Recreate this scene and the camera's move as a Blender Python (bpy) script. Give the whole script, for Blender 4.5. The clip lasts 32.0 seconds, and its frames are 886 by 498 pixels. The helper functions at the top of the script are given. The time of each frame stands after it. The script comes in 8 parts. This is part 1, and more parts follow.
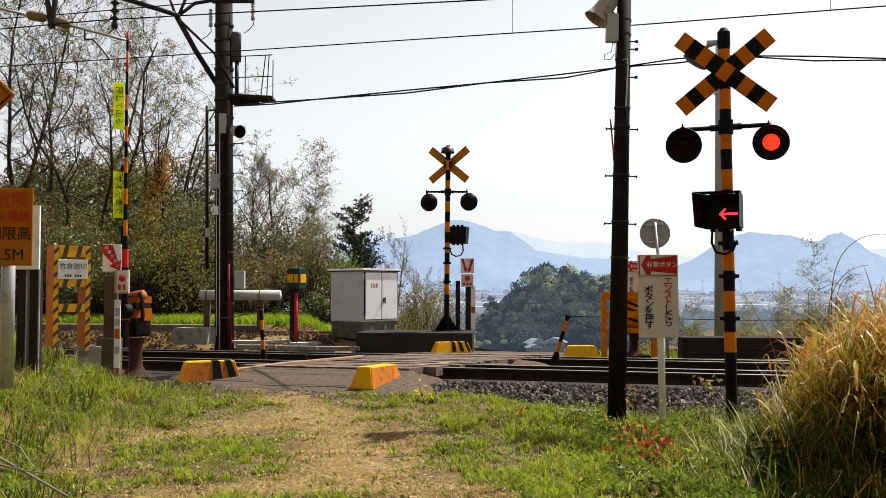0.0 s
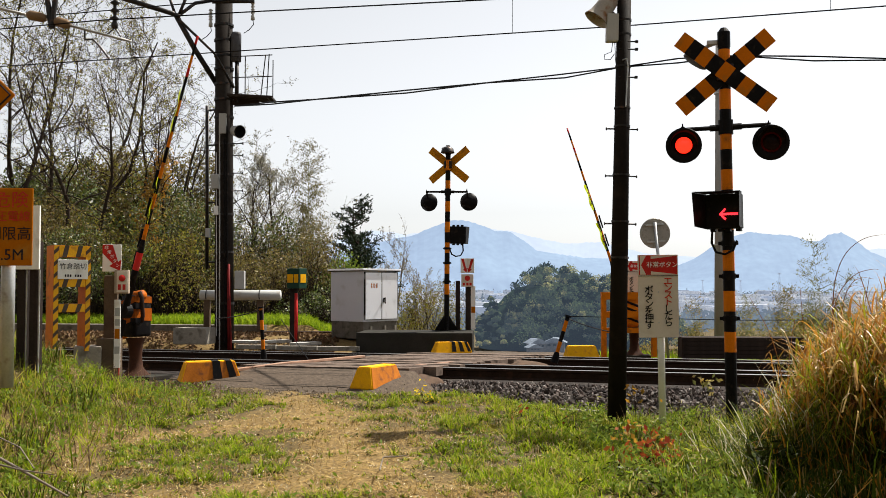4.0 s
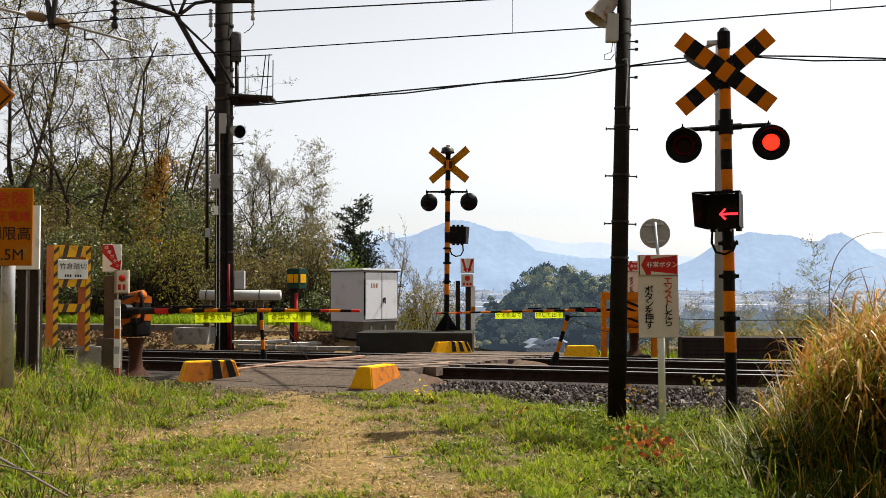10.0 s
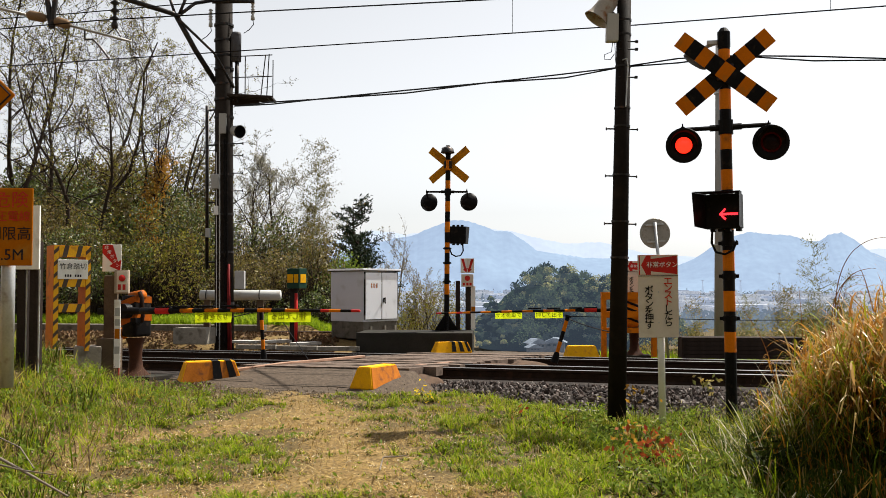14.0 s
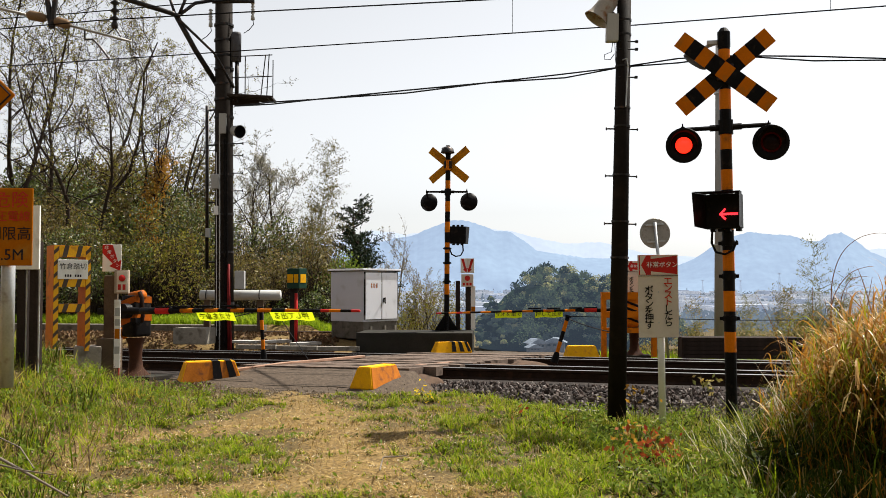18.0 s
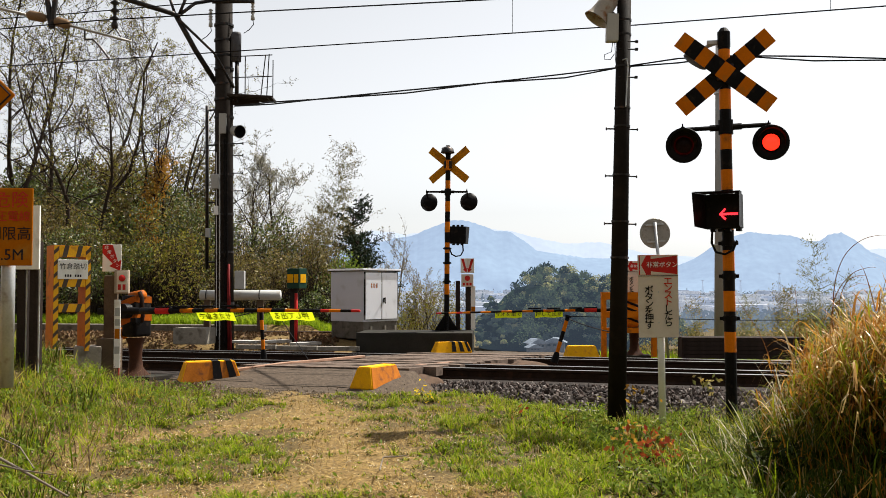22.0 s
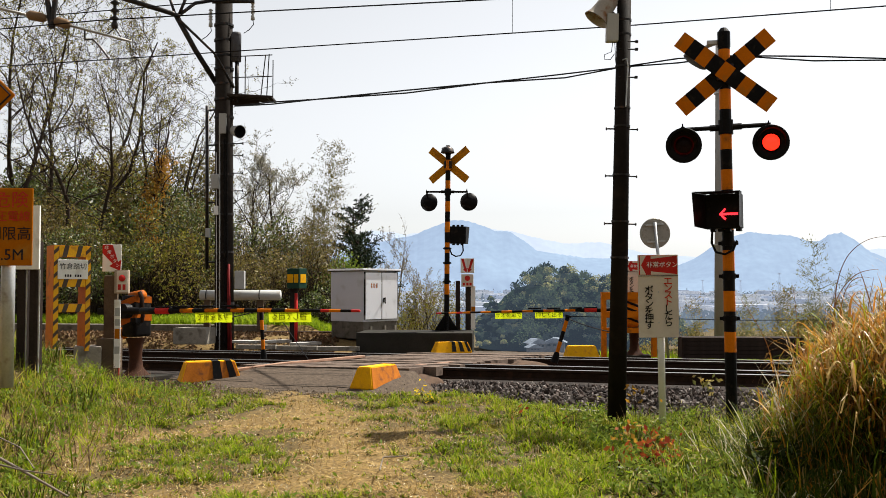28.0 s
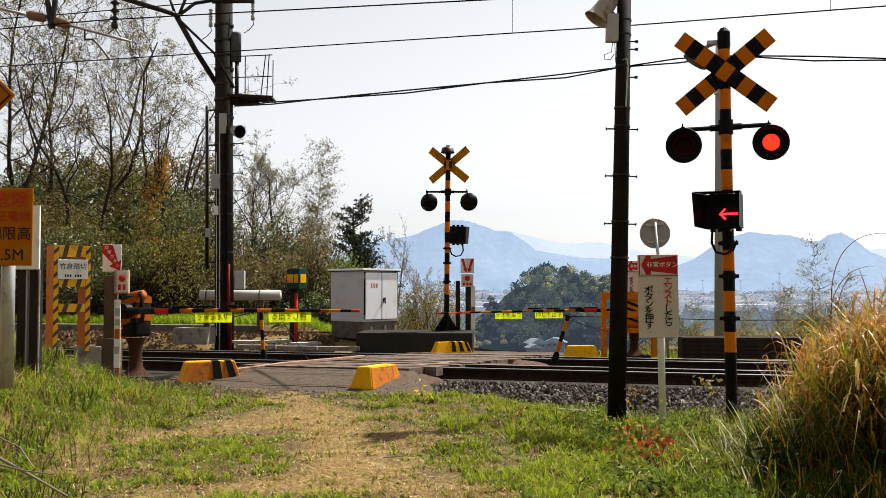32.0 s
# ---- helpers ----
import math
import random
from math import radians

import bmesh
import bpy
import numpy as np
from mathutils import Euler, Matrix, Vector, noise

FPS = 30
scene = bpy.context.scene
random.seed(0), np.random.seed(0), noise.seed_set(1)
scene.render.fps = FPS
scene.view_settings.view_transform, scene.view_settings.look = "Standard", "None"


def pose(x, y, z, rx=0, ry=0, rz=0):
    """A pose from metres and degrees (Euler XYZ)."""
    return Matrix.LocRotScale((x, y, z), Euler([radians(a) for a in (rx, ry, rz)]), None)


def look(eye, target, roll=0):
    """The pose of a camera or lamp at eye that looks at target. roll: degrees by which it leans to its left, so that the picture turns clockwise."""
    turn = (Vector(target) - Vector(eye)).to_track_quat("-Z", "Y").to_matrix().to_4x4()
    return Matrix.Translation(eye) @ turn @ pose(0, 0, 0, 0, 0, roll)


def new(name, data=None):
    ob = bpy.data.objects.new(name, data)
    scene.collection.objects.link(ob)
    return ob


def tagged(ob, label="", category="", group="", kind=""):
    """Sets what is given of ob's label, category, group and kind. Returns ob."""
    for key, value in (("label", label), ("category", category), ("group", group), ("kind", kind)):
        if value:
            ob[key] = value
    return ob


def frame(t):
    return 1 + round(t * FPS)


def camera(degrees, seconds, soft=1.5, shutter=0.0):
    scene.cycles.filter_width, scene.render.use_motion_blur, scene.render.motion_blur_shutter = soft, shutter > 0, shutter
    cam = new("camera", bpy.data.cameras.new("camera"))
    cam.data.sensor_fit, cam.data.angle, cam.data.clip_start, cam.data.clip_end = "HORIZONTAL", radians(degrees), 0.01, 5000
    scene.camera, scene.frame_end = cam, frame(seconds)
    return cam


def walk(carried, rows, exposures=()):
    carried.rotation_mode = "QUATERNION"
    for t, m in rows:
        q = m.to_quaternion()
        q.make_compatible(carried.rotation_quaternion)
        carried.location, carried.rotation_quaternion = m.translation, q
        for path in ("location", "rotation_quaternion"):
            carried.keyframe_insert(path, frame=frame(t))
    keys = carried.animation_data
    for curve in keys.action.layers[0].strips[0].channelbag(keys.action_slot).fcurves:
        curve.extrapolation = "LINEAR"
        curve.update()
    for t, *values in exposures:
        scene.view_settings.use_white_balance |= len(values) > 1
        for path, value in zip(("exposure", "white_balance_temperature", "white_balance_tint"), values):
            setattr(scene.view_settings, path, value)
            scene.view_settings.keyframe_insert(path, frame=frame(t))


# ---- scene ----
cam = camera(48.76, 32.0, 0.75)
CAMERA_POSE = look((0, 0, 1.3), (0, 100, 5.288))

# ---- light ----
world = bpy.data.worlds.new("sky")
scene.world = world
world.use_nodes = True
wn = world.node_tree
sky = wn.nodes.new("ShaderNodeTexSky")
sky.sky_type = "NISHITA"
sky.sun_disc = False
sky.sun_elevation, sky.sun_rotation = radians(55), radians(49)
sky.air_density, sky.dust_density, sky.ozone_density = 1.0, 1.2, 1.5
sky.altitude = 60
wn.nodes["Background"].inputs["Strength"].default_value = 0.082
# spring haze: the sky's blue is washed out
grey = wn.nodes.new("ShaderNodeHueSaturation")
grey.inputs["Saturation"].default_value = 0.15
wn.links.new(sky.outputs["Color"], grey.inputs["Color"])
wn.links.new(grey.outputs["Color"], wn.nodes["Background"].inputs["Color"])
sun = new("sun", bpy.data.lights.new("sun", "SUN"))
sun.data.energy, sun.data.angle, sun.data.color = 5.0, radians(0.6), (1.0, 0.95, 0.86)
sun.matrix_world = look((43.3, 37.6, 81.9), (0, 0, 0))
EXPOSURES = ((0.0, 0.92), (32.0, 0.92))


# ---- materials ----
def surface(name, c, rough=0.6, metal=0.0, vary=0.25, scale=5.0, fine=70.0, bump=0.15, dirt=None, dirty=0.5, coat=0.0):
    """Painted, cast or mineral surface: two scales of noise in colour, stains and fine relief."""
    m = bpy.data.materials.new(name)
    m.use_nodes = True
    nt = m.node_tree
    b = nt.nodes["Principled BSDF"]
    b.inputs["Metallic"].default_value = metal
    b.inputs["Coat Weight"].default_value = coat
    b.inputs["Specular IOR Level"].default_value = 0.4 if metal else 0.05
    tc = nt.nodes.new("ShaderNodeTexCoord")

    def noise_node(size, detail):
        n = nt.nodes.new("ShaderNodeTexNoise")
        n.inputs["Scale"].default_value, n.inputs["Detail"].default_value = size, detail
        nt.links.new(tc.outputs["Object"], n.inputs["Vector"])
        return n

    big, small = noise_node(scale, 4), noise_node(fine, 3)
    mix = nt.nodes.new("ShaderNodeMath")
    mix.operation = "MULTIPLY_ADD"
    mix.inputs[1].default_value = 0.45
    nt.links.new(small.outputs["Fac"], mix.inputs[0])
    half = nt.nodes.new("ShaderNodeMath")
    half.operation = "MULTIPLY"
    half.inputs[1].default_value = 0.55
    nt.links.new(big.outputs["Fac"], half.inputs[0])
    nt.links.new(half.outputs[0], mix.inputs[2])
    ramp = nt.nodes.new("ShaderNodeValToRGB")
    lo, hi = ramp.color_ramp.elements
    lo.position, hi.position = 0.3, 0.7
    lo.color = (*[max(0, v * (1 - vary)) for v in c], 1)
    hi.color = (*[min(1, v * (1 + vary)) for v in c], 1)
    nt.links.new(mix.outputs[0], ramp.inputs["Fac"])
    colour = ramp.outputs["Color"]
    if dirt:
        spots = noise_node(scale * 1.7, 6)
        cut = nt.nodes.new("ShaderNodeValToRGB")
        cut.color_ramp.elements[0].position, cut.color_ramp.elements[1].position = 0.62 - 0.2 * dirty, 0.78 - 0.15 * dirty
        nt.links.new(spots.outputs["Fac"], cut.inputs["Fac"])
        mx = nt.nodes.new("ShaderNodeMix")
        mx.data_type = "RGBA"
        nt.links.new(cut.outputs["Color"], mx.inputs["Factor"])
        nt.links.new(colour, mx.inputs["A"])
        mx.inputs["B"].default_value = (*dirt, 1)
        colour = mx.outputs["Result"]
    nt.links.new(colour, b.inputs["Base Color"])
    rr = nt.nodes.new("ShaderNodeMapRange")
    rr.inputs["To Min"].default_value, rr.inputs["To Max"].default_value = max(0.05, rough - 0.12), min(1, rough + 0.12)
    nt.links.new(small.outputs["Fac"], rr.inputs["Value"])
    nt.links.new(rr.outputs["Result"], b.inputs["Roughness"])
    if bump:
        bp = nt.nodes.new("ShaderNodeBump")
        bp.inputs["Strength"].default_value, bp.inputs["Distance"].default_value = bump, 0.01
        nt.links.new(mix.outputs[0], bp.inputs["Height"])
        nt.links.new(bp.outputs["Normal"], b.inputs["Normal"])
    return m


def leafy(name, colours, translucent=0.35, rough=0.6, gloss=0.06, patch=None, size=1.3):
    """Leaves and blades: one colour for each island, partly translucent."""
    m = bpy.data.materials.new(name)
    m.use_nodes = True
    nt = m.node_tree
    b = nt.nodes["Principled BSDF"]
    b.inputs["Roughness"].default_value = rough
    b.inputs["Specular IOR Level"].default_value = gloss
    geo = nt.nodes.new("ShaderNodeNewGeometry")
    ramp = nt.nodes.new("ShaderNodeValToRGB")
    els = ramp.color_ramp.elements
    while len(els) < len(colours):
        els.new(0.5)
    for i, c in enumerate(colours):
        els[i].position = i / max(1, len(colours) - 1)
        els[i].color = (*c, 1)
    nt.links.new(geo.outputs["Random Per Island"], ramp.inputs["Fac"])
    colour = ramp.outputs["Color"]
    if patch:
        tc = nt.nodes.new("ShaderNodeTexCoord")
        spots = nt.nodes.new("ShaderNodeTexNoise")
        spots.inputs["Scale"].default_value, spots.inputs["Detail"].default_value = size, 5
        nt.links.new(tc.outputs["Object"], spots.inputs["Vector"])
        cut = nt.nodes.new("ShaderNodeMapRange")
        cut.inputs["From Min"].default_value, cut.inputs["From Max"].default_value, cut.inputs["To Max"].default_value = 0.54, 0.72, 0.7
        nt.links.new(spots.outputs["Fac"], cut.inputs["Value"])
        blend = nt.nodes.new("ShaderNodeMix")
        blend.data_type = "RGBA"
        nt.links.new(cut.outputs["Result"], blend.inputs["Factor"])
        nt.links.new(colour, blend.inputs["A"])
        blend.inputs["B"].default_value = (*patch, 1)
        colour = blend.outputs["Result"]
    nt.links.new(colour, b.inputs["Base Color"])
    tr = nt.nodes.new("ShaderNodeBsdfTranslucent")
    nt.links.new(colour, tr.inputs["Color"])
    mx = nt.nodes.new("ShaderNodeMixShader")
    mx.inputs["Fac"].default_value = translucent
    nt.links.new(b.outputs["BSDF"], mx.inputs[1])
    nt.links.new(tr.outputs["BSDF"], mx.inputs[2])
    nt.links.new(mx.outputs["Shader"], nt.nodes["Material Output"].inputs["Surface"])
    return m


def glow(name, c, strength):
    m = bpy.data.materials.new(name)
    m.use_nodes = True
    b = m.node_tree.nodes["Principled BSDF"]
    b.inputs["Base Color"].default_value = (*[v * 0.5 for v in c], 1)
    b.inputs["Emission Color"].default_value = (*c, 1)
    b.inputs["Emission Strength"].default_value = strength
    b.inputs["Roughness"].default_value = 0.3
    return m


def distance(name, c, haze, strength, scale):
    """Far land under haze: its own colour, and a glow painted for the air's light."""
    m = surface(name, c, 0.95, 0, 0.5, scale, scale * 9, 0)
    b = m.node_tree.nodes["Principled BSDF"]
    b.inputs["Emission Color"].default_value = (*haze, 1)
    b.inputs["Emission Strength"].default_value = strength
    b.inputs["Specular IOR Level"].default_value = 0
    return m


ORANGE = surface("orange_paint", (0.58, 0.155, 0.005), 0.45, 0, 0.18, 6, 80, 0.08, (0.2496, 0.0858, 0.0156), 0.35)
YELLOW = surface("yellow_paint", (0.48, 0.125, 0.0015), 0.5, 0, 0.15, 5, 60, 0.1, (0.3276, 0.1248, 0.0156), 0.4)
BLACK = surface("black_paint", (0.00702, 0.00663, 0.00702), 0.45, 0, 0.4, 8, 90, 0.1, (0.0234, 0.01794, 0.01404), 0.3)
IRON = surface("dark_iron", (0.01716, 0.0156, 0.01482), 0.5, 0.5, 0.4, 9, 80, 0.2, (0.078, 0.039, 0.0234), 0.4)
STEEL = surface("galvanised_steel", (0.42, 0.43, 0.43), 0.45, 0.6, 0.2, 6, 60, 0.1, (0.22, 0.18, 0.15), 0.3)
RAILTOP = surface("polished_rail", (0.2106, 0.2028, 0.195), 0.42, 0.95, 0.1, 1, 3, 0)
RUST = surface("rusty_steel", (0.02496, 0.0156, 0.0117), 0.9, 0.0, 0.4, 7, 70, 0.3, (0.0468, 0.0234, 0.0156), 0.3)
YELLOWBACK = surface("yellow_sign_back", (0.46, 0.18, 0.008), 0.5, 0, 0.15, 5, 60, 0.1, (0.3, 0.12, 0.02), 0.4)
WHITE = surface("white_enamel", (0.74, 0.73, 0.70), 0.4, 0, 0.07, 3, 50, 0.03, (0.52, 0.48, 0.42), 0.25)
CREAM = surface("weathered_white_board", (0.60, 0.53, 0.45), 0.5, 0, 0.07, 4, 50, 0.04, (0.55, 0.47, 0.38), 0.25)
DARKRED = surface("dark_red_paint", (0.156, 0.0156, 0.0156), 0.55, 0, 0.3, 6, 60, 0.05, (0.0624, 0.0156, 0.0156), 0.4)
DARKORANGE = surface("faded_dark_orange", (0.36, 0.085, 0.006), 0.5, 0, 0.25, 6, 70, 0.1, (0.14, 0.04, 0.01), 0.45)
RED = surface("red_paint", (0.4836, 0.0273, 0.0234), 0.45, 0, 0.15, 6, 60, 0.05, (0.312, 0.039, 0.0312), 0.3)
DARKTEXT = surface("black_lettering", (0.0234, 0.02184, 0.0234), 0.55, 0, 0.2, 8, 60, 0.0)
REDTEXT = surface("red_lettering", (0.468, 0.039, 0.0234), 0.55, 0, 0.2, 8, 60, 0.0)
WHITETEXT = surface("white_lettering", (0.85, 0.82, 0.80), 0.5, 0, 0.05, 8, 60, 0.0)
SIGNORANGE = surface("orange_sign_paint", (0.3666, 0.1092, 0.00234), 0.5, 0, 0.12, 4, 60, 0.04, (0.351, 0.156, 0.0234), 0.3)
BACK = surface("sign_back_aluminium", (0.312, 0.2964, 0.2652), 0.45, 0.4, 0.15, 6, 60, 0.05, (0.2028, 0.1794, 0.156), 0.3)
CONCRETE = surface("concrete", (0.2652, 0.2418, 0.2028), 0.9, 0, 0.25, 4, 50, 0.35, (0.1326, 0.117, 0.0936), 0.45)
DARKCONCRETE = surface("mossy_dark_concrete", (0.0312, 0.02886, 0.02496), 0.9, 0, 0.35, 3, 45, 0.4, (0.0312, 0.03276, 0.0234), 0.5)
PALECONCRETE = surface("pale_concrete", (0.39, 0.3744, 0.3432), 0.85, 0, 0.2, 3, 45, 0.25, (0.234, 0.2106, 0.1716), 0.4)
MASTCONC = surface("stained_mast_concrete", (0.02672, 0.022, 0.01886), 0.85, 0, 0.35, 3, 40, 0.3, (0.01572, 0.0132, 0.01195), 0.5)
POLEWOOD = surface("dark_pole", (0.0131, 0.0103, 0.008424), 0.75, 0, 0.35, 4, 60, 0.3, (0.0234, 0.01591, 0.01217), 0.4)
PALEPOLE = surface("pale_concrete_pole", (0.2808, 0.273, 0.2574), 0.85, 0, 0.15, 3, 50, 0.2)
WOOD = surface("weathered_timber", (0.0975, 0.0702, 0.04836), 0.85, 0, 0.35, 4, 60, 0.4, (0.0702, 0.0507, 0.039), 0.4)
DECK = surface("worn_deck_timber", (0.135, 0.10, 0.08), 0.85, 0, 0.45, 4, 70, 0.7, (0.042, 0.032, 0.026), 0.6)
DARKPLANK = surface("dark_creosoted_plank", (0.0312, 0.0234, 0.02028), 0.85, 0, 0.4, 5, 60, 0.4)
ASPHALT = surface("brown_worn_asphalt", (0.080, 0.061, 0.046), 0.95, 0, 0.55, 22, 160, 0.9, (0.14, 0.105, 0.075), 0.35)
PINKPAD = surface("reddish_tan_board", (0.30, 0.18, 0.125), 0.8, 0, 0.25, 4, 60, 0.3, (0.2106, 0.1369, 0.1053), 0.4)
CABWHITE = surface("white_steel_cabinet", (0.90, 0.91, 0.96), 0.4, 0, 0.03, 2, 40, 0.02, (0.66, 0.66, 0.68), 0.15)
CABGREY = surface("pale_grey_steel_cabinet", (0.55, 0.55, 0.60), 0.5, 0, 0.05, 2, 40, 0.02, (0.45, 0.44, 0.45), 0.2)
DARKGREY = surface("dark_grey_housing", (0.078, 0.078, 0.0858), 0.5, 0, 0.2, 4, 60, 0.05, (0.039, 0.0351, 0.0312), 0.3)
GREYPLASTIC = surface("grey_housing", (0.351, 0.351, 0.3354), 0.5, 0, 0.1, 4, 60, 0.03)
PIPE = surface("white_pipe", (0.40, 0.40, 0.39), 0.5, 0, 0.1, 3, 50, 0.05, (0.312, 0.2808, 0.234), 0.35)
GREENBOX = surface("dark_green_paint", (0.0195, 0.0507, 0.0351), 0.45, 0, 0.2, 6, 60, 0.05)
BEIGE = surface("beige_plastic", (0.3276, 0.2652, 0.2028), 0.5, 0, 0.12, 6, 60, 0.05, (0.234, 0.1716, 0.1248), 0.3)
FLAG = leafy("yellow_green_flag", [(0.62, 0.72, 0.01), (0.64, 0.75, 0.015)], 0.45, 0.5)
BALLAST = surface("crushed_stone", (0.034, 0.028, 0.025), 0.95, 0, 0.6, 12, 50, 0.9, (0.018, 0.015, 0.013), 0.5)
STONE = leafy("ballast_stone", [(0.03, 0.025, 0.023), (0.075, 0.06, 0.055), (0.26, 0.23, 0.21), (0.035, 0.028, 0.024), (0.12, 0.09, 0.078), (0.04, 0.03, 0.027)], 0.0, 0.7)
BARK = surface("grey_brown_bark", (0.034, 0.025, 0.019), 0.9, 0, 0.4, 3, 30, 0.4)
BARKLIGHT = surface("pale_bark", (0.195, 0.1638, 0.1326), 0.9, 0, 0.3, 3, 30, 0.4)
LEAF_SPRING = leafy("spring_leaves", [(0.18, 0.17, 0.025), (0.27, 0.24, 0.035), (0.12, 0.12, 0.025), (0.20, 0.13, 0.05), (0.06, 0.055, 0.02)], 0.4)
# the brightest tones paint highlights on glossy leaves
LEAF_DARK = leafy("evergreen_leaves", [(0.02, 0.04, 0.012), (0.06, 0.095, 0.02), (0.13, 0.17, 0.028), (0.03, 0.036, 0.016), (0.20, 0.22, 0.04), (0.02, 0.03, 0.012), (0.33, 0.32, 0.2)], 0.2, 0.38, 0.25, (0.055, 0.04, 0.02), 0.9)
LEAF_PINE = leafy("pine_needles", [(0.010, 0.017, 0.010), (0.020, 0.030, 0.014), (0.03, 0.04, 0.018)], 0.1, 0.6)
# the palest tones here stand in for highlights too
LEAF_OLIVE = leafy("olive_leaves", [(0.08625, 0.069, 0.023), (0.23, 0.1725, 0.04025), (0.0805, 0.092, 0.0207), (0.15, 0.095, 0.05), (0.25, 0.20, 0.05), (0.05, 0.04, 0.02), (0.30, 0.25, 0.14)], 0.3, 0.45, 0.12, (0.075, 0.05, 0.03), 0.9)
LEAF_BRIGHT = leafy("bright_green_leaves", [(0.1217, 0.1927, 0.02535), (0.1927, 0.2434, 0.03042), (0.08112, 0.1318, 0.02028)], 0.4)
# weed leaves with sunlight painted into their colour, for the upper layer
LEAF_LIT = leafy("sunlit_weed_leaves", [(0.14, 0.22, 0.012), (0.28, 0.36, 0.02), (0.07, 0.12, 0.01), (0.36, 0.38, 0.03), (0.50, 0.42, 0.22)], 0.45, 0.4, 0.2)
LEAF_RUST = leafy("orange_vine_leaves", [(0.3276, 0.142, 0.02184), (0.4368, 0.2402, 0.03276), (0.2184, 0.131, 0.03276)], 0.4)
LEAF_BAMBOO = leafy("bamboo_leaves", [(0.1724, 0.1724, 0.08112), (0.2839, 0.2738, 0.1318), (0.1217, 0.1318, 0.0507)], 0.4)
LEAF_GOLD = leafy("golden_bamboo_leaves", [(0.36, 0.23, 0.06), (0.27, 0.22, 0.055), (0.16, 0.17, 0.05), (0.09, 0.085, 0.035), (0.40, 0.30, 0.12)], 0.35)
LEAF_PALE = leafy("pale_blossom_twigs", [(0.351, 0.3276, 0.2808), (0.2808, 0.2574, 0.2028), (0.234, 0.234, 0.156)], 0.4)
LEAF_RED = leafy("red_vine_leaves", [(0.273, 0.039, 0.0156), (0.351, 0.1092, 0.0234), (0.195, 0.0234, 0.0156)], 0.4)
PETAL = leafy("yellow_petals", [(0.663, 0.468, 0.0156), (0.702, 0.546, 0.0234)], 0.3)
GRASS = leafy("grass_blades", [(0.05, 0.085, 0.004), (0.17, 0.26, 0.008), (0.33, 0.40, 0.014), (0.08, 0.14, 0.006), (0.42, 0.32, 0.09), (0.28, 0.40, 0.008)], 0.5, 0.5, 0.03, (0.34, 0.25, 0.03), 1.6)
# low blades darkened to paint the shade between the tufts
UNDERGRASS = leafy("shade_dark_undergrass_blades", [(0.018, 0.034, 0.003), (0.05, 0.075, 0.005), (0.03, 0.05, 0.004), (0.10, 0.13, 0.008), (0.09, 0.07, 0.025), (0.16, 0.11, 0.04)], 0.25, 0.6, 0.05, (0.09, 0.07, 0.025), 1.6)
FRESH = leafy("fresh_verge_blades", [(0.12, 0.20, 0.008), (0.20, 0.29, 0.012), (0.28, 0.34, 0.018)], 0.5)
STRAW = leafy("dry_straw", [(0.26, 0.16, 0.045), (0.41, 0.28, 0.09), (0.15, 0.085, 0.03), (0.60, 0.47, 0.22)], 0.3)
TALLDRY = leafy("tall_dry_blades", [(0.44, 0.17, 0.012), (0.52, 0.25, 0.03), (0.24, 0.085, 0.010), (0.55, 0.40, 0.17), (0.34, 0.20, 0.02)], 0.35, 0.4, 0.2)
# greens darkened to stand in for shade inside the clumps
TALLGREEN = leafy("shade_dark_green_blades", [(0.026, 0.045, 0.004), (0.055, 0.085, 0.008), (0.034, 0.046, 0.006), (0.075, 0.08, 0.012)], 0.2)
REEDSTEM = leafy("brown_reed_stems", [(0.10, 0.038, 0.006), (0.035, 0.018, 0.006), (0.17, 0.065, 0.009), (0.02, 0.014, 0.005)], 0.0)
REEDLIT = leafy("fresh_reed_leaves", [(0.20, 0.24, 0.012), (0.30, 0.28, 0.02), (0.10, 0.16, 0.01)], 0.35)
BLEACH = leafy("bleached_leaves", [(0.62, 0.54, 0.38), (0.72, 0.66, 0.50), (0.50, 0.40, 0.24)], 0.3)
LAMP_ON = glow("lit_red_lens", (1.0, 0.016, 0.006), 1.7)
ARROW_ON = glow("lit_red_arrow", (1.0, 0.02, 0.03), 1.8)
LENS_OFF = surface("dark_red_lens", (0.012, 0.005, 0.005), 0.25, 0, 0.2, 8, 60, 0.0)


# ---- mesh helpers ----
def part(name, bm, material, parent=None, label="", smooth=False):
    me = bpy.data.meshes.new(name)
    if isinstance(bm, bmesh.types.BMesh):
        bmesh.ops.recalc_face_normals(bm, faces=bm.faces[:])
        for f in bm.faces:
            f.smooth = smooth
        bm.to_mesh(me)
        bm.free()
    else:
        me.from_pydata(*bm)
        if smooth:
            me.shade_smooth()
    for m in material if isinstance(material, (list, tuple)) else [material]:
        me.materials.append(m)
    ob = new(name, me)
    if parent:
        ob.parent = parent
    return tagged(ob, label)


def thing(name, where, rz, label, category, group="", kind="", tilt=(0, 0)):
    ob = new(name)
    ob.empty_display_size = 0.2
    ob.matrix_basis = pose(*where, tilt[0], tilt[1], rz)
    return tagged(ob, label, category, group, kind)


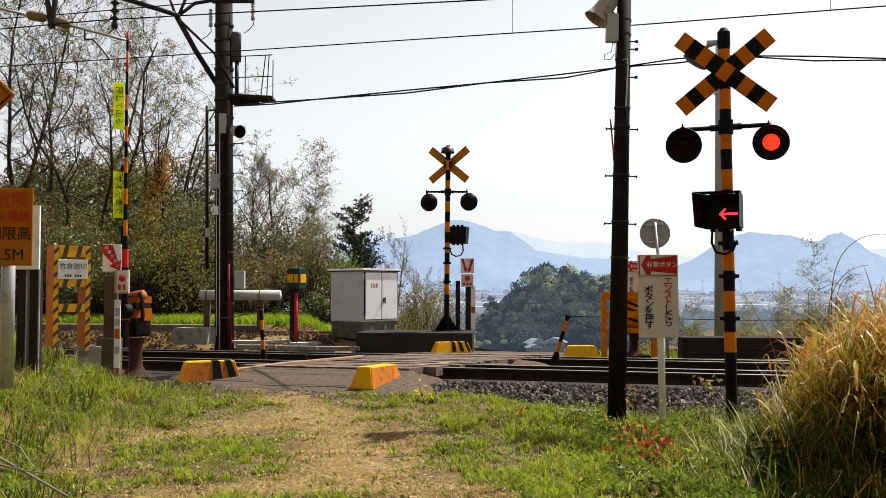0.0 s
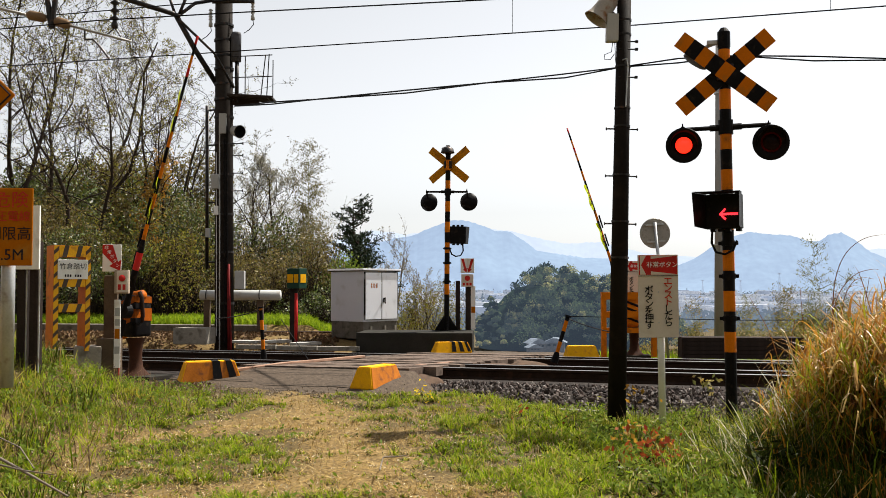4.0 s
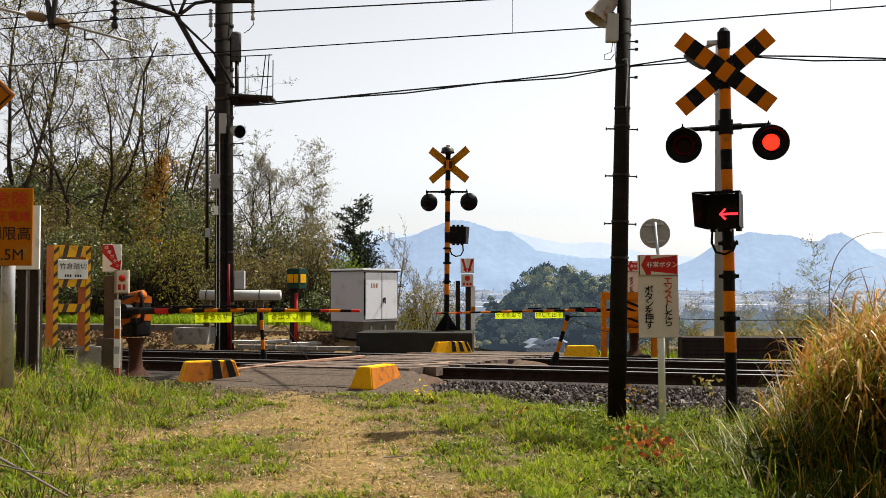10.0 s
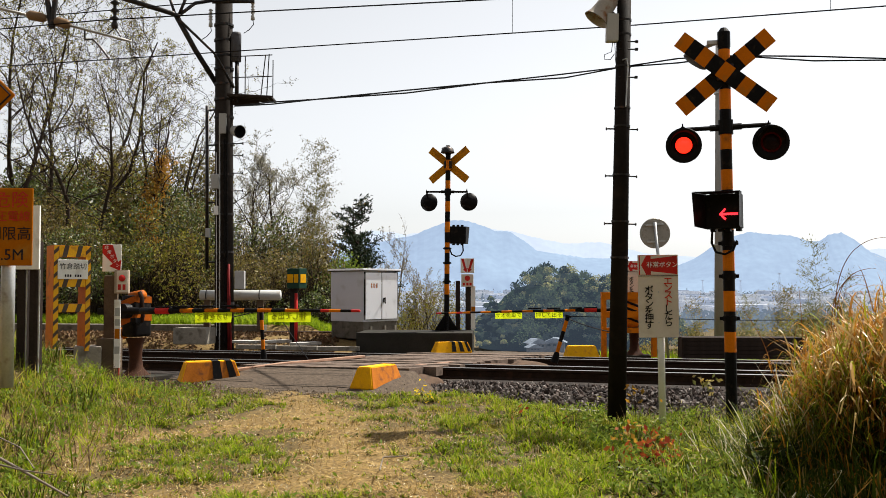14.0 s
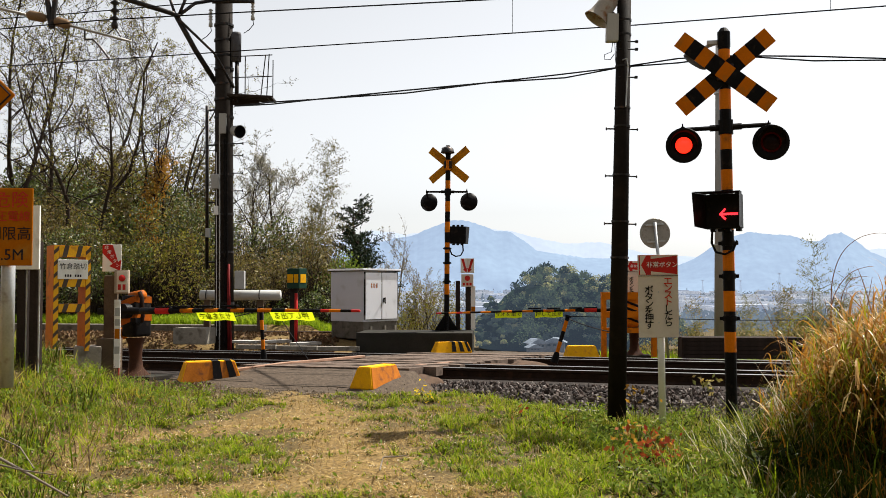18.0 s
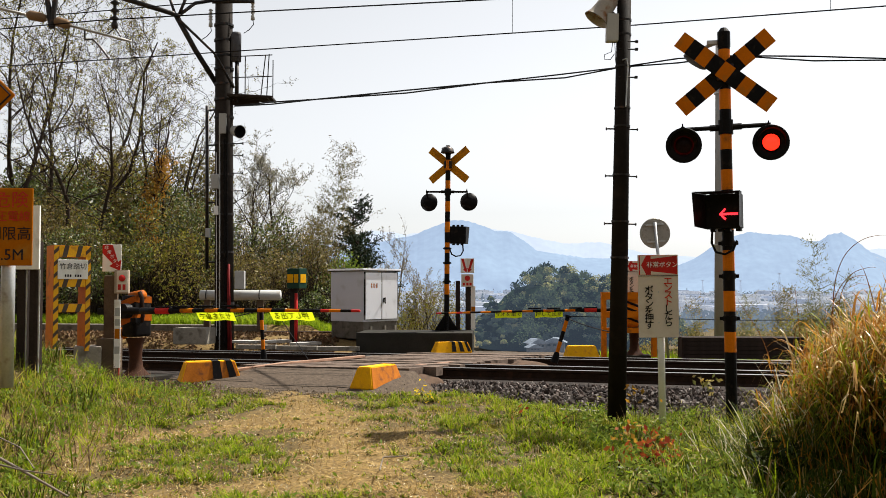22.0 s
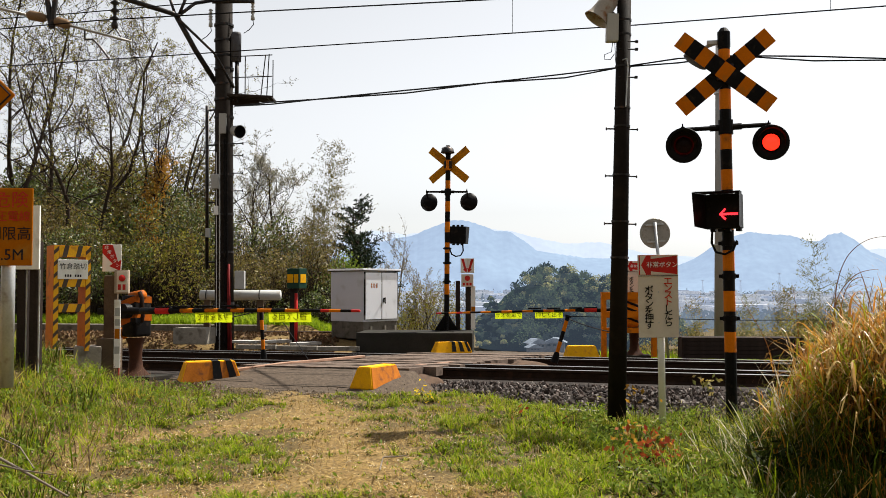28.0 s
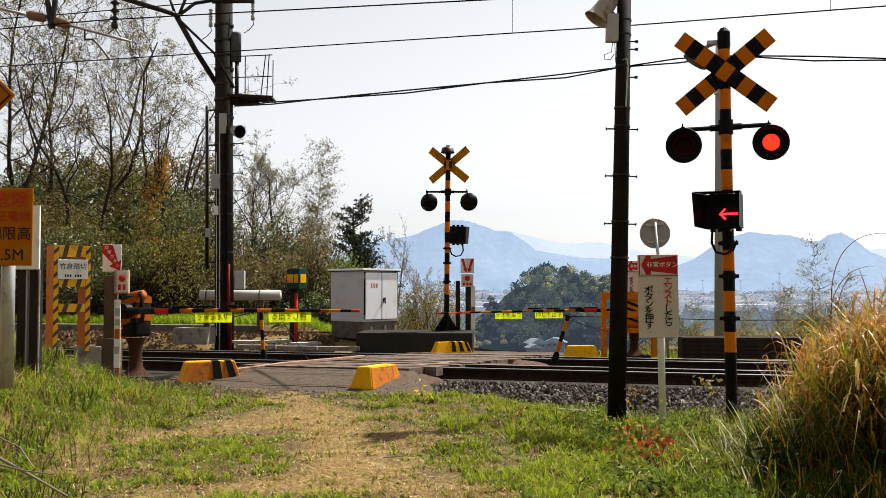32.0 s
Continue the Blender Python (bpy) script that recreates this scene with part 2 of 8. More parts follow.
def box(bm, c, size, turn=None, bevel=0.0, mi=0):
    m = Matrix.Translation(c) @ (turn.to_4x4() if turn else Matrix.Identity(4)) @ Matrix.Diagonal((*size, 1))
    r = bmesh.ops.create_cube(bm, size=1, matrix=m)
    fs = list({f for v in r["verts"] for f in v.link_faces})
    for f in fs:
        f.material_index = mi
    if bevel:
        es = list({e for v in r["verts"] for e in v.link_edges})
        out = bmesh.ops.bevel(bm, geom=es, offset=bevel, segments=2, affect="EDGES", profile=0.7)
        for f in out["faces"]:
            f.material_index = mi
    return bm


def rod(bm, a, b, r0, r1=None, seg=10, mi=0):
    a, b = Vector(a), Vector(b)
    d = b - a
    m = Matrix.Translation((a + b) / 2) @ d.to_track_quat("Z", "Y").to_matrix().to_4x4()
    r = bmesh.ops.create_cone(bm, cap_ends=True, segments=seg, radius1=r0, radius2=r0 if r1 is None else r1, depth=d.length, matrix=m)
    for f in {f for v in r["verts"] for f in v.link_faces}:
        f.material_index = mi
    return bm


def pipe(bm, pts, r, seg=6, mi=0):
    """A round tube along a line of points."""
    pts = [Vector(p) for p in pts]
    slots = mi if isinstance(mi, list) else [mi] * (len(pts) - 1)
    rings = []
    side = None
    for i, p in enumerate(pts):
        d = (pts[min(i + 1, len(pts) - 1)] - pts[max(i - 1, 0)]).normalized()
        if side is None:
            side = d.orthogonal().normalized()
        side = (side - d * side.dot(d)).normalized()
        up = d.cross(side)
        rad = r[i] if isinstance(r, (list, tuple)) else r
        rings.append([bm.verts.new(p + rad * (math.cos(q) * side + math.sin(q) * up)) for q in [2 * math.pi * k / seg for k in range(seg)]])
    for j, (a, b) in enumerate(zip(rings, rings[1:])):
        for k in range(seg):
            bm.faces.new((a[k], a[(k + 1) % seg], b[(k + 1) % seg], b[k])).material_index = slots[j]
    bm.faces.new(rings[0][::-1]).material_index = slots[0]
    bm.faces.new(rings[-1]).material_index = slots[-1]
    return bm


def prism(bm, outline, depth, m=None, mi=0, bevel=0.0):
    """A flat outline (x, z) given thickness along y, from 0 to depth."""
    m = m or Matrix.Identity(4)
    a = [bm.verts.new(m @ Vector((x, 0, z))) for x, z in outline]
    b = [bm.verts.new(m @ Vector((x, depth, z))) for x, z in outline]
    n = len(a)
    fs = [bm.faces.new(a), bm.faces.new(b[::-1])]
    fs += [bm.faces.new((a[i], b[i], b[(i + 1) % n], a[(i + 1) % n])) for i in range(n)]
    for f in fs:
        f.material_index = mi
    if bevel:
        bmesh.ops.bevel(bm, geom=list({e for f in fs for e in f.edges}), offset=bevel, segments=1, affect="EDGES")
    return bm


def lathe(bm, profile, seg=20, m=None, mi=0):
    """Turns (radius, height) pairs round z."""
    m = m or Matrix.Identity(4)
    rings = []
    for r, z in profile:
        rings.append([bm.verts.new(m @ Vector((max(r, 1e-4) * math.cos(2 * math.pi * k / seg), max(r, 1e-4) * math.sin(2 * math.pi * k / seg), z))) for k in range(seg)])
    for a, b in zip(rings, rings[1:]):
        for k in range(seg):
            bm.faces.new((a[k], a[(k + 1) % seg], b[(k + 1) % seg], b[k])).material_index = mi
    return bm


def B():
    return bmesh.new()


def hanging(a, b, sag, n=14):
    a, b = Vector(a), Vector(b)
    return [a.lerp(b, i / n) - Vector((0, 0, 4 * sag * (i / n) * (1 - i / n))) for i in range(n + 1)]


def lettering(text, size, where, material, parent, turn=(90, 0, 0), tall=1.0, mirrored=False, name="lettering", bold=0.0):
    """Raised writing of Blender's own font as a thin mesh, centred at where."""
    cu = bpy.data.curves.new(name, "FONT")
    cu.body, cu.size, cu.align_x, cu.align_y, cu.extrude, cu.resolution_u, cu.offset = text, size, "CENTER", "CENTER", 0.001, 2, bold * size
    ob = new(name, cu)
    me = bpy.data.meshes.new_from_object(ob.evaluated_get(bpy.context.evaluated_depsgraph_get()))
    bpy.data.objects.remove(ob)
    me.materials.clear()
    me.materials.append(material)
    me.transform(Matrix.Diagonal((-1 if mirrored else 1, tall, 1, 1)))
    ob = new(name, me)
    ob.parent = parent
    ob.matrix_basis = pose(*where, *turn)
    return ob


# ---- plan: the track runs at a slant; s along it, n across it ----
def along(s, n, z=0.0):
    return Vector((0.927 * s + 0.375 * n, -0.375 * s + 0.927 * n, z))


def rail_z(s, n):
    return 0.253 - 0.034 * (n - 12.37) + 0.009 * (s + 1.85)


def smooth(a, b, v):
    t = min(1.0, max(0.0, (v - a) / (b - a)))
    return t * t * (3 - 2 * t)


def ground_z(x, y):
    n, s = 0.375 * x + 0.927 * y, 0.927 * x - 0.375 * y
    bed = 0.253 - 0.034 * (min(max(n, 9), 22) - 12.37) + 0.009 * (min(max(s, -30), 20) + 1.85)
    near = 0.07 + 0.03 * noise.noise((x * 0.9, y * 0.9, 0))
    near += 0.85 * smooth(-2.4, -5.2, x) * smooth(11.6, 9.8, y) + 0.05 * noise.noise((x * 3, y * 3, 4))
    near -= 0.20 * smooth(0.2, 2.0, x) * smooth(5.5, 9.0, y)
    road = smooth(-9.2, -8.3, s) * smooth(-4.0, -4.7, s)
    track = bed - 0.42
    climb = smooth(10.2, 12.2, n)
    track = track * (1 - road) + (bed - 0.30) * road
    z = near + (track - near) * climb
    hill = smooth(-0.09, -0.30, x / max(y, 20))
    drop = smooth(-0.14, 0.02, x / max(y, 20))
    far = bed - 0.11 + hill * (3.6 * smooth(24, 40, n) + 5.0 * smooth(40, 100, n))
    far -= drop * (1.8 * smooth(19.6, 26, n) + 12.0 * smooth(26, 90, n))
    # far shoulder: rises to the cable trough, with a verge level with its top
    q, side = y - 25.0 + 0.158 * (x + 8.2), x / max(y, 20)
    bank = -0.2 + 0.37 * smooth(-3.2, -0.8, q) + 0.2 * smooth(0.12, 0.4, q) * smooth(-0.12, -0.14, side)
    far += smooth(-0.03, -0.045, side) * max(0.0, bank - bed + 0.11) * smooth(60, 40, y)
    z = z + (far - z) * smooth(18.0, 18.9, n)
    # unseen slopes added behind and left of the viewpoint, to block sky light
    z += 16.0 * smooth(-3, -42, y) + 7.0 * smooth(-7.5, -22, x) * smooth(14, 9, y)
    d = math.hypot(x, y)
    return z + (-18.0 - z) * smooth(180, 520, d)


def spread(lo, a, b, hi, step, grow):
    """Grid lines: even between a and b, wider and wider beyond."""
    v = list(np.arange(a, b + 1e-6, step))
    d = step
    while v[-1] < hi:
        d *= grow
        v.append(v[-1] + d)
    d = step
    while v[0] > lo:
        d *= grow
        v.insert(0, v[0] - d)
    return v


def trodden(x, y):
    """How bare the path is, from the meadow up to the crossing."""
    mid = -0.18 - 0.33 * (y - 5.77) + 0.013 * (y - 5.77) ** 2
    path = smooth(0.62, 0.08, abs(x - mid) + 0.5 * noise.noise((x * 1.9, y * 1.9, 7)) + 0.25 * noise.noise((x * 5, y * 5, 17)))
    patch = smooth(0.0, 0.4, noise.noise((x * 0.9 + 3, y * 0.9, 2))) * smooth(0.9, -0.6, x) * smooth(10.4, 9.4, y) * 0.8
    return max(path, patch)


GX, GY = spread(-4800, -9, 9, 4800, 0.2, 1.22), spread(-60, 3, 27.6, 4900, 0.2, 1.2)
gv = [(x, y, ground_z(x, y)) for y in GY for x in GX]
gw = len(GX)
gf = [(j * gw + i, j * gw + i + 1, (j + 1) * gw + i + 1, (j + 1) * gw + i) for j in range(len(GY) - 1) for i in range(gw - 1)]


def earth():
    m = surface("meadow_soil", (0.085, 0.062, 0.028), 0.95, 0, 0.5, 2.5, 40, 0.8, (0.05, 0.038, 0.018), 0.6)
    m.node_tree.nodes["Principled BSDF"].inputs["Specular IOR Level"].default_value = 0.1
    nt = m.node_tree
    b = nt.nodes["Principled BSDF"]
    old = b.inputs["Base Color"].links[0].from_socket
    tc = nt.nodes["Texture Coordinate"]
    grain = nt.nodes.new("ShaderNodeTexNoise")
    grain.inputs["Scale"].default_value, grain.inputs["Detail"].default_value = 28, 6
    nt.links.new(tc.outputs["Object"], grain.inputs["Vector"])
    ramp = nt.nodes.new("ShaderNodeValToRGB")
    ramp.color_ramp.elements[0].position, ramp.color_ramp.elements[1].position = 0.35, 0.68
    ramp.color_ramp.elements[0].color, ramp.color_ramp.elements[1].color = (0.085, 0.052, 0.02, 1), (0.29, 0.195, 0.075, 1)
    nt.links.new(grain.outputs["Fac"], ramp.inputs["Fac"])
    at = nt.nodes.new("ShaderNodeAttribute")
    at.attribute_name = "trodden"
    mx = nt.nodes.new("ShaderNodeMix")
    mx.data_type = "RGBA"
    nt.links.new(at.outputs["Fac"], mx.inputs["Factor"])
    nt.links.new(old, mx.inputs["A"])
    nt.links.new(ramp.outputs["Color"], mx.inputs["B"])
    nt.links.new(mx.outputs["Result"], b.inputs["Base Color"])
    return m


ground = part("ground", (gv, [], gf), earth(), None, "", True)
tagged(ground, "uneven spring meadow with a trodden dirt path", "ground", "", "structure")
wear = ground.data.attributes.new("trodden", "FLOAT", "POINT")
wear.data.foreach_set("value", [trodden(x, y) if 2 < y < 13 and abs(x) < 8 else (0.75 if 10 < y and 9.9 < 0.375 * x + 0.927 * y < 18.6 or 0.375 * x + 0.927 * y < 24.5 and x < -2 and y > 12 else 0.0) for x, y, z in gv])

# ---- track ----
S0, S1 = -46.0, 30.0
track = thing("railway_track", (0, 0, 0), 0, "double railway track on dark crushed stone ballast", "railway track", "", "structure")
RAIL_N = (12.37, 13.437, 16.17, 17.237)
for rn in RAIL_N:
    bm = B()
    prof = [(-0.062, -0.15), (0.062, -0.15), (0.062, -0.138), (0.012, -0.115), (0.010, -0.045), (0.033, -0.035), (0.033, -0.004), (0.026, 0.0), (-0.026, 0.0), (-0.033, -0.004), (-0.033, -0.035), (-0.010, -0.045), (-0.012, -0.115), (-0.062, -0.138)]
    ends = []
    for s in (S0, S1):
        ends.append([bm.verts.new(along(s, rn + a, rail_z(s, rn) + z)) for a, z in prof])
    for i in range(len(prof)):
        j = (i + 1) % len(prof)
        f = bm.faces.new((ends[0][i], ends[0][j], ends[1][j], ends[1][i]))
        f.material_index = 1 if i in (6, 7, 8) else 0
    bm.faces.new(ends[0]), bm.faces.new(ends[1][::-1])
    part("rail", bm, [RUST, RAILTOP], track, "rusty steel rail with a polished head")
bm = B()
box(bm, (0, 0, 0), (0.24, 2.1, 0.16), None, 0.012)
sleeper = part("sleeper", bm, DARKPLANK, track)
first = True
for mid in (12.9, 16.7):
    for i in range(84):
        s = -40 + i * 0.62
        if -7.8 < s < -4.9:
            continue
        ob = sleeper if first else new("sleeper", sleeper.data)
        first = False
        ob.parent = track
        ob.matrix_basis = Matrix.Translation(along(s, mid, rail_z(s, mid) - 0.275)) @ pose(0, 0, 0, 0, 0, -22.0)
# ballast bed: crown under the rails, shoulders down to the ground
bm = B()
lines = []
for s in np.arange(S0, S1 + 0.1, 0.5):
    row = []
    for n, dz in ((10.35, -0.50), (10.75, -0.44), (11.35, -0.30), (11.75, -0.235), (12.2, -0.20), (12.9, -0.19), (13.6, -0.20), (14.8, -0.21), (16.0, -0.20), (16.7, -0.19), (17.4, -0.20), (18.0, -0.27), (18.7, -0.40)):
        row.append(bm.verts.new(along(s, n + 0.05 * noise.noise((s, n, 1)), rail_z(s, n) + dz + 0.03 * noise.noise((s * 2, n * 2, 3)))))
    lines.append(row)
for a, b in zip(lines, lines[1:]):
    for i in range(len(a) - 1):
        bm.faces.new((a[i], a[i + 1], b[i + 1], b[i]))
part("ballast_bed", bm, BALLAST, track, "", True)


# ---- crossing deck ----
deck = thing("crossing_deck", (0, 0, 0), 0, "worn timber and asphalt deck of a level crossing", "crossing deck", "", "structure")
DS0, DS1 = -7.65, -5.05


def plank(n0, n1, s0, s1, lift, mat, name="plank"):
    bm = B()
    cut = [s0 + (s1 - s0) * i / 4 for i in range(5)]
    top, low = [], []
    for s in cut:
        top.append([bm.verts.new(along(s, n, rail_z(s, n) + lift + 0.008 * noise.noise((s * 1.5, n * 3, 5)))) for n in (n0, n1)])
        low.append([bm.verts.new(along(s, n, rail_z(s, n) + lift - 0.12)) for n in (n0, n1)])
    for i in range(4):
        bm.faces.new((top[i][0], top[i + 1][0], top[i + 1][1], top[i][1]))
        bm.faces.new((top[i][0], low[i][0], low[i + 1][0], top[i + 1][0]))
        bm.faces.new((top[i][1], top[i + 1][1], low[i + 1][1], low[i][1]))
    bm.faces.new((top[0][0], top[0][1], low[0][1], low[0][0]))
    bm.faces.new((top[4][0], low[4][0], low[4][1], top[4][1]))
    return part(name, bm, mat, deck)


rnd = random.Random(4)
for a, b, k in ((11.55, 12.31, 3), (12.47, 13.36, 4), (13.51, 16.10, 11), (16.27, 17.16, 4), (17.30, 18.1, 3)):
    for i in range(k):
        w = (b - a) / k
        plank(a + i * w + 0.006, a + (i + 1) * w - 0.006, DS0 + rnd.uniform(-0.12, 0.12), DS1 + rnd.uniform(-0.12, 0.12), rnd.uniform(0.006, 0.018), DECK)


def ramp_slab(name, n0, n1, s0, s1, z0, z1, mat, label):
    """A strip of road that falls from the deck to the ground."""
    bm = B()
    rows = []
    for i in range(9):
        n = n0 + (n1 - n0) * i / 8
        rows.append([bm.verts.new(along(s, n, rail_z(s, n1) + z0 + (z1 - z0) * smooth(0, 1, i / 8) + 0.015 * noise.noise((s * 2, n * 2, 8)) - 0.25 * (abs(j - 6) > 5))) for j, s in enumerate(np.linspace(s0, s1, 13))])
    for a, b in zip(rows, rows[1:]):
        for i in range(12):
            bm.faces.new((a[i], a[i + 1], b[i + 1], b[i]))
    return part(name, bm, mat, deck, label, True)


ramp_slab("approach", 9.75, 11.53, -8.5, -4.75, -0.21, -0.015, ASPHALT, "pale worn asphalt approach")
ramp_slab("approach", 20.4, 18.12, -7.9, -4.6, -0.10, -0.012, ASPHALT, "pale worn asphalt approach")
MOUND = surface("brown_asphalt_mound", (0.10, 0.065, 0.046), 0.95, 0, 0.35, 6, 90, 0.7, (0.06, 0.045, 0.035), 0.5)


def strip_between(name, a, b, size, mat, label):
    """A straight timber or kerb that lies between two points."""
    a, b = Vector(a), Vector(b)
    ob = part(name, box(B(), (0, 0, 0), (size[0], (b - a).length, size[1]), None, 0.006), mat, deck, label)
    ob.matrix_basis = Matrix.Translation((a + b) / 2) @ (b - a).to_track_quat("Y", "Z").to_matrix().to_4x4()


def ramp_z(s, n):
    return rail_z(s, 11.53) - 0.21 + 0.195 * smooth(0, 1, (n - 9.75) / 1.78)


# narrow dark strips of uneven width along the near approach
DARKLINE = surface("dark_line_surface", (0.018, 0.015, 0.013), 0.9, 0, 0.4, 20, 90, 0.3)
for s0, s1, n, w in ((-8.2, -6.9, 10.62, 0.03), (-6.7, -5.4, 10.48, 0.022), (-8.0, -5.6, 11.05, 0.026), (-7.8, -5.1, 11.38, 0.035), (-7.3, -6.2, 10.25, 0.018)):
    vs = []
    for i in range(13):
        s = s0 + (s1 - s0) * i / 12
        m = n + 0.03 * noise.noise((s * 3, n, 2))
        hw = w * (0.3 + 0.9 * abs(noise.noise((s * 5, n, 8))))
        vs += [tuple(along(s, m - hw, ramp_z(s, m) + 0.016)), tuple(along(s, m + hw, ramp_z(s, m) + 0.018))]
    part("seam", (vs, [], [(2 * i, 2 * i + 1, 2 * i + 3, 2 * i + 2) for i in range(12)]), DARKLINE, deck, "narrow dark line")
for a, b in (((-2.90, 12.87, 0.205), (-2.193, 13.9, 0.236)), ((-2.193, 13.9, 0.236), (-1.32, 16.1, 0.178)), ((-0.62, 13.5, 0.205), (0.136, 14.7, 0.18))):
    strip_between("edge_board", a, b, (0.10, 0.035), PINKPAD, "reddish timber edge board")
# asphalt mounds that round off the deck's open ends
for s, n, ls, lnn, mat in ((-5.7, 11.95, 0.85, 0.62, MOUND), (-4.9, 14.2, 0.8, 0.75, MOUND), (-4.9, 15.6, 0.6, 0.45, MOUND), (-7.75, 14.8, 0.8, 1.2, MOUND), (-4.8, 17.85, 0.6, 0.5, MOUND)):
    bm = B()
    bmesh.ops.create_icosphere(bm, subdivisions=4, radius=1)
    z = rail_z(s, n)
    for v in bm.verts:
        q = 1 + 0.12 * noise.noise(v.co * 2 + Vector((s, n, 0))) + 0.05 * noise.noise(v.co * 9)
        v.co = along(s + v.co.x * ls * q, n + v.co.y * lnn * q, z - 0.24 + v.co.z * 0.222)
    part("mound", bm, mat, deck, "rounded asphalt end of the deck", True)

# loose stones on the near shoulder
rng = np.random.default_rng(11)


def stone_mesh(seed):
    r = random.Random(seed)
    bm = B()
    bmesh.ops.create_icosphere(bm, subdivisions=1, radius=0.5)
    for v in bm.verts:
        v.co = v.co * r.uniform(0.62, 1.3)
    bmesh.ops.scale(bm, vec=(1.15, 0.72, 0.5), verts=bm.verts[:])
    vs, fs = [tuple(v.co) for v in bm.verts], [tuple(q.index for q in f.verts) for f in bm.faces]
    bm.free()
    return np.array(vs), fs


STONES = [stone_mesh(i) for i in range(6)]


def bed_z(s, n):
    return rail_z(s, n) + np.interp(n, (10.35, 10.75, 11.35, 11.75, 12.2, 14.8, 18.0, 18.7), (-0.50, -0.44, -0.30, -0.235, -0.20, -0.21, -0.27, -0.40))


def gravel(count, s0, s1, n0, n1, size):
    vs, fs, off = [], [], 0
    for i in range(count):
        s, n = rng.uniform(s0, s1), rng.uniform(n0, n1)
        v, f = STONES[i % 6]
        e = Euler(rng.uniform(0, 6.28, 3)).to_matrix()
        k = size * rng.uniform(0.6, 1.35)
        p = along(s, n, bed_z(s, n) + 0.2 * k)
        vs.extend((v @ np.array(e).T * k + np.array(p)).tolist())
        fs.extend([tuple(q + off for q in g) for g in f])
        off += len(v)
    return vs, [], fs


g = part("loose_ballast", gravel(7200, -4.9, 4.5, 10.4, 12.2, 0.062), STONE, track, "heaped grey-brown crushed stones")
tagged(g, kind="stuff")
g = part("loose_ballast", gravel(2600, -4.7, 4.5, 13.5, 16.0, 0.06), STONE, track, "grey-brown crushed stones between the tracks")
tagged(g, kind="stuff")
g = part("loose_ballast", gravel(2600, -20, -7.9, 13.5, 19.2, 0.065), STONE, track, "grey-brown crushed stones beside the rails")
tagged(g, kind="stuff")

# grit and crumbs along the near edge of the approach
vs, fs, off = [], [], 0
for i in range(2600):
    s, n = rng.uniform(-8.9, -4.6), 9.85 + abs(rng.normal(0, 0.28)) - 0.15
    v, f = STONES[i % 6]
    k = 0.014 * rng.uniform(0.4, 1.8)
    p = along(s, n)
    z = max(ground_z(p.x, p.y), rail_z(s, 11.53) - 0.21 + 0.195 * smooth(0, 1, (n - 9.75) / 1.78)) + 0.3 * k
    vs.extend((v @ np.array(Euler(rng.uniform(0, 6.28, 3)).to_matrix()).T * k + np.array((p.x, p.y, z))).tolist())
    fs.extend([tuple(q + off for q in g) for g in f])
    off += len(v)
GRIT = leafy("tan_grit", [(0.16, 0.12, 0.085), (0.30, 0.25, 0.19), (0.09, 0.07, 0.05), (0.22, 0.15, 0.09)], 0.0, 0.9)
tagged(part("grit", (vs, [], fs), GRIT, deck, "tan grit strewn on the approach"), kind="stuff")
# ---- crossing signals ----
def band_pole(bm, x, y, z0, z1, r, step, phase, seg=14):
    """A post painted in two turns: 0 orange, 1 black."""
    cuts = [z0]
    while cuts[-1] < z1 - 1e-6:
        cuts.append(min(cuts[-1] + step, z1))
    pipe(bm, [(x, y, z) for z in cuts], r, seg, [(phase + k) % 2 for k in range(len(cuts) - 1)])
    return bm


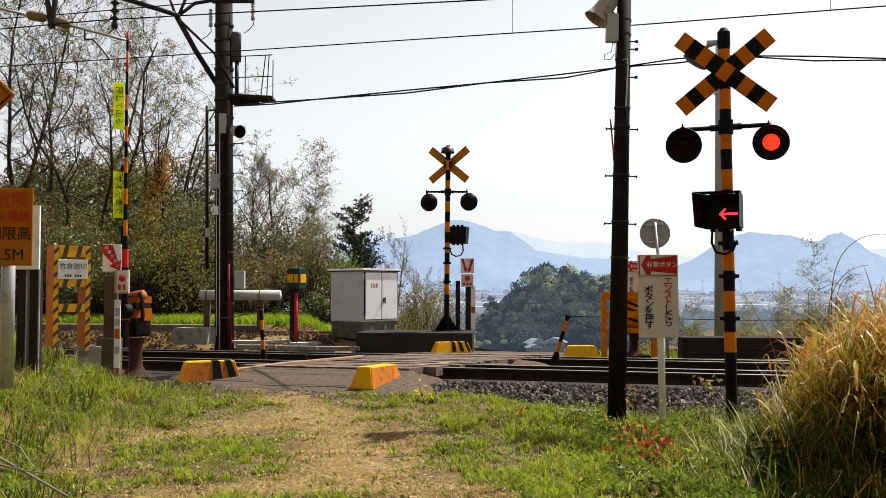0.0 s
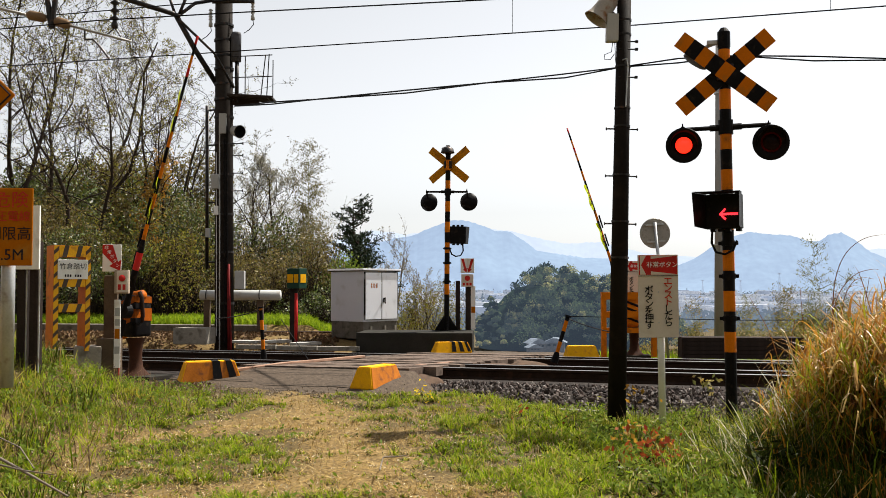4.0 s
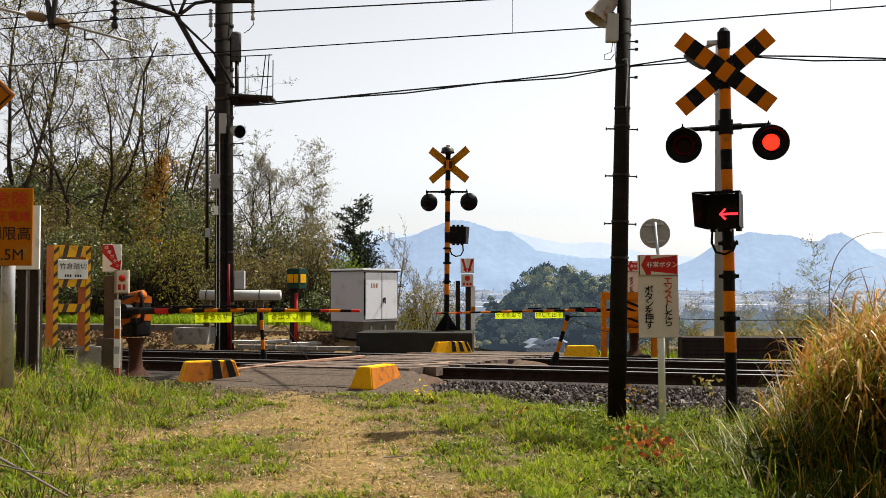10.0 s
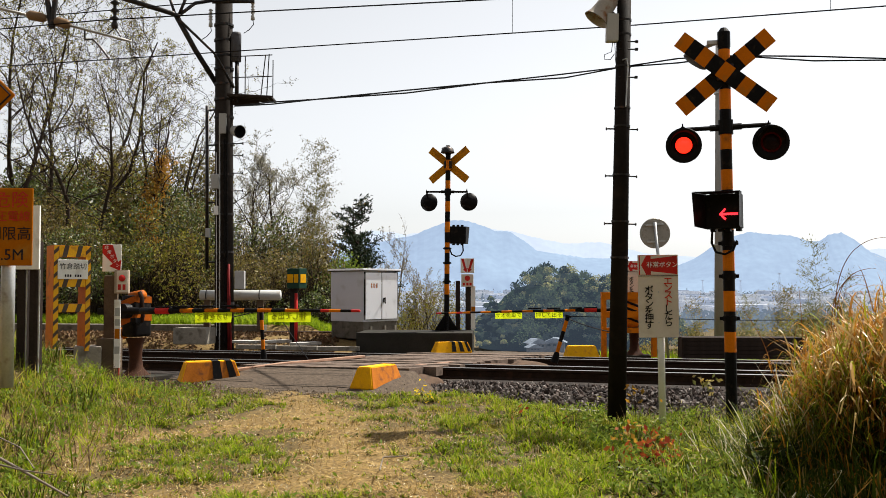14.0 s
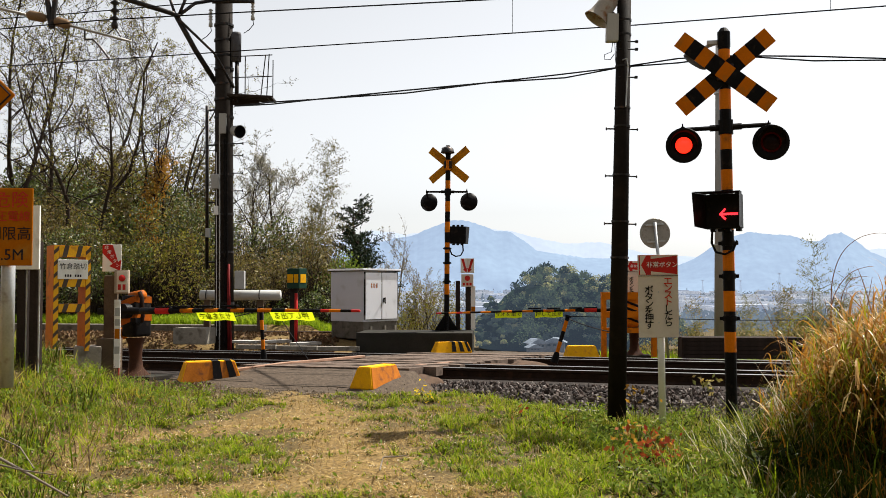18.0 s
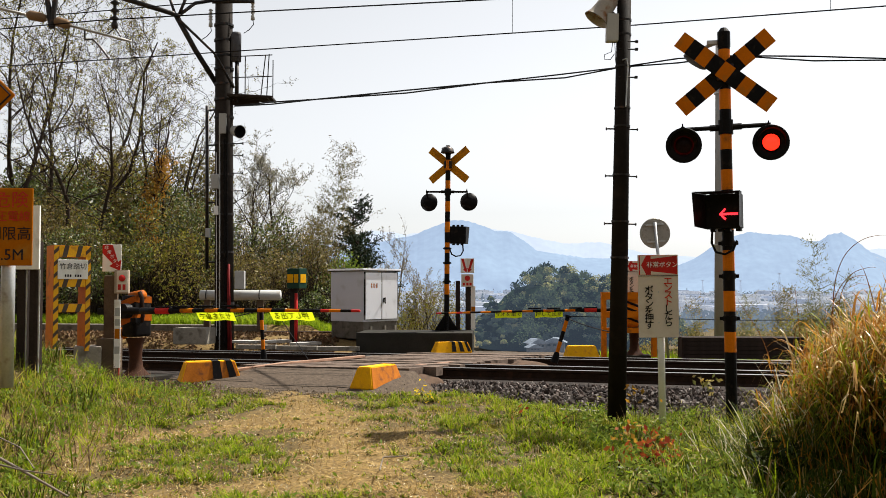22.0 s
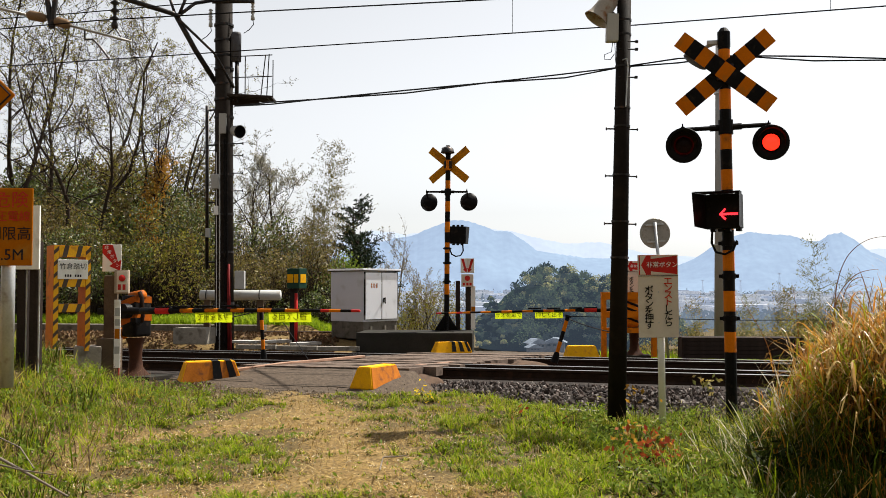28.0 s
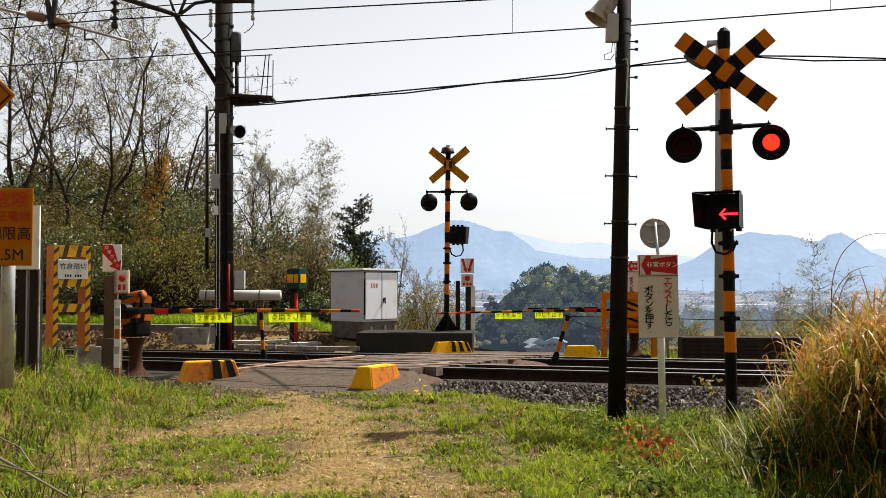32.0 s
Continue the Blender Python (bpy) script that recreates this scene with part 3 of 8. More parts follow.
def lamp_head(parent, x, z, front):
    """A round flashing lamp: black backboard, hood and a lens that turns on its upright axle."""
    root = part("lamp", lathe(B(), [(0.0, 0.07), (0.05, 0.068), (0.10, 0.045), (0.135, 0.0), (0.172, -0.03), (0.172, -0.042), (0.16, -0.045), (0.098, -0.045), (0.092, -0.03), (0.09, 0.0), (0.0, 0.002)], 28, Matrix.Rotation(radians(-90), 4, "X")), BLACK, parent, "round black warning lamp", True)
    root.location = (x, -0.12 * front, z)
    hood = B()
    rows = []
    for k in range(25):
        a = math.pi * (-0.08 + 1.16 * k / 24)
        c, s = math.cos(a), math.sin(a)
        reach = 0.03 + 0.17 * max(0, s) ** 0.7
        rows.append([hood.verts.new((0.125 * c, -0.03, 0.125 * s)), hood.verts.new((0.128 * c, -0.04 - reach, 0.128 * s)), hood.verts.new((0.131 * c, -0.04 - reach, 0.131 * s)), hood.verts.new((0.131 * c, -0.03, 0.131 * s))])
    for a, b in zip(rows, rows[1:]):
        for i in range(3):
            hood.faces.new((a[i], a[i + 1], b[i + 1], b[i]))
    part("hood", hood, BLACK, root, "", True)
    lens = B()
    lathe(lens, [(0.0, 0.012), (0.05, 0.010), (0.078, 0.004), (0.080, 0.0)], 24, Matrix.Rotation(radians(90), 4, "X"), 0)
    lathe(lens, [(0.080, 0.0), (0.078, -0.004), (0.05, -0.010), (0.0, -0.012)], 24, Matrix.Rotation(radians(90), 4, "X"), 1)
    ln = part("lens", lens, [LAMP_ON, LENS_OFF], root, "round red lens", True)
    ln.location = (0, -0.045, 0)
    hook = B()
    pipe(hook, [(-x * 0.02, 0.1, 0.19), (0, 0.11, 0.2), (0, 0.08, 0.13), (0, 0.04, 0.07)], 0.018, 6)
    rod(hook, (0, 0.11, 0.19), (0, 0.11, 0.235), 0.012, 0.006, 6)
    part("bracket", hook, BLACK, root)
    return root, ln


def arrow_sign(parent, z, turn, lit):
    """Direction box with flared black screens and an arrow of red lights."""
    bm = B()
    box(bm, (-0.015, 0.03, 0), (0.33, 0.16, 0.33), None, 0.01)
    body = part("direction_box", bm, BLACK, parent, "black train direction box")
    body.matrix_basis = pose(-0.035 if lit else -0.12, -0.16, z, 0, 0, turn)
    body.scale = (1, 1, 1) if lit else (1.35, 1, 1.15)
    for nm, pts in (("side_screen", [(-0.165, 0.02, 0.165), (-0.25, -0.30, 0.165), (-0.23, -0.30, -0.15), (-0.165, 0.02, -0.165)]), ("side_screen", [(0.15, -0.05, 0.165), (0.16, -0.20, 0.165), (0.155, -0.20, -0.15), (0.15, -0.05, -0.165)]), ("top_screen", [(-0.18, -0.05, 0.168), (-0.25, -0.30, 0.17), (0.16, -0.20, 0.17), (0.15, -0.05, 0.168)])):
        b2 = B()
        a = [b2.verts.new(p) for p in pts]
        e = [b2.verts.new((p[0] * 1.02, p[1], p[2] * 1.03)) for p in pts]
        b2.faces.new(a), b2.faces.new(e[::-1])
        for i in range(4):
            b2.faces.new((a[i], e[i], e[(i + 1) % 4], a[(i + 1) % 4]))
        part(nm, b2, BLACK, body)
    for x in (-0.12, -0.05, 0.02, 0.12):
        for z, h in ((0.18, 0.03), (-0.18, 0.025)):
            part("lug", box(B(), (x, 0.03, z), (0.045, 0.1, h), None, 0.004), BLACK, body)
    b2 = B()
    k = 0.011
    pipe(b2, [(-0.035, -0.056, -0.03), (0.125, -0.056, -0.03)], k, 6)
    pipe(b2, [(0.01, -0.056, 0.02), (-0.04, -0.056, -0.03), (0.01, -0.056, -0.08)], k, 6)
    part("arrow", b2, ARROW_ON if lit else LENS_OFF, body, "lit red arrow of lamps")
    b2 = B()
    pipe(b2, [(-0.13, 0.03, -0.16), (-0.14, 0.03, -0.30), (-0.10, 0.03, -0.39), (-0.02, 0.05, -0.41), (0.05, 0.09, -0.37), (0.08, 0.13, -0.28)], 0.012, 8)
    part("cable", b2, BLACK, body)
    return body


def crossing_signal(where, rz, tilt, zs, label, banded, band, box_turn, grow_lamp):
    """zs: heights of post, cross, lamp arm and direction box over the base."""
    root = thing("crossing_signal", where, rz, label, "crossing signal", "crossing signals", "", tilt)
    top, zx, zarm, zbox = zs
    bm = B()
    band_pole(bm, 0, 0, 0.80, top - 0.15, 0.056, band, 0)
    rod(bm, (0, 0, 0), (0, 0, 0.80), 0.056, 0.056, 14, 1)
    rod(bm, (0, 0, top - 0.15), (0, 0, top), 0.062, 0.062, 14, 1)
    rod(bm, (0, 0, top), (0, 0, top + 0.04), 0.058, 0.03, 14, 1)
    part("post", bm, [ORANGE, BLACK], root, "post banded in orange and black", False)
    for side in (1, -1):
        bm = B()
        m = Matrix.Translation((0, -0.075 - 0.012 * side, zx)) @ Matrix.Rotation(radians(39 * side), 4, "Y")
        for k in range(9):
            x0 = -0.55 + 1.10 * k / 9
            prism(bm, [(x0, -0.084), (x0 + 1.10 / 9, -0.084), (x0 + 1.10 / 9, 0.084), (x0, 0.084)], 0.008, m, 1 if k % 2 and banded else 0)
        bmesh.ops.remove_doubles(bm, verts=bm.verts[:], dist=1e-5)
        bd = part("cross_board", bm, [YELLOW if banded else YELLOWBACK, BLACK], root, "crossbuck board" + (" with black bands" if banded else ", plain yellow back"))
        if not banded:
            bm = B()
            for k in (1, 3, 5, 7):
                x0 = -0.55 + 1.10 * k / 9
                prism(bm, [(x0, -0.083), (x0 + 1.10 / 9, -0.083), (x0 + 1.10 / 9, 0.083), (x0, 0.083)], 0.001, m @ Matrix.Translation((0, -0.003, 0)))
            part("band", bm, BLACK, bd)
    bm = B()
    box(bm, (0, -0.02, zx), (0.16, 0.13, 0.16), None, 0.01)
    part("cross_clamp", bm, IRON, root)
    bm = B()
    rod(bm, (-0.44, 0, zarm - 0.01), (0.42 if banded else 0.49, 0, zarm + 0.01), 0.022, 0.022, 10)
    rod(bm, (0, 0, zarm - 0.07), (0, 0, zarm + 0.07), 0.072, 0.072, 14)
    rod(bm, (-0.15, 0, zarm - 0.005), (0.15, 0, zarm + 0.005), 0.032, 0.032, 10)
    part("lamp_arm", bm, BLACK, root)
    heads = [lamp_head(root, x, zarm - 0.185 * grow_lamp, 1) for x in ((-0.41, 0.40) if banded else (-0.44, 0.49))]
    for head, lens in heads:
        head.scale = (grow_lamp,) * 3
    lamps = [lens for head, lens in heads]
    arrow_sign(root, zbox, box_turn, banded)
    for z in (zbox - 0.30, zbox - 0.62, zbox - 1.03):
        bm = B()
        rod(bm, (0, 0, z - 0.025), (0, 0, z + 0.025), 0.066, 0.066, 14)
        box(bm, (0, 0, z), (0.19, 0.03, 0.035), None, 0.005)
        part("clamp", bm, BLACK, root)
    # bell on top, behind the cross
    bm = B()
    m = Matrix.Translation((-0.02, 0.1, top - 0.08)) @ Matrix.Diagonal((1.15, 1.15, 0.8, 1)) if not banded else Matrix.Translation((-0.24, 0.18, top - 0.2)) @ Matrix.Rotation(radians(35), 4, "Y")
    lathe(bm, [(0.0, 0.12), (0.07, 0.11), (0.11, 0.06), (0.125, -0.02), (0.135, -0.05), (0.12, -0.06), (0.0, -0.055)], 18, m)
    bell = part("bell", bm, IRON, root, "", True)
    bm = B()
    if banded:
        pipe(bm, [(0, 0, top - 0.09), (-0.1, 0.06, top - 0.1), (-0.22, 0.16, top - 0.12)], 0.018, 6)
        box(bm, (-0.06, 0.04, top - 0.09), (0.2, 0.05, 0.045), None, 0.008)
    else:
        lathe(bm, [(0.0, 0.05), (0.05, 0.045), (0.085, 0.02), (0.1, 0.0)], 16, Matrix.Translation((0.02, 0.1, top - 0.03)))
        box(bm, (-0.03, 0.1, top + 0.03), (0.09, 0.05, 0.04), None, 0.008)
    part("bell_bracket", bm, STEEL, bell, "", True)
    if banded:
        return root, lamps
    bm = B()
    for k in range(4):
        a = math.pi / 2 * k + 0.4
        rows = [(0.055, 0.34), (0.055, 0.0), (0.26, 0.0), (0.26, 0.02)]
        m = Matrix.Rotation(a, 4, "Z")
        prism(bm, rows, 0.012, m)
    box(bm, (0, 0, 0.008), (0.5, 0.5, 0.02), None, 0.004)
    part("foot", bm, BLACK, root, "flared black foot")
    return root, lamps


_, near_lamps = crossing_signal((2.793, 9.5, -0.12), -11, (0, -0.55), (3.93, 3.52, 2.99, 2.155), "orange and black crossing signal with crossbuck and red flashing lamps", True, 0.197, -15, 1.0)
_, far_lamps = crossing_signal((0.075, 21.5, 0.359), 162, (0, -0.6), (4.03, 3.665, 3.06, 2.11), "orange and black crossing signal seen from behind on a concrete plinth", False, 0.228, 20, 1.16)

# ---- barriers ----
PEDESTAL = surface("brown_rusted_casting", (0.05, 0.023, 0.014), 0.75, 0, 0.35, 7, 70, 0.3, (0.04, 0.02, 0.014), 0.4)
FAINT = leafy("faint_lettering", [(0.36, 0.38, 0.012), (0.38, 0.40, 0.014)], 0.45, 0.5)


def barrier(where, rz, label, reach, flags, inside):
    root = thing("crossing_barrier", where, rz[0], label, "barrier", "crossing barriers", "", (0, rz[1]))
    bm = B()
    box(bm, (0.08, 0.02, 0.03), (0.75, 0.42, 0.06), None, 0.01)
    part("base_plate", bm, DARKCONCRETE, root)
    bm = B()
    lathe(bm, [(0.19, 0.06), (0.16, 0.09), (0.10, 0.16), (0.085, 0.3), (0.095, 0.48), (0.13, 0.56)], 16)
    part("pedestal", bm, PEDESTAL, root, "rusty cast iron pedestal", True)
    if not inside:
        # tall gear case with slanted orange bands and an orange hood
        bm = B()
        box(bm, (0.0, 0.02, 0.86), (0.25, 0.30, 0.56), None, 0.04)
        case = part("gear_case", bm, BLACK, root, "tall black gear case", True)
        for z, w in ((0.86, 0.17), (1.06, 0.09)):
            bm = B()
            rows = []
            for x, y in ((-0.128, -0.133), (0.128, -0.133), (0.128, 0.173), (-0.128, 0.173)):
                zc = z + 0.30 * (x - 0.02) * (1 if y < 0 else 0.4)
                rows.append([bm.verts.new((x, y, zc - w / 2)), bm.verts.new((x, y, zc + w / 2))])
            for a, b in zip(rows, rows[1:] + rows[:1]):
                bm.faces.new((a[0], b[0], b[1], a[1]))
            part("band", bm, DARKORANGE, case, "slanted orange band")
        bm = B()
        rod(bm, (-0.11, 0.02, 1.11), (0.14, 0.02, 1.14), 0.075, 0.075, 18)
        bmesh.ops.bevel(bm, geom=[e for e in bm.edges if len(e.link_faces) == 2 and abs(e.calc_face_angle()) > 1], offset=0.02, segments=2, affect="EDGES")
        part("hood", bm, DARKORANGE, case, "rounded orange hood", True)
        bm = B()
        pipe(bm, [(0.14, -0.06, 1.18), (0.185, -0.06, 1.10), (0.19, -0.06, 0.98), (0.20, -0.06, 0.86), (0.17, -0.06, 0.78)], 0.028, 8)
        part("guard_hoop", bm, RUST, case, "rusty guard hoop", True)
        bm = B()
        box(bm, (-0.30, -0.05, 0.62), (0.20, 0.22, 0.16), None, 0.05)
        part("motor", bm, ORANGE, root, "orange motor cover", True)
    else:
        bm = B()
        rod(bm, (0, -0.20, 0.88), (0, 0.20, 0.88), 0.17, 0.17, 24)
        bmesh.ops.bevel(bm, geom=[e for e in bm.edges if len(e.link_faces) == 2 and abs(e.calc_face_angle()) > 1], offset=0.03, segments=2, affect="EDGES")
        part("gear_drum", bm, BLACK, root, "black gear drum", True)
        bm = B()
        box(bm, (-0.02, 0.02, 0.66), (0.30, 0.34, 0.30), None, 0.03)
        part("gear_case", bm, IRON, root, "dark iron gear case")
        for k, (y, q) in enumerate(((-0.225, 24), (0.225, 24))):
            bm = B()
            box(bm, (-0.02, y, 0.72), (0.40, 0.02, 0.11), Matrix.Rotation(radians(-q), 3, "Y"), 0.006)
            part("side_cover", bm, ORANGE, root, "orange slanted cover plate")
        bm = B()
        rod(bm, (-0.16, -0.12, 1.09), (0.17, -0.12, 1.10), 0.062, 0.062, 18)
        bmesh.ops.bevel(bm, geom=[e for e in bm.edges if len(e.link_faces) == 2 and abs(e.calc_face_angle()) > 1], offset=0.015, segments=2, affect="EDGES")
        part("motor", bm, ORANGE, root, "orange motor cover", True)
        bm = B()
        rod(bm, (-0.05, 0.1, 1.06), (0.12, 0.1, 1.06), 0.05, 0.05, 14)
        part("motor_cap", bm, BLACK, root, "", True)
    if inside:
        bm = B()
        lathe(bm, [(0.0, 1.17), (0.10, 1.16), (0.14, 1.12), (0.145, 0.70), (0.12, 0.62), (0.0, 0.60)], 20, Matrix.Translation((0.06, 0.30, 0)))
        cover = part("motor_tower", bm, ORANGE, root, "upright orange motor cover", True)
        for z in (0.76, 0.94, 1.06):
            ring = [(0.06 + 0.148 * math.cos(a), 0.30 + 0.148 * math.sin(a), z + 0.06 * math.cos(a)) for a in np.linspace(0, 6.283, 20)]
            part("stripe", pipe(B(), ring, 0.022, 6), BLACK, cover, "slanted black stripe")
    for z in (0.99, 0.80):
        bm = B()
        box(bm, (0.14, -0.10, z), (0.10, 0.16, 0.07), None, 0.01)
        part("lug", bm, BLACK, root)
    bm = B()
    box(bm, (-0.30, -0.06, -0.0), (0.36, 0.07, 0.09), None, 0.01)
    weight_bm = bm
    arm = part("arm_holder", rod(rod(B(), (0, 0.0, 0), (0, -0.1, 0), 0.10, 0.10, 18), (0, -0.06, 0), (0.34, -0.06, 0), 0.055, 0.04, 12), BLACK, root, "black arm holder")
    arm.location = (0.12, -0.24, 0.93)
    part("counterweight", weight_bm, BLACK, arm, "black counterweight")
    bm = B()
    cuts = [0.30, 0.58, 0.82, 1.0] + [1.0 + 0.21 * i for i in range(1, 40) if 1.0 + 0.21 * i < reach - 0.66] + [reach - 0.54, reach - 0.42, reach - 0.26, reach - 0.11, reach]
    last = len(cuts) - 2
    slots = [2 if i in (1, last, last - 3) else 1 if i == last - 1 else 0 if i == last - 2 else 1 if i < 3 else (i + 1) % 2 for i in range(last + 1)]
    pipe(bm, [(a, -0.06, -0.03 * (a / reach) ** 2) for a in cuts], [0.045 if a < 0.9 else 0.032 - 0.016 * a / reach for a in cuts], 10, slots)
    part("arm", bm, [ORANGE, BLACK, RED], arm, "tapered arm banded in orange, black and red", True)
    for x in (0.7, 1.0, 1.43, 1.81):
        bm = B()
        box(bm, (x, -0.06, 0.045), (0.26, 0.05, 0.03), None, 0.01)
        part("reflector", bm, BLACK, arm)
    made = []
    for x0, x1, text in flags:
        bm = B()
        cols = 9
        top = [bm.verts.new((x0 + (x1 - x0) * i / cols, -0.005 + 0.006 * math.sin(i * 1.3), -0.018)) for i in range(cols + 1)]
        low = [bm.verts.new((x0 + (x1 - x0) * i / cols, -0.005 + 0.014 * math.sin(i * 1.1 + x0), -0.155)) for i in range(cols + 1)]
        for i in range(cols):
            bm.faces.new((top[i], top[i + 1], low[i + 1], low[i]))
        fl = part("flag", bm, FLAG, arm, "yellow-green hanging warning strip", True)
        lettering(text, 0.105, ((x0 + x1) / 2, -0.03, -0.088), DARKTEXT if inside else FAINT, fl, (90, 0, 0) if not inside else (90, 0, 180), 1.0, not inside).location.y = 0.012 if inside else -0.022
        if not inside:
            lettering(text, 0.105, ((x0 + x1) / 2, 0.012, -0.088), DARKTEXT, fl, (90, 0, 180), 1.0, False)
        fl.location = (0, -0.06, 0)
        made.append(fl)
    return root, arm, made


NEAR_B = (-4.164, 13.3, 0.061)
_, near_arm, near_flags = barrier(NEAR_B, (-29, -1.15), "orange crossing barrier with a black gear case beside the track", 3.74, ((1.24, 1.86, "サオを車で"), (2.42, 3.06, "押して出る")), False)
_, far_arm, far_flags = barrier((3.712, 19.0, -0.053), (172, 0.9), "orange crossing barrier on the far side of the track", 3.80, ((1.25, 1.80, "押して出る"), (2.06, 2.60, "サオを車で")), True)
# ---- plants ----
def pebble():
    """Single ballast stones: the shade differs from stone to stone."""
    m = surface("single_ballast_stone", (0.12, 0.10, 0.088), 0.9, 0, 0.35, 20, 90, 0.3)
    nt = m.node_tree
    b = nt.nodes["Principled BSDF"]
    info = nt.nodes.new("ShaderNodeObjectInfo")
    mx = nt.nodes.new("ShaderNodeMix")
    mx.data_type = "RGBA"
    nt.links.new(info.outputs["Random"], mx.inputs["Factor"])
    nt.links.new(b.inputs["Base Color"].links[0].from_socket, mx.inputs["A"])
    mx.inputs["B"].default_value = (0.06, 0.045, 0.037, 1)
    nt.links.new(mx.outputs["Result"], b.inputs["Base Color"])
    return m


PEBBLE = pebble()
# leaf colour taken nearly to black, to stand in for shade low down
LEAF_SHADE = leafy("shade_dark_undergrowth_leaves", [(0.020, 0.032, 0.005), (0.042, 0.058, 0.008), (0.012, 0.018, 0.004), (0.05, 0.042, 0.014)], 0.06, 0.5)


def tubes(branches, seg=4):
    """Joins many tapered branches, each a list of points with radii, into one mesh."""
    vs, fs = [], []
    ang = [(math.cos(2 * math.pi * k / seg), math.sin(2 * math.pi * k / seg)) for k in range(seg)]
    for pts, radii in branches:
        base = len(vs)
        d0 = pts[-1] - pts[0]
        a = d0.orthogonal().normalized()
        b = d0.normalized().cross(a)
        for p, r in zip(pts, radii):
            for c, s in ang:
                vs.append((p.x + r * (c * a.x + s * b.x), p.y + r * (c * a.y + s * b.y), p.z + r * (c * a.z + s * b.z)))
        for i in range(len(pts) - 1):
            for k in range(seg):
                q = base + i * seg
                fs.append((q + k, q + (k + 1) % seg, q + seg + (k + 1) % seg, q + seg + k))
    return vs, [], fs


def leaf_cloud(pts, size, r, slim=0.5, droop=0.0):
    """One small folded leaf at each point."""
    n = len(pts)
    pts = np.asarray(pts, float).reshape(n, 3)
    a = r.normal(size=(n, 3))
    a[:, 2] -= droop
    a /= np.linalg.norm(a, axis=1)[:, None]
    b = np.cross(a, r.normal(size=(n, 3)))
    b /= np.linalg.norm(b, axis=1)[:, None] + 1e-9
    k = (size * r.uniform(0.6, 1.4, n))[:, None]
    quad = np.stack([pts - a * k, pts + b * k * slim, pts + a * k, pts - b * k * slim], 1).reshape(-1, 3)
    f = np.arange(4 * n).reshape(n, 4)
    return quad.tolist(), [], f.tolist()


def grow(r, base, height, radius, lean, spread, levels, kids, straight=0.12, first=0.3):
    """A branching skeleton: trunk and limbs, thin twigs, and the twig tips."""
    thick, thin, tips = [], [], []

    def shoot(p, d, length, rad, level):
        steps = (8, 7, 4, 4, 4)[level]
        pts, radii = [p.copy()], [rad]
        bend = straight * (0.6, 1.35, 1.6, 1.7, 1.7)[level]
        for i in range(steps):
            d = (d + Vector((r.gauss(0, bend), r.gauss(0, bend), r.gauss(0, bend * 0.6) + (0.22 if level == 0 else 0.14)))).normalized()
            p = p + d * (length / steps)
            pts.append(p.copy())
            radii.append(rad * (1 - 0.8 * (i + 1) / steps) + 0.003)
        (thick if level < 2 else thin).append((pts, radii))
        if level >= levels:
            tips.extend(pts[1:])
            return
        if level >= levels - 1:
            tips.extend(pts[2:])
        k = kids[level]
        for i in range(k):
            t = first + (1 - first) * (i + r.random()) / k if level == 0 else 0.2 + 0.8 * (i + r.random()) / k
            j = min(steps - 1, int(t * steps))
            o = pts[j].lerp(pts[j + 1], t * steps - j)
            side = d.orthogonal()
            side.rotate(Matrix.Rotation(r.uniform(0, 6.28), 3, d))
            nd = (d * r.uniform(0.5, 1.0) + side * spread * r.uniform(0.6, 1.2) + Vector((0, 0, 0.25))).normalized()
            shoot(o, nd, length * r.uniform(0.28, 0.52) * (1.15 - 0.4 * t if level == 0 else 1), max(0.004, radii[j] * r.uniform(0.3, 0.47)), level + 1)

    shoot(Vector(base), Vector((lean[0], lean[1], 1)).normalized(), height, radius, 0)
    return thick, thin, tips


def tree(where, height, radius, seed, label, leaf, leaves, size, lean=(0, 0), spread=0.8, levels=4, kids=(9, 5, 4, 3), bark=None, category="tree", name="bare_tree", first=0.3, straight=0.12):
    r, rn = random.Random(seed), np.random.default_rng(seed)
    root = thing(name, where, 0, label, category, "trees on the slope")
    thick, thin, tips = grow(r, (0, 0, -0.3), height, radius, lean, spread, levels, kids, straight, first)
    part("trunk", tubes(thick[:1], 7), bark or BARK, root, "", True)
    tagged(part("branchwork", tubes(thick[1:], 5), bark or BARK, root, "", True), kind="stuff")
    tagged(part("brushwood", tubes(thin, 3), bark or BARK, root, "fine bare twigs"), kind="stuff")
    if leaves and tips:
        idx = rn.integers(0, len(tips), leaves)
        pts = np.array([tuple(tips[i]) for i in idx]) + rn.normal(0, size * 1.6, (leaves, 3))
        part("crown", leaf_cloud(pts, size, rn), leaf, root, "sparse young leaves")
    return root


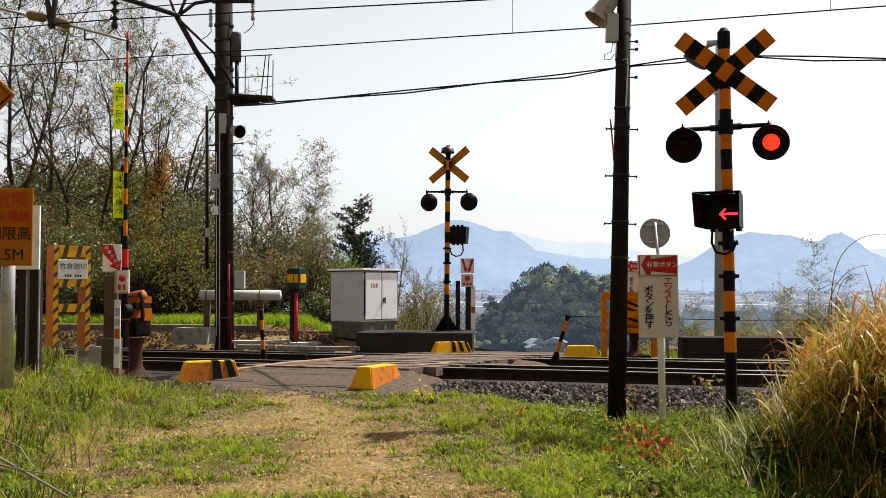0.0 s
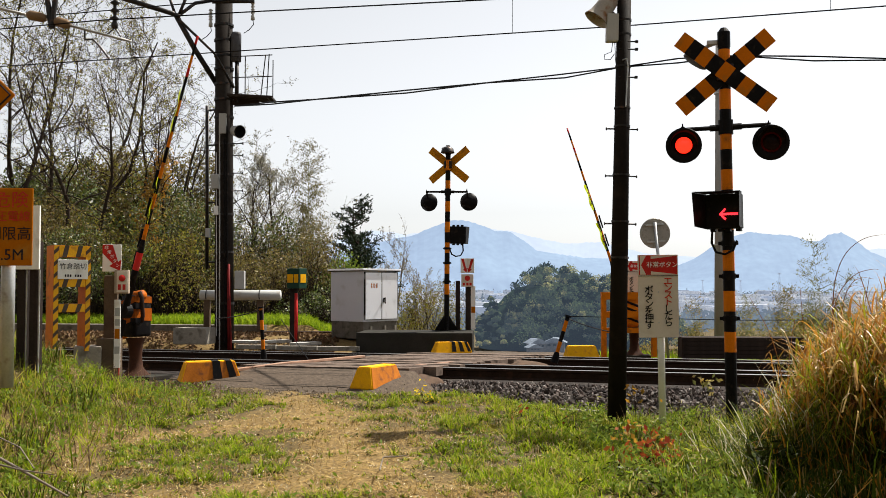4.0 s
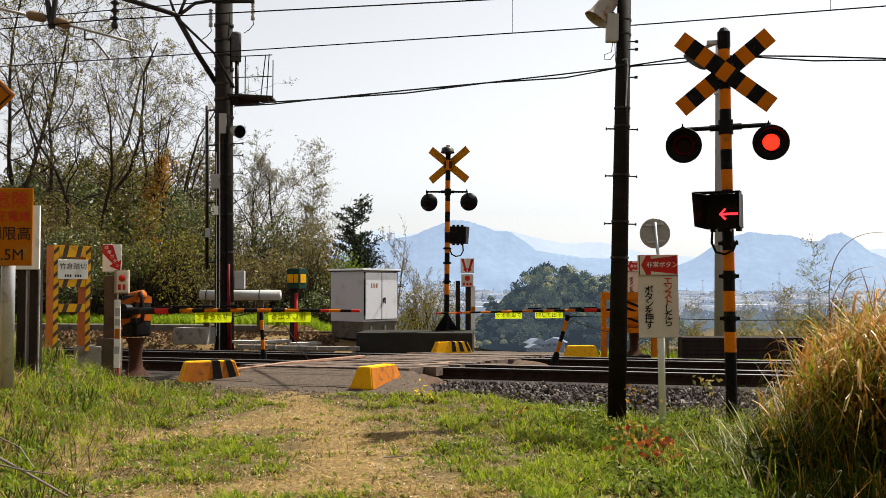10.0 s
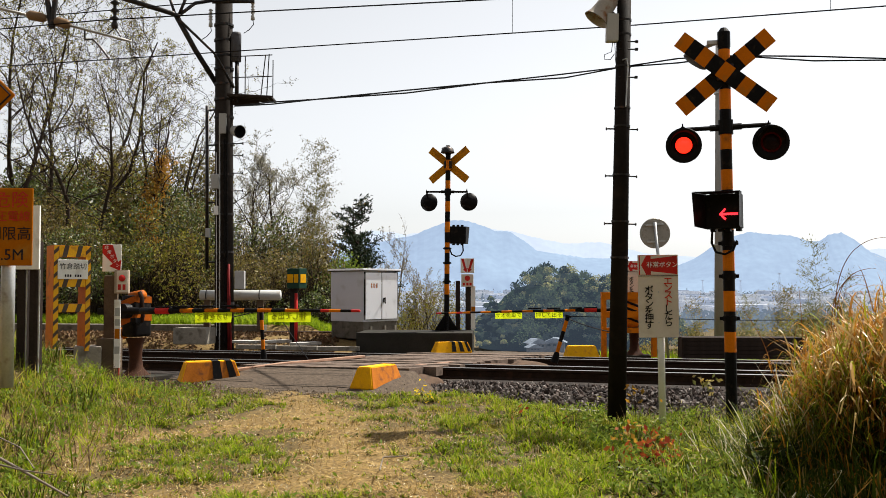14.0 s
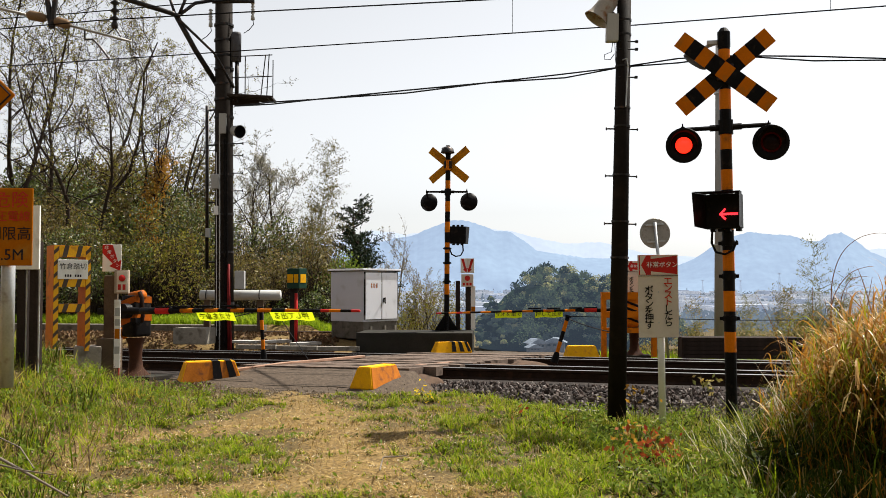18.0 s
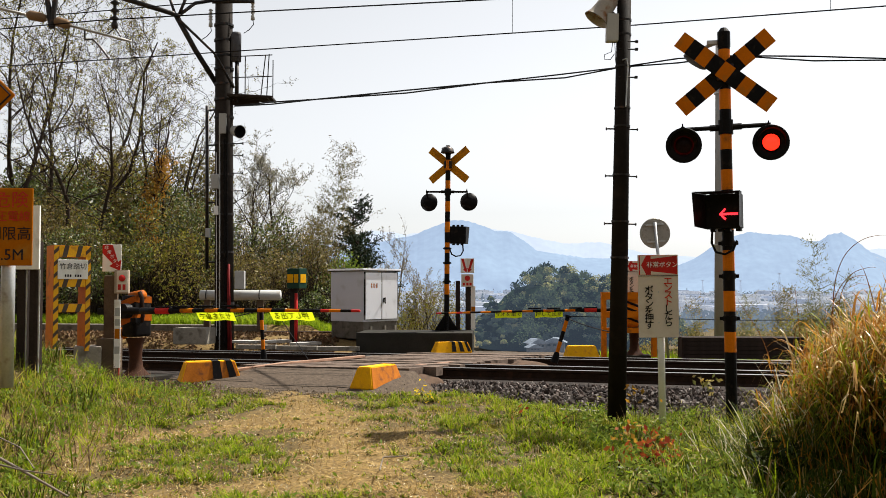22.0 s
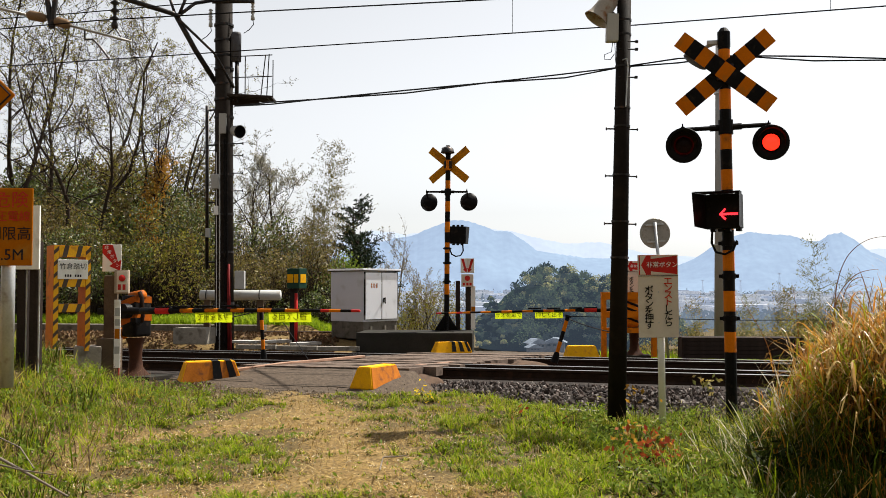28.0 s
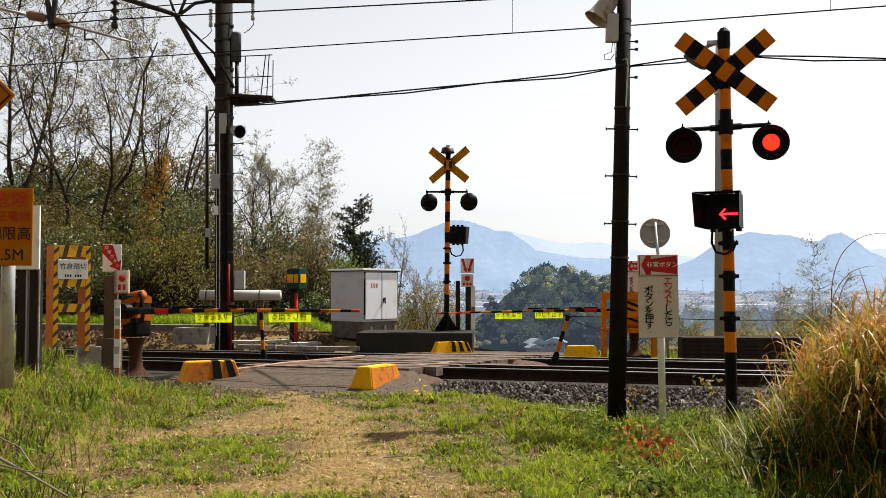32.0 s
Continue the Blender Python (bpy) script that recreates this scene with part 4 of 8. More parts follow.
def bush(where, size, seed, label, leaf, leaves, lsize, category="bush", twigs=130, name="bush", slim=0.5, bark=None, group="bushes on the slope"):
    r, rn = random.Random(seed), np.random.default_rng(seed)
    root = thing(name, where, 0, label, category, group)
    sx, sy, sz = size
    lumps = [(Vector((r.uniform(-0.5, 0.5) * sx, r.uniform(-0.5, 0.5) * sy, r.uniform(0.25, 0.85) * sz)), r.uniform(0.16, 0.34)) for _ in range(14)]
    pick = np.arange(leaves) % 14
    mid = np.array([tuple(c) for c, k in lumps])[pick]
    rad = np.array([k for c, k in lumps])[pick][:, None]
    v = rn.normal(size=(leaves, 3))
    v *= (rn.uniform(0.35, 1.0, (leaves, 1)) ** 0.5) / np.linalg.norm(v, axis=1)[:, None]
    pts = mid + v * rad * np.array(size)
    pts[:, 2] = np.maximum(pts[:, 2], 0.02)
    part("crown", leaf_cloud(pts, lsize, rn, slim), leaf, root)
    stems = []
    for i in range(twigs):
        c, k = lumps[i % 14]
        end = c + Vector((r.gauss(0, 0.3) * sx * 0.5, r.gauss(0, 0.3) * sy * 0.5, r.uniform(-0.1, 0.16) * sz))
        a = Vector((c.x * 0.4 + r.gauss(0, 0.1), c.y * 0.4, -0.1))
        mid = a.lerp(end, 0.5) + Vector((r.gauss(0, 0.28), r.gauss(0, 0.28), 0.1))
        stems.append(([a, mid, end], [0.018, 0.010, 0.004]))
    tagged(part("brushwood", tubes(stems, 3), bark or BARK, root), kind="stuff")
    return root


def stand(x, y):
    return (x, y, ground_z(x, y) - 0.03)


# bare trees of the left slope
for i, (px, d, h, rad, lean, n, leaf, lab) in enumerate((
        (-15.886, 36, 11.5, 0.17, (0.05, 0), 2600, LEAF_SPRING, "tall bare tree with a few young olive leaves"),
        (-13.609, 33, 10.5, 0.15, (-0.04, 0), 2200, LEAF_SPRING, "bare tree with sparse olive leaves"),
        (-12.104, 31, 9.0, 0.15, (0.02, 0), 1500, LEAF_SPRING, "dark-stemmed bare tree on the slope"),
        (-11.710, 31.5, 8.8, 0.13, (0.12, 0), 1200, LEAF_SPRING, "dark-stemmed bare tree leaning a little"),
        (-13.915, 38, 11.5, 0.16, (0.04, 0), 2200, LEAF_SPRING, "bare tree with sparse olive leaves"),
        (-13.608, 40, 11.5, 0.16, (-0.03, 0), 2200, LEAF_SPRING, "bare tree with sparse olive leaves"),
        (-10.683, 34, 9.4, 0.12, (0.0, 0), 1300, LEAF_SPRING, "straight slim bare tree on the slope"),
        (-9.648, 32, 8.2, 0.16, (0.18, 0), 1500, LEAF_SPRING, "crooked bare tree wrapped in orange vine"),
        (-10.130, 37, 9.6, 0.12, (0.06, 0), 1100, LEAF_SPRING, "slim bare tree on the slope"),
        (-8.653, 33, 8.3, 0.11, (0.05, 0), 900, LEAF_SPRING, "slim bare tree beside the mast"),
        (-9.128, 36, 7.6, 0.12, (0.03, 0), 900, LEAF_SPRING, "slim bare tree beside the mast"),
        (-7.187, 34, 4.6, 0.07, (0.03, 0), 500, LEAF_SPRING, "small bare tree behind the mast"),
        (-15.045, 32, 11.0, 0.16, (0.02, 0), 2500, LEAF_SPRING, "tall bare tree with young olive leaves"))):
    tree(stand(px, d), h * (0.84 if px > -11 else 0.9 if px > -14 else 1.0), rad * 0.66, 20 + i, lab, leaf, int(n * (0.6 if px > -13 else 1.9)), 0.034, lean, 0.95, 4, (7, 4, 3, 2) if px > -11 else (11, 6, 4, 2), first=0.40, straight=0.3)
vine = bpy.data.objects.get("bare_tree.007")
rv = np.random.default_rng(77)
stem = grow(random.Random(27), (0, 0, -0.3), 8.2 * 0.84, 0.106, (0.18, 0), 0.95, 4, (7, 4, 3, 2), 0.3, 0.40)[0][0][0]
tt = rv.uniform(2.6, 6.9, 2600)
climb = np.array([tuple(stem[int(v)].lerp(stem[int(v) + 1], v % 1)) for v in tt]) + rv.normal(0, 0.17, (2600, 3))
part("vine", leaf_cloud(climb, 0.06, rv), LEAF_RUST, vine, "orange-brown climbing vine")
# pale tree, bamboo and conifer behind the cabinet
tree(stand(-7.331, 38), 4.3, 0.10, 61, "pale spreading tree with blossom-coloured twigs", LEAF_PALE, 3600, 0.036, (0.12, 0), 0.9, bark=BARK, kids=(9, 6, 4, 2), name="pale_tree")
tree(stand(-6.6, 39), 4.9, 0.09, 65, "pale spreading tree with blossom-coloured twigs", LEAF_PALE, 4200, 0.036, (0.05, 0), 1.0, bark=BARK, kids=(9, 6, 4, 2), name="pale_tree")
tree(stand(-2.038, 42), 4.6, 0.07, 62, "small bare tree beside the cabinet", LEAF_PALE, 700, 0.04, (0.0, 0), 0.6, bark=BARKLIGHT, name="sapling")
tree(stand(-0.832, 45), 4.6, 0.06, 63, "small pale sapling behind the signal", LEAF_PALE, 900, 0.04, (0.05, 0), 0.5, bark=BARKLIGHT, name="sapling")
tree(stand(-1.363, 40), 3.8, 0.05, 64, "thin bare sapling behind the cabinet", LEAF_PALE, 500, 0.04, (0.1, 0), 0.6, bark=BARKLIGHT, name="sapling")


def conifer(where, h, w, seed, label):
    r, rn = random.Random(seed), np.random.default_rng(seed)
    root = thing("pine_tree", where, 0, label, "pine tree", "trees on the slope")
    part("trunk", tubes([([Vector((0, 0, -0.3)), Vector((0.1, 0, h * 0.5)), Vector((0.05, 0, h))], [0.14, 0.09, 0.02])], 6), BARK, root, "", True)
    limbs, pts = [], []
    for i in range(60):
        z = h * (0.05 + 0.93 * i / 60 + 0.012 * (i % 5))
        a = r.uniform(0, 6.28)
        ln = w * (1.2 - 0.85 * i / 60) * r.uniform(0.3, 1.15)
        o = Vector((0.07, 0, z))
        e = o + Vector((math.cos(a) * ln, math.sin(a) * ln, ln * r.uniform(0.1, 0.5)))
        limbs.append(([o, o.lerp(e, 0.5) - Vector((0, 0, 0.05)), e], [0.04, 0.02, 0.008]))
        for k in range(80):
            t = r.uniform(0.35, 1.05)
            pts.append(tuple(o.lerp(e, t) + Vector((r.gauss(0, 0.10), r.gauss(0, 0.10), r.gauss(0.04, 0.05)))))
    part("branchwork", tubes(limbs, 4), BARK, root)
    part("crown", leaf_cloud(pts, 0.07, rn, 0.3), LEAF_PINE, root, "dark needle clumps")


conifer(stand(-3.368, 36), 4.6, 1.7, 5, "small dark pine on the edge of the slope")
conifer(stand(-3.0, 34), 3.3, 1.5, 6, "low dark pine on the edge of the slope")


def bamboo(where, h, seed, label, leaf, leaves, arch, group="bamboos", culm=0.03, lsize=0.07, share=0.75):
    """A bamboo culm that arches over, with drooping sprays of leaves."""
    r, rn = random.Random(seed), np.random.default_rng(seed)
    root = thing("bamboo", where, 0, label, "bamboo", group)
    culms, pts, sprays = [], [], []
    line_pts = [Vector((arch * (i / 12) ** 2.2 * h, 0.02 * i, h * (i / 12) * (1 - 0.06 * arch * (i / 12)))) for i in range(13)]
    culms.append((line_pts, [culm * (1 - 0.85 * i / 12) for i in range(13)]))
    for k in range(3):
        dx, dy, f = r.gauss(0, 0.16), r.gauss(0, 0.16), r.uniform(0.6, 0.9)
        culms.append(([Vector((p.x * f + dx * h * (0.2 + 0.5 * i / 12), p.y + dy * i / 6, p.z * f)) for i, p in enumerate(line_pts)], [culm * 0.8 * (1 - 0.85 * i / 12) for i in range(13)]))
    for i in range(leaves // 16):
        t = r.uniform(0.2, 1.0)
        stem = culms[0 if r.random() < share else r.randrange(1, 4)][0]
        j = min(11, int(t * 12))
        o = stem[j].lerp(stem[j + 1], t * 12 - j)
        a = r.uniform(0, 6.28)
        ln = h * r.uniform(0.07, 0.20) * (1.35 - t * 0.8)
        e = o + Vector((math.cos(a) * ln, math.sin(a) * ln, ln * r.uniform(0.2, 0.7)))
        sprays.append(([o, e], [0.006, 0.003]))
        for k in range(16):
            pts.append(tuple(o.lerp(e, r.uniform(0.3, 1.15)) + Vector((r.gauss(0, 0.05), r.gauss(0, 0.05), r.gauss(-0.05, 0.06)))))
    part("culm", tubes(culms + sprays, 4), LEAF_BAMBOO, root)
    part("crown", leaf_cloud(pts, lsize, rn, 0.2, 0.8), leaf, root)
    return root


SWAY_BAMBOO = [bamboo(stand(-4.536, 34), 6.0, 3, "tall pale bamboo swaying behind the cabinet", LEAF_OLIVE, 4800, 0.05, lsize=0.05, share=0.93),
               bamboo(stand(-4.973, 35), 3.7, 4, "pale bamboo swaying among the bushes", LEAF_OLIVE, 2400, 0.06, lsize=0.05)]
for i, (px, d, h, arch, lf) in enumerate(((1225, 30, 2.9, 0.05, LEAF_GOLD), (1248, 27, 2.0, -0.1, LEAF_GOLD), (1310, 29, 2.7, 0.1, LEAF_GOLD), (1335, 28, 2.9, -0.05, LEAF_BAMBOO), (1375, 27, 2.5, 0.1, LEAF_GOLD), (1402, 28, 2.7, 0.06, LEAF_GOLD), (1430, 26, 2.6, 0.1, LEAF_GOLD), (1462, 25, 3.6, -0.06, LEAF_BAMBOO), (1490, 26, 2.8, 0.1, LEAF_GOLD), (1520, 26, 2.6, 0.0, LEAF_GOLD), (1556, 25, 2.7, 0.08, LEAF_GOLD), (1290, 26, 2.0, 0.1, LEAF_GOLD))):
    x = (px - 784) / 1730 * d
    bamboo(stand(x, d), h + (0.9 if i in (7, 4) else 0.25), 100 + i, "golden green bamboo below the embankment", lf, 3200, arch, "bamboos below the track", 0.01, 0.04, 0.4)

# bushes along the far side
for i, (px, d, size, lf, n, ls, lab) in enumerate((
        (20, 27.5, (3.2, 2.0, 3.4), LEAF_DARK, 4200, 0.055, "dense dark evergreen bush"),
        (95, 28, (3.0, 2.0, 3.6), LEAF_OLIVE, 3600, 0.05, "dense brownish bush of fine twigs"),
        (170, 27.5, (2.6, 2.0, 2.7), LEAF_DARK, 4200, 0.055, "dense dark evergreen bush"),
        (215, 29.5, (2.8, 2.0, 3.6), LEAF_SPRING, 3600, 0.05, "olive green bush on the slope"),
        (262, 28, (2.6, 1.8, 2.8), LEAF_SPRING, 3800, 0.05, "bright green bush on the slope"),
        (300, 30, (2.6, 2.0, 3.6), LEAF_DARK, 3800, 0.055, "dark evergreen bush on the slope"),
        (345, 29, (2.4, 1.8, 2.2), LEAF_OLIVE, 3200, 0.05, "olive bush behind the mast"),
        (420, 28.5, (1.8, 1.6, 1.9), LEAF_OLIVE, 2600, 0.045, "olive bush behind the pipe"),
        (470, 30, (2.2, 1.8, 2.1), LEAF_OLIVE, 3200, 0.05, "brownish bush of dense twigs"),
        (498, 33, (1.8, 1.6, 3.2), LEAF_DARK, 3000, 0.055, "dark rounded evergreen bush"),
        (545, 31, (2.2, 1.8, 2.9), LEAF_OLIVE, 3400, 0.05, "brown and olive bush on the slope"),
        (590, 32, (2.0, 1.8, 2.3), LEAF_BRIGHT, 3200, 0.05, "fresh green bush beside the pine"),
        (560, 28, (1.6, 1.2, 1.2), LEAF_DARK, 2000, 0.045, "low evergreen bush beside the cabinet"),
        (625, 33, (1.8, 1.4, 1.6), LEAF_BRIGHT, 2400, 0.05, "fresh green bush on the slope"),
        (722, 29, (2.2, 1.4, 3.0), LEAF_SPRING, 6000, 0.036, "twiggy olive bush beside the cabinet"),
        (758, 31, (2.2, 1.4, 3.0), LEAF_SPRING, 5600, 0.036, "twiggy green bush behind the signal"),
        (10, 33, (3.6, 2.2, 4.4), LEAF_OLIVE, 6500, 0.075, "tall olive thicket on the slope"),
        (85, 34, (3.6, 2.2, 4.6), LEAF_DARK, 6500, 0.08, "tall dark thicket on the slope"),
        (150, 33, (3.2, 2.2, 3.9), LEAF_OLIVE, 6500, 0.075, "tall brownish thicket on the slope"),
        (225, 34, (3.2, 2.2, 4.2), LEAF_DARK, 6500, 0.08, "tall dark thicket on the slope"),
        (290, 34, (3.0, 2.2, 3.9), LEAF_OLIVE, 6500, 0.075, "tall olive thicket on the slope"),
        (350, 35, (2.6, 2.2, 3.2), LEAF_DARK, 3600, 0.06, "dark thicket behind the mast"),
        (440, 35, (2.4, 2.0, 2.5), LEAF_OLIVE, 3600, 0.055, "brownish thicket behind the pipe"),
        (520, 36, (2.6, 2.0, 3.0), LEAF_OLIVE, 3600, 0.055, "brownish thicket behind the cabinet"),
        (575, 37, (2.4, 2.0, 3.0), LEAF_DARK, 3200, 0.06, "dark thicket behind the cabinet"),
        (645, 31, (1.8, 1.4, 1.5), LEAF_DARK, 2600, 0.05, "low dark bush behind the cabinet"),
        (-10, 38, (4.4, 2.4, 5.4), LEAF_OLIVE, 7500, 0.08, "tall brown and olive thicket on the slope"),
        (60, 37, (4.0, 2.4, 5.0), LEAF_DARK, 7000, 0.08, "tall dark green thicket on the slope"),
        (40, 40, (4.2, 2.4, 4.4), LEAF_SPRING, 6500, 0.08, "tall olive and brown thicket on the slope"),
        (130, 41, (4.2, 2.4, 4.4), LEAF_OLIVE, 6500, 0.08, "tall olive and brown thicket on the slope"),
        (210, 40, (4.2, 2.4, 4.4), LEAF_SPRING, 6500, 0.08, "tall olive and brown thicket on the slope"),
        (290, 41, (4.0, 2.4, 4.4), LEAF_OLIVE, 6500, 0.08, "tall olive and brown thicket on the slope"),
        (400, 40, (3.4, 2.4, 2.6), LEAF_SPRING, 3200, 0.06, "olive and brown thicket behind the mast"),
        (850, 26, (0.9, 0.9, 0.85), LEAF_BRIGHT, 1400, 0.035, "low green bush beside the plinth"),
        (1050, 22.5, (0.8, 0.7, 0.55), LEAF_BRIGHT, 1200, 0.035, "low green weeds beside the barrier"),
        (1085, 24, (0.9, 0.7, 0.75), LEAF_BRIGHT, 1200, 0.035, "low green weeds beside the barrier"),
        (1150, 23, (1.0, 0.7, 0.75), LEAF_BRIGHT, 1400, 0.035, "green weeds behind the track"),
        (1205, 24, (2.0, 0.9, 1.75), LEAF_GOLD, 4200, 0.04, "golden weeds behind the track"),
        (1255, 25, (2.0, 0.9, 1.8), LEAF_OLIVE, 4600, 0.04, "olive weeds behind the track"),
        (1365, 26, (1.8, 1.0, 2.5), LEAF_GOLD, 3600, 0.05, "golden green bush below the embankment"),
        (1435, 26, (1.4, 1.0, 3.0), LEAF_SPRING, 3600, 0.05, "yellow-green bush below the embankment"),
        (1510, 25, (1.7, 1.0, 2.6), LEAF_GOLD, 3600, 0.05, "golden green bush below the embankment"),
        (1330, 24.5, (1.3, 1.0, 1.9), LEAF_DARK, 3600, 0.045, "dark green bush below the embankment"),
        (1400, 24, (1.6, 1.0, 2.3), LEAF_GOLD, 3600, 0.05, "golden bush below the embankment"),
        (1470, 23.5, (1.6, 1.0, 2.3), LEAF_GOLD, 3600, 0.05, "golden bush below the embankment"),
        (1300, 24, (2.2, 0.9, 1.75), LEAF_GOLD, 4400, 0.045, "dull olive scrub below the embankment"),
        (1370, 23.5, (2.2, 0.9, 1.8), LEAF_OLIVE, 4400, 0.045, "dull olive scrub below the embankment"),
        (1440, 23, (2.2, 0.9, 1.9), LEAF_GOLD, 4400, 0.045, "dull olive scrub below the embankment"),
        (1540, 23, (1.6, 1.0, 2.5), LEAF_GOLD, 3600, 0.05, "golden bush below the embankment"))):
    x = (px - 784) / 1730 * d
    bush(stand(x, d), size, 200 + i, lab, lf, int(n * 1.28), ls * 0.8, twigs=170)


# ---- meadow ----
def blades(p, length, width, r, lean=0.5, curl=0.4):
    """Bent grass blades: two quads' worth of strip with a pointed tip."""
    n = len(p)
    yaw, a = r.uniform(0, 2 * math.pi, n), r.normal(0, lean, n) if lean < 1.3 else r.uniform(1.2, 1.58, n)
    d = np.stack([np.cos(yaw) * np.sin(a), np.sin(yaw) * np.sin(a), np.cos(a)], 1)
    side = np.stack([-np.sin(yaw + r.normal(0, 0.6, n)), np.cos(yaw), np.zeros(n)], 1) * (width * r.uniform(0.6, 1.3, n))[:, None]
    bend = np.stack([np.cos(yaw) * np.sign(a), np.sin(yaw) * np.sign(a), -0.55 * np.ones(n)], 1) * (length * curl * r.uniform(0.2, 1.2, n))[:, None]
    mid = p + d * (length * 0.55)[:, None] + bend * 0.25
    tip = p + d * length[:, None] + bend
    v = np.stack([p - side, p + side, mid + side * 0.75, mid - side * 0.75, tip], 1).reshape(-1, 3)
    i = np.arange(n) * 5
    quads = np.stack([i, i + 1, i + 2, i + 3], 1).tolist()
    tris = np.stack([i + 3, i + 2, i + 4], 1).tolist()
    return v.tolist(), [], quads + tris


def scatter(count, r, keep, y0=4.4, y1=11.3):
    out = []
    while len(out) < count:
        y = r.uniform(y0 ** 0.6, y1 ** 0.6) ** (1 / 0.6)
        x = r.uniform(-0.5, 0.5) * y
        if keep(x, y, r.random()):
            out.append((x, y, ground_z(x, y) - 0.005))
    return np.array(out)


def in_meadow(x, y):
    n, s = 0.375 * x + 0.927 * y, 0.927 * x - 0.375 * y
    return n < 10.1 + 0.15 * noise.noise((x * 3, y * 3, 3)) if s > -8.9 and s < -4.7 else n < 10.5 if s > -4.7 else y < 10.7 + 0.4 * noise.noise((x * 2, y, 6))


def cover(x, y):
    """How densely the meadow is grown over: tufts with bare straw between them."""
    k = noise.noise((x * 1.3, y * 1.3, 11)) + 0.8 * noise.noise((x * 4.1, y * 4.1, 5)) + 0.5 * noise.noise((x * 10, y * 10, 15))
    edge = 0.5 * smooth(9.4, 10.3, 0.375 * x + 0.927 * y) + 0.28 * smooth(-0.2, 0.9, x) + 0.15 * smooth(-2.4, -3.2, x)
    return smooth(-0.15, 0.5, k + 0.14 + edge - 1.15 * trodden(x, y) * (1 - 0.5 * edge))


rg = np.random.default_rng(8)
mid = scatter(11500, rg, lambda x, y, u: in_meadow(x, y) and u < 0.13 + cover(x, y))
lush = np.array([0.45 + 0.9 * cover(x, y) * (0.6 + 0.8 * abs(noise.noise((x * 2.2, y * 2.2, 41)))) for x, y, z in mid])


def sward(pick, each, low, high, width, lean, curl, spot):
    """Blades round the tufts that are picked, taller on the bank and beside the ballast."""
    pts = np.repeat(mid[pick], each, 0)
    ang, far = rg.uniform(0, 2 * math.pi, len(pts)), np.abs(rg.normal(0, spot, len(pts)))
    pts[:, 0] += far * np.cos(ang)
    pts[:, 1] += far * np.sin(ang)
    ln = rg.uniform(low, high, len(pts)) * np.repeat(rg.uniform(0.7, 1.4, len(mid[pick])) * lush[pick], each)
    ln *= 1 + 0.6 * np.clip(-pts[:, 0] - 2.6, 0, 1.5) + 0.6 * np.clip(pts[:, 0] - 0.5, 0, 1.5)
    return blades(pts, ln, width, rg, lean, curl)


# short dark layer first, as painted shade under the brighter blades
tagged(part("meadow_undergrass", sward(slice(None), 8, 0.02, 0.05, 0.0044, 0.9, 0.6, 0.035), UNDERGRASS), "dense green undergrass of the meadow, coloured dark for shade between tufts", "grass", "", "stuff")
tagged(part("meadow_grass", sward(slice(0, None, 2), 14, 0.035, 0.095, 0.0042, 0.5, 0.7, 0.024), GRASS), "short fresh green meadow grass in tufts", "grass", "", "stuff")
pts = scatter(44000, rg, lambda x, y, u: in_meadow(x, y) and u < 0.4 + 0.6 * trodden(x, y))
tagged(part("dry_grass", blades(pts + (0, 0, 0.012), 0.012 + 0.08 * rg.uniform(0, 1, len(pts)) ** 2, 0.0030, rg, 1.35, 0.05), STRAW), "dry straw lying on the trodden path", "dry grass", "", "stuff")
# short dead stubs and brown crumbs over the whole meadow
pts = scatter(15000, rg, lambda x, y, u: in_meadow(x, y) and noise.noise((x * 1.3, y * 1.3, 31)) > u * 0.5 - 0.2)
tagged(part("dead_stubs", blades(pts, rg.uniform(0.03, 0.085, len(pts)), 0.003, rg, 0.9, 0.5), STRAW), "short dead stubs among the grass", "dry grass", "", "stuff")
pts = scatter(3000, rg, lambda x, y, u: in_meadow(x, y) and u > trodden(x, y))
pts[:, 2] += rg.uniform(0.004, 0.012, len(pts))
CRUMB = leafy("brown_crumbs", [(0.12, 0.065, 0.03), (0.05, 0.03, 0.018), (0.24, 0.16, 0.09)], 0.1, 0.9)
tagged(part("dead_leaves", leaf_cloud(pts, 0.013, rg, 0.5), CRUMB), "brown dead leaves scattered in the grass", "leaf litter", "", "stuff")
pts = scatter(5200, rg, lambda x, y, u: in_meadow(x, y))
pts[:, 2] += rg.uniform(0.01, 0.04, len(pts))
tagged(part("pale_litter", leaf_cloud(pts, 0.011, rg, 0.3), BLEACH), "pale bleached scraps of dead leaves in the grass", "leaf litter", "", "stuff")
lp = np.array([(x, y, ground_z(x, y) + rg.uniform(0.0, 0.03)) for x, y in zip(rg.uniform(-5.6, -2.9, 3600), rg.uniform(10.4, 12.8, 3600))])
tagged(part("bank_litter", leaf_cloud(lp, 0.022, rg, 0.45), CRUMB), "brown dead leaves and twigs round the footings", "leaf litter", "", "stuff")
# longer weeds on the bank and in front of the ballast
pts = scatter(3000, rg, lambda x, y, u: in_meadow(x, y) and (x < -2.3 - 0.5 * u or (x > 0.9 + 1.2 * u and y > 6.0 and noise.noise((x * 2.6, y * 2.6, 51)) > 0.0)))
tagged(part("tall_weeds", blades(pts, rg.uniform(0.10, 0.26, len(pts)), 0.0042, rg, 0.55, 0.5), GRASS), "longer green weeds on the bank", "weeds", "", "stuff")
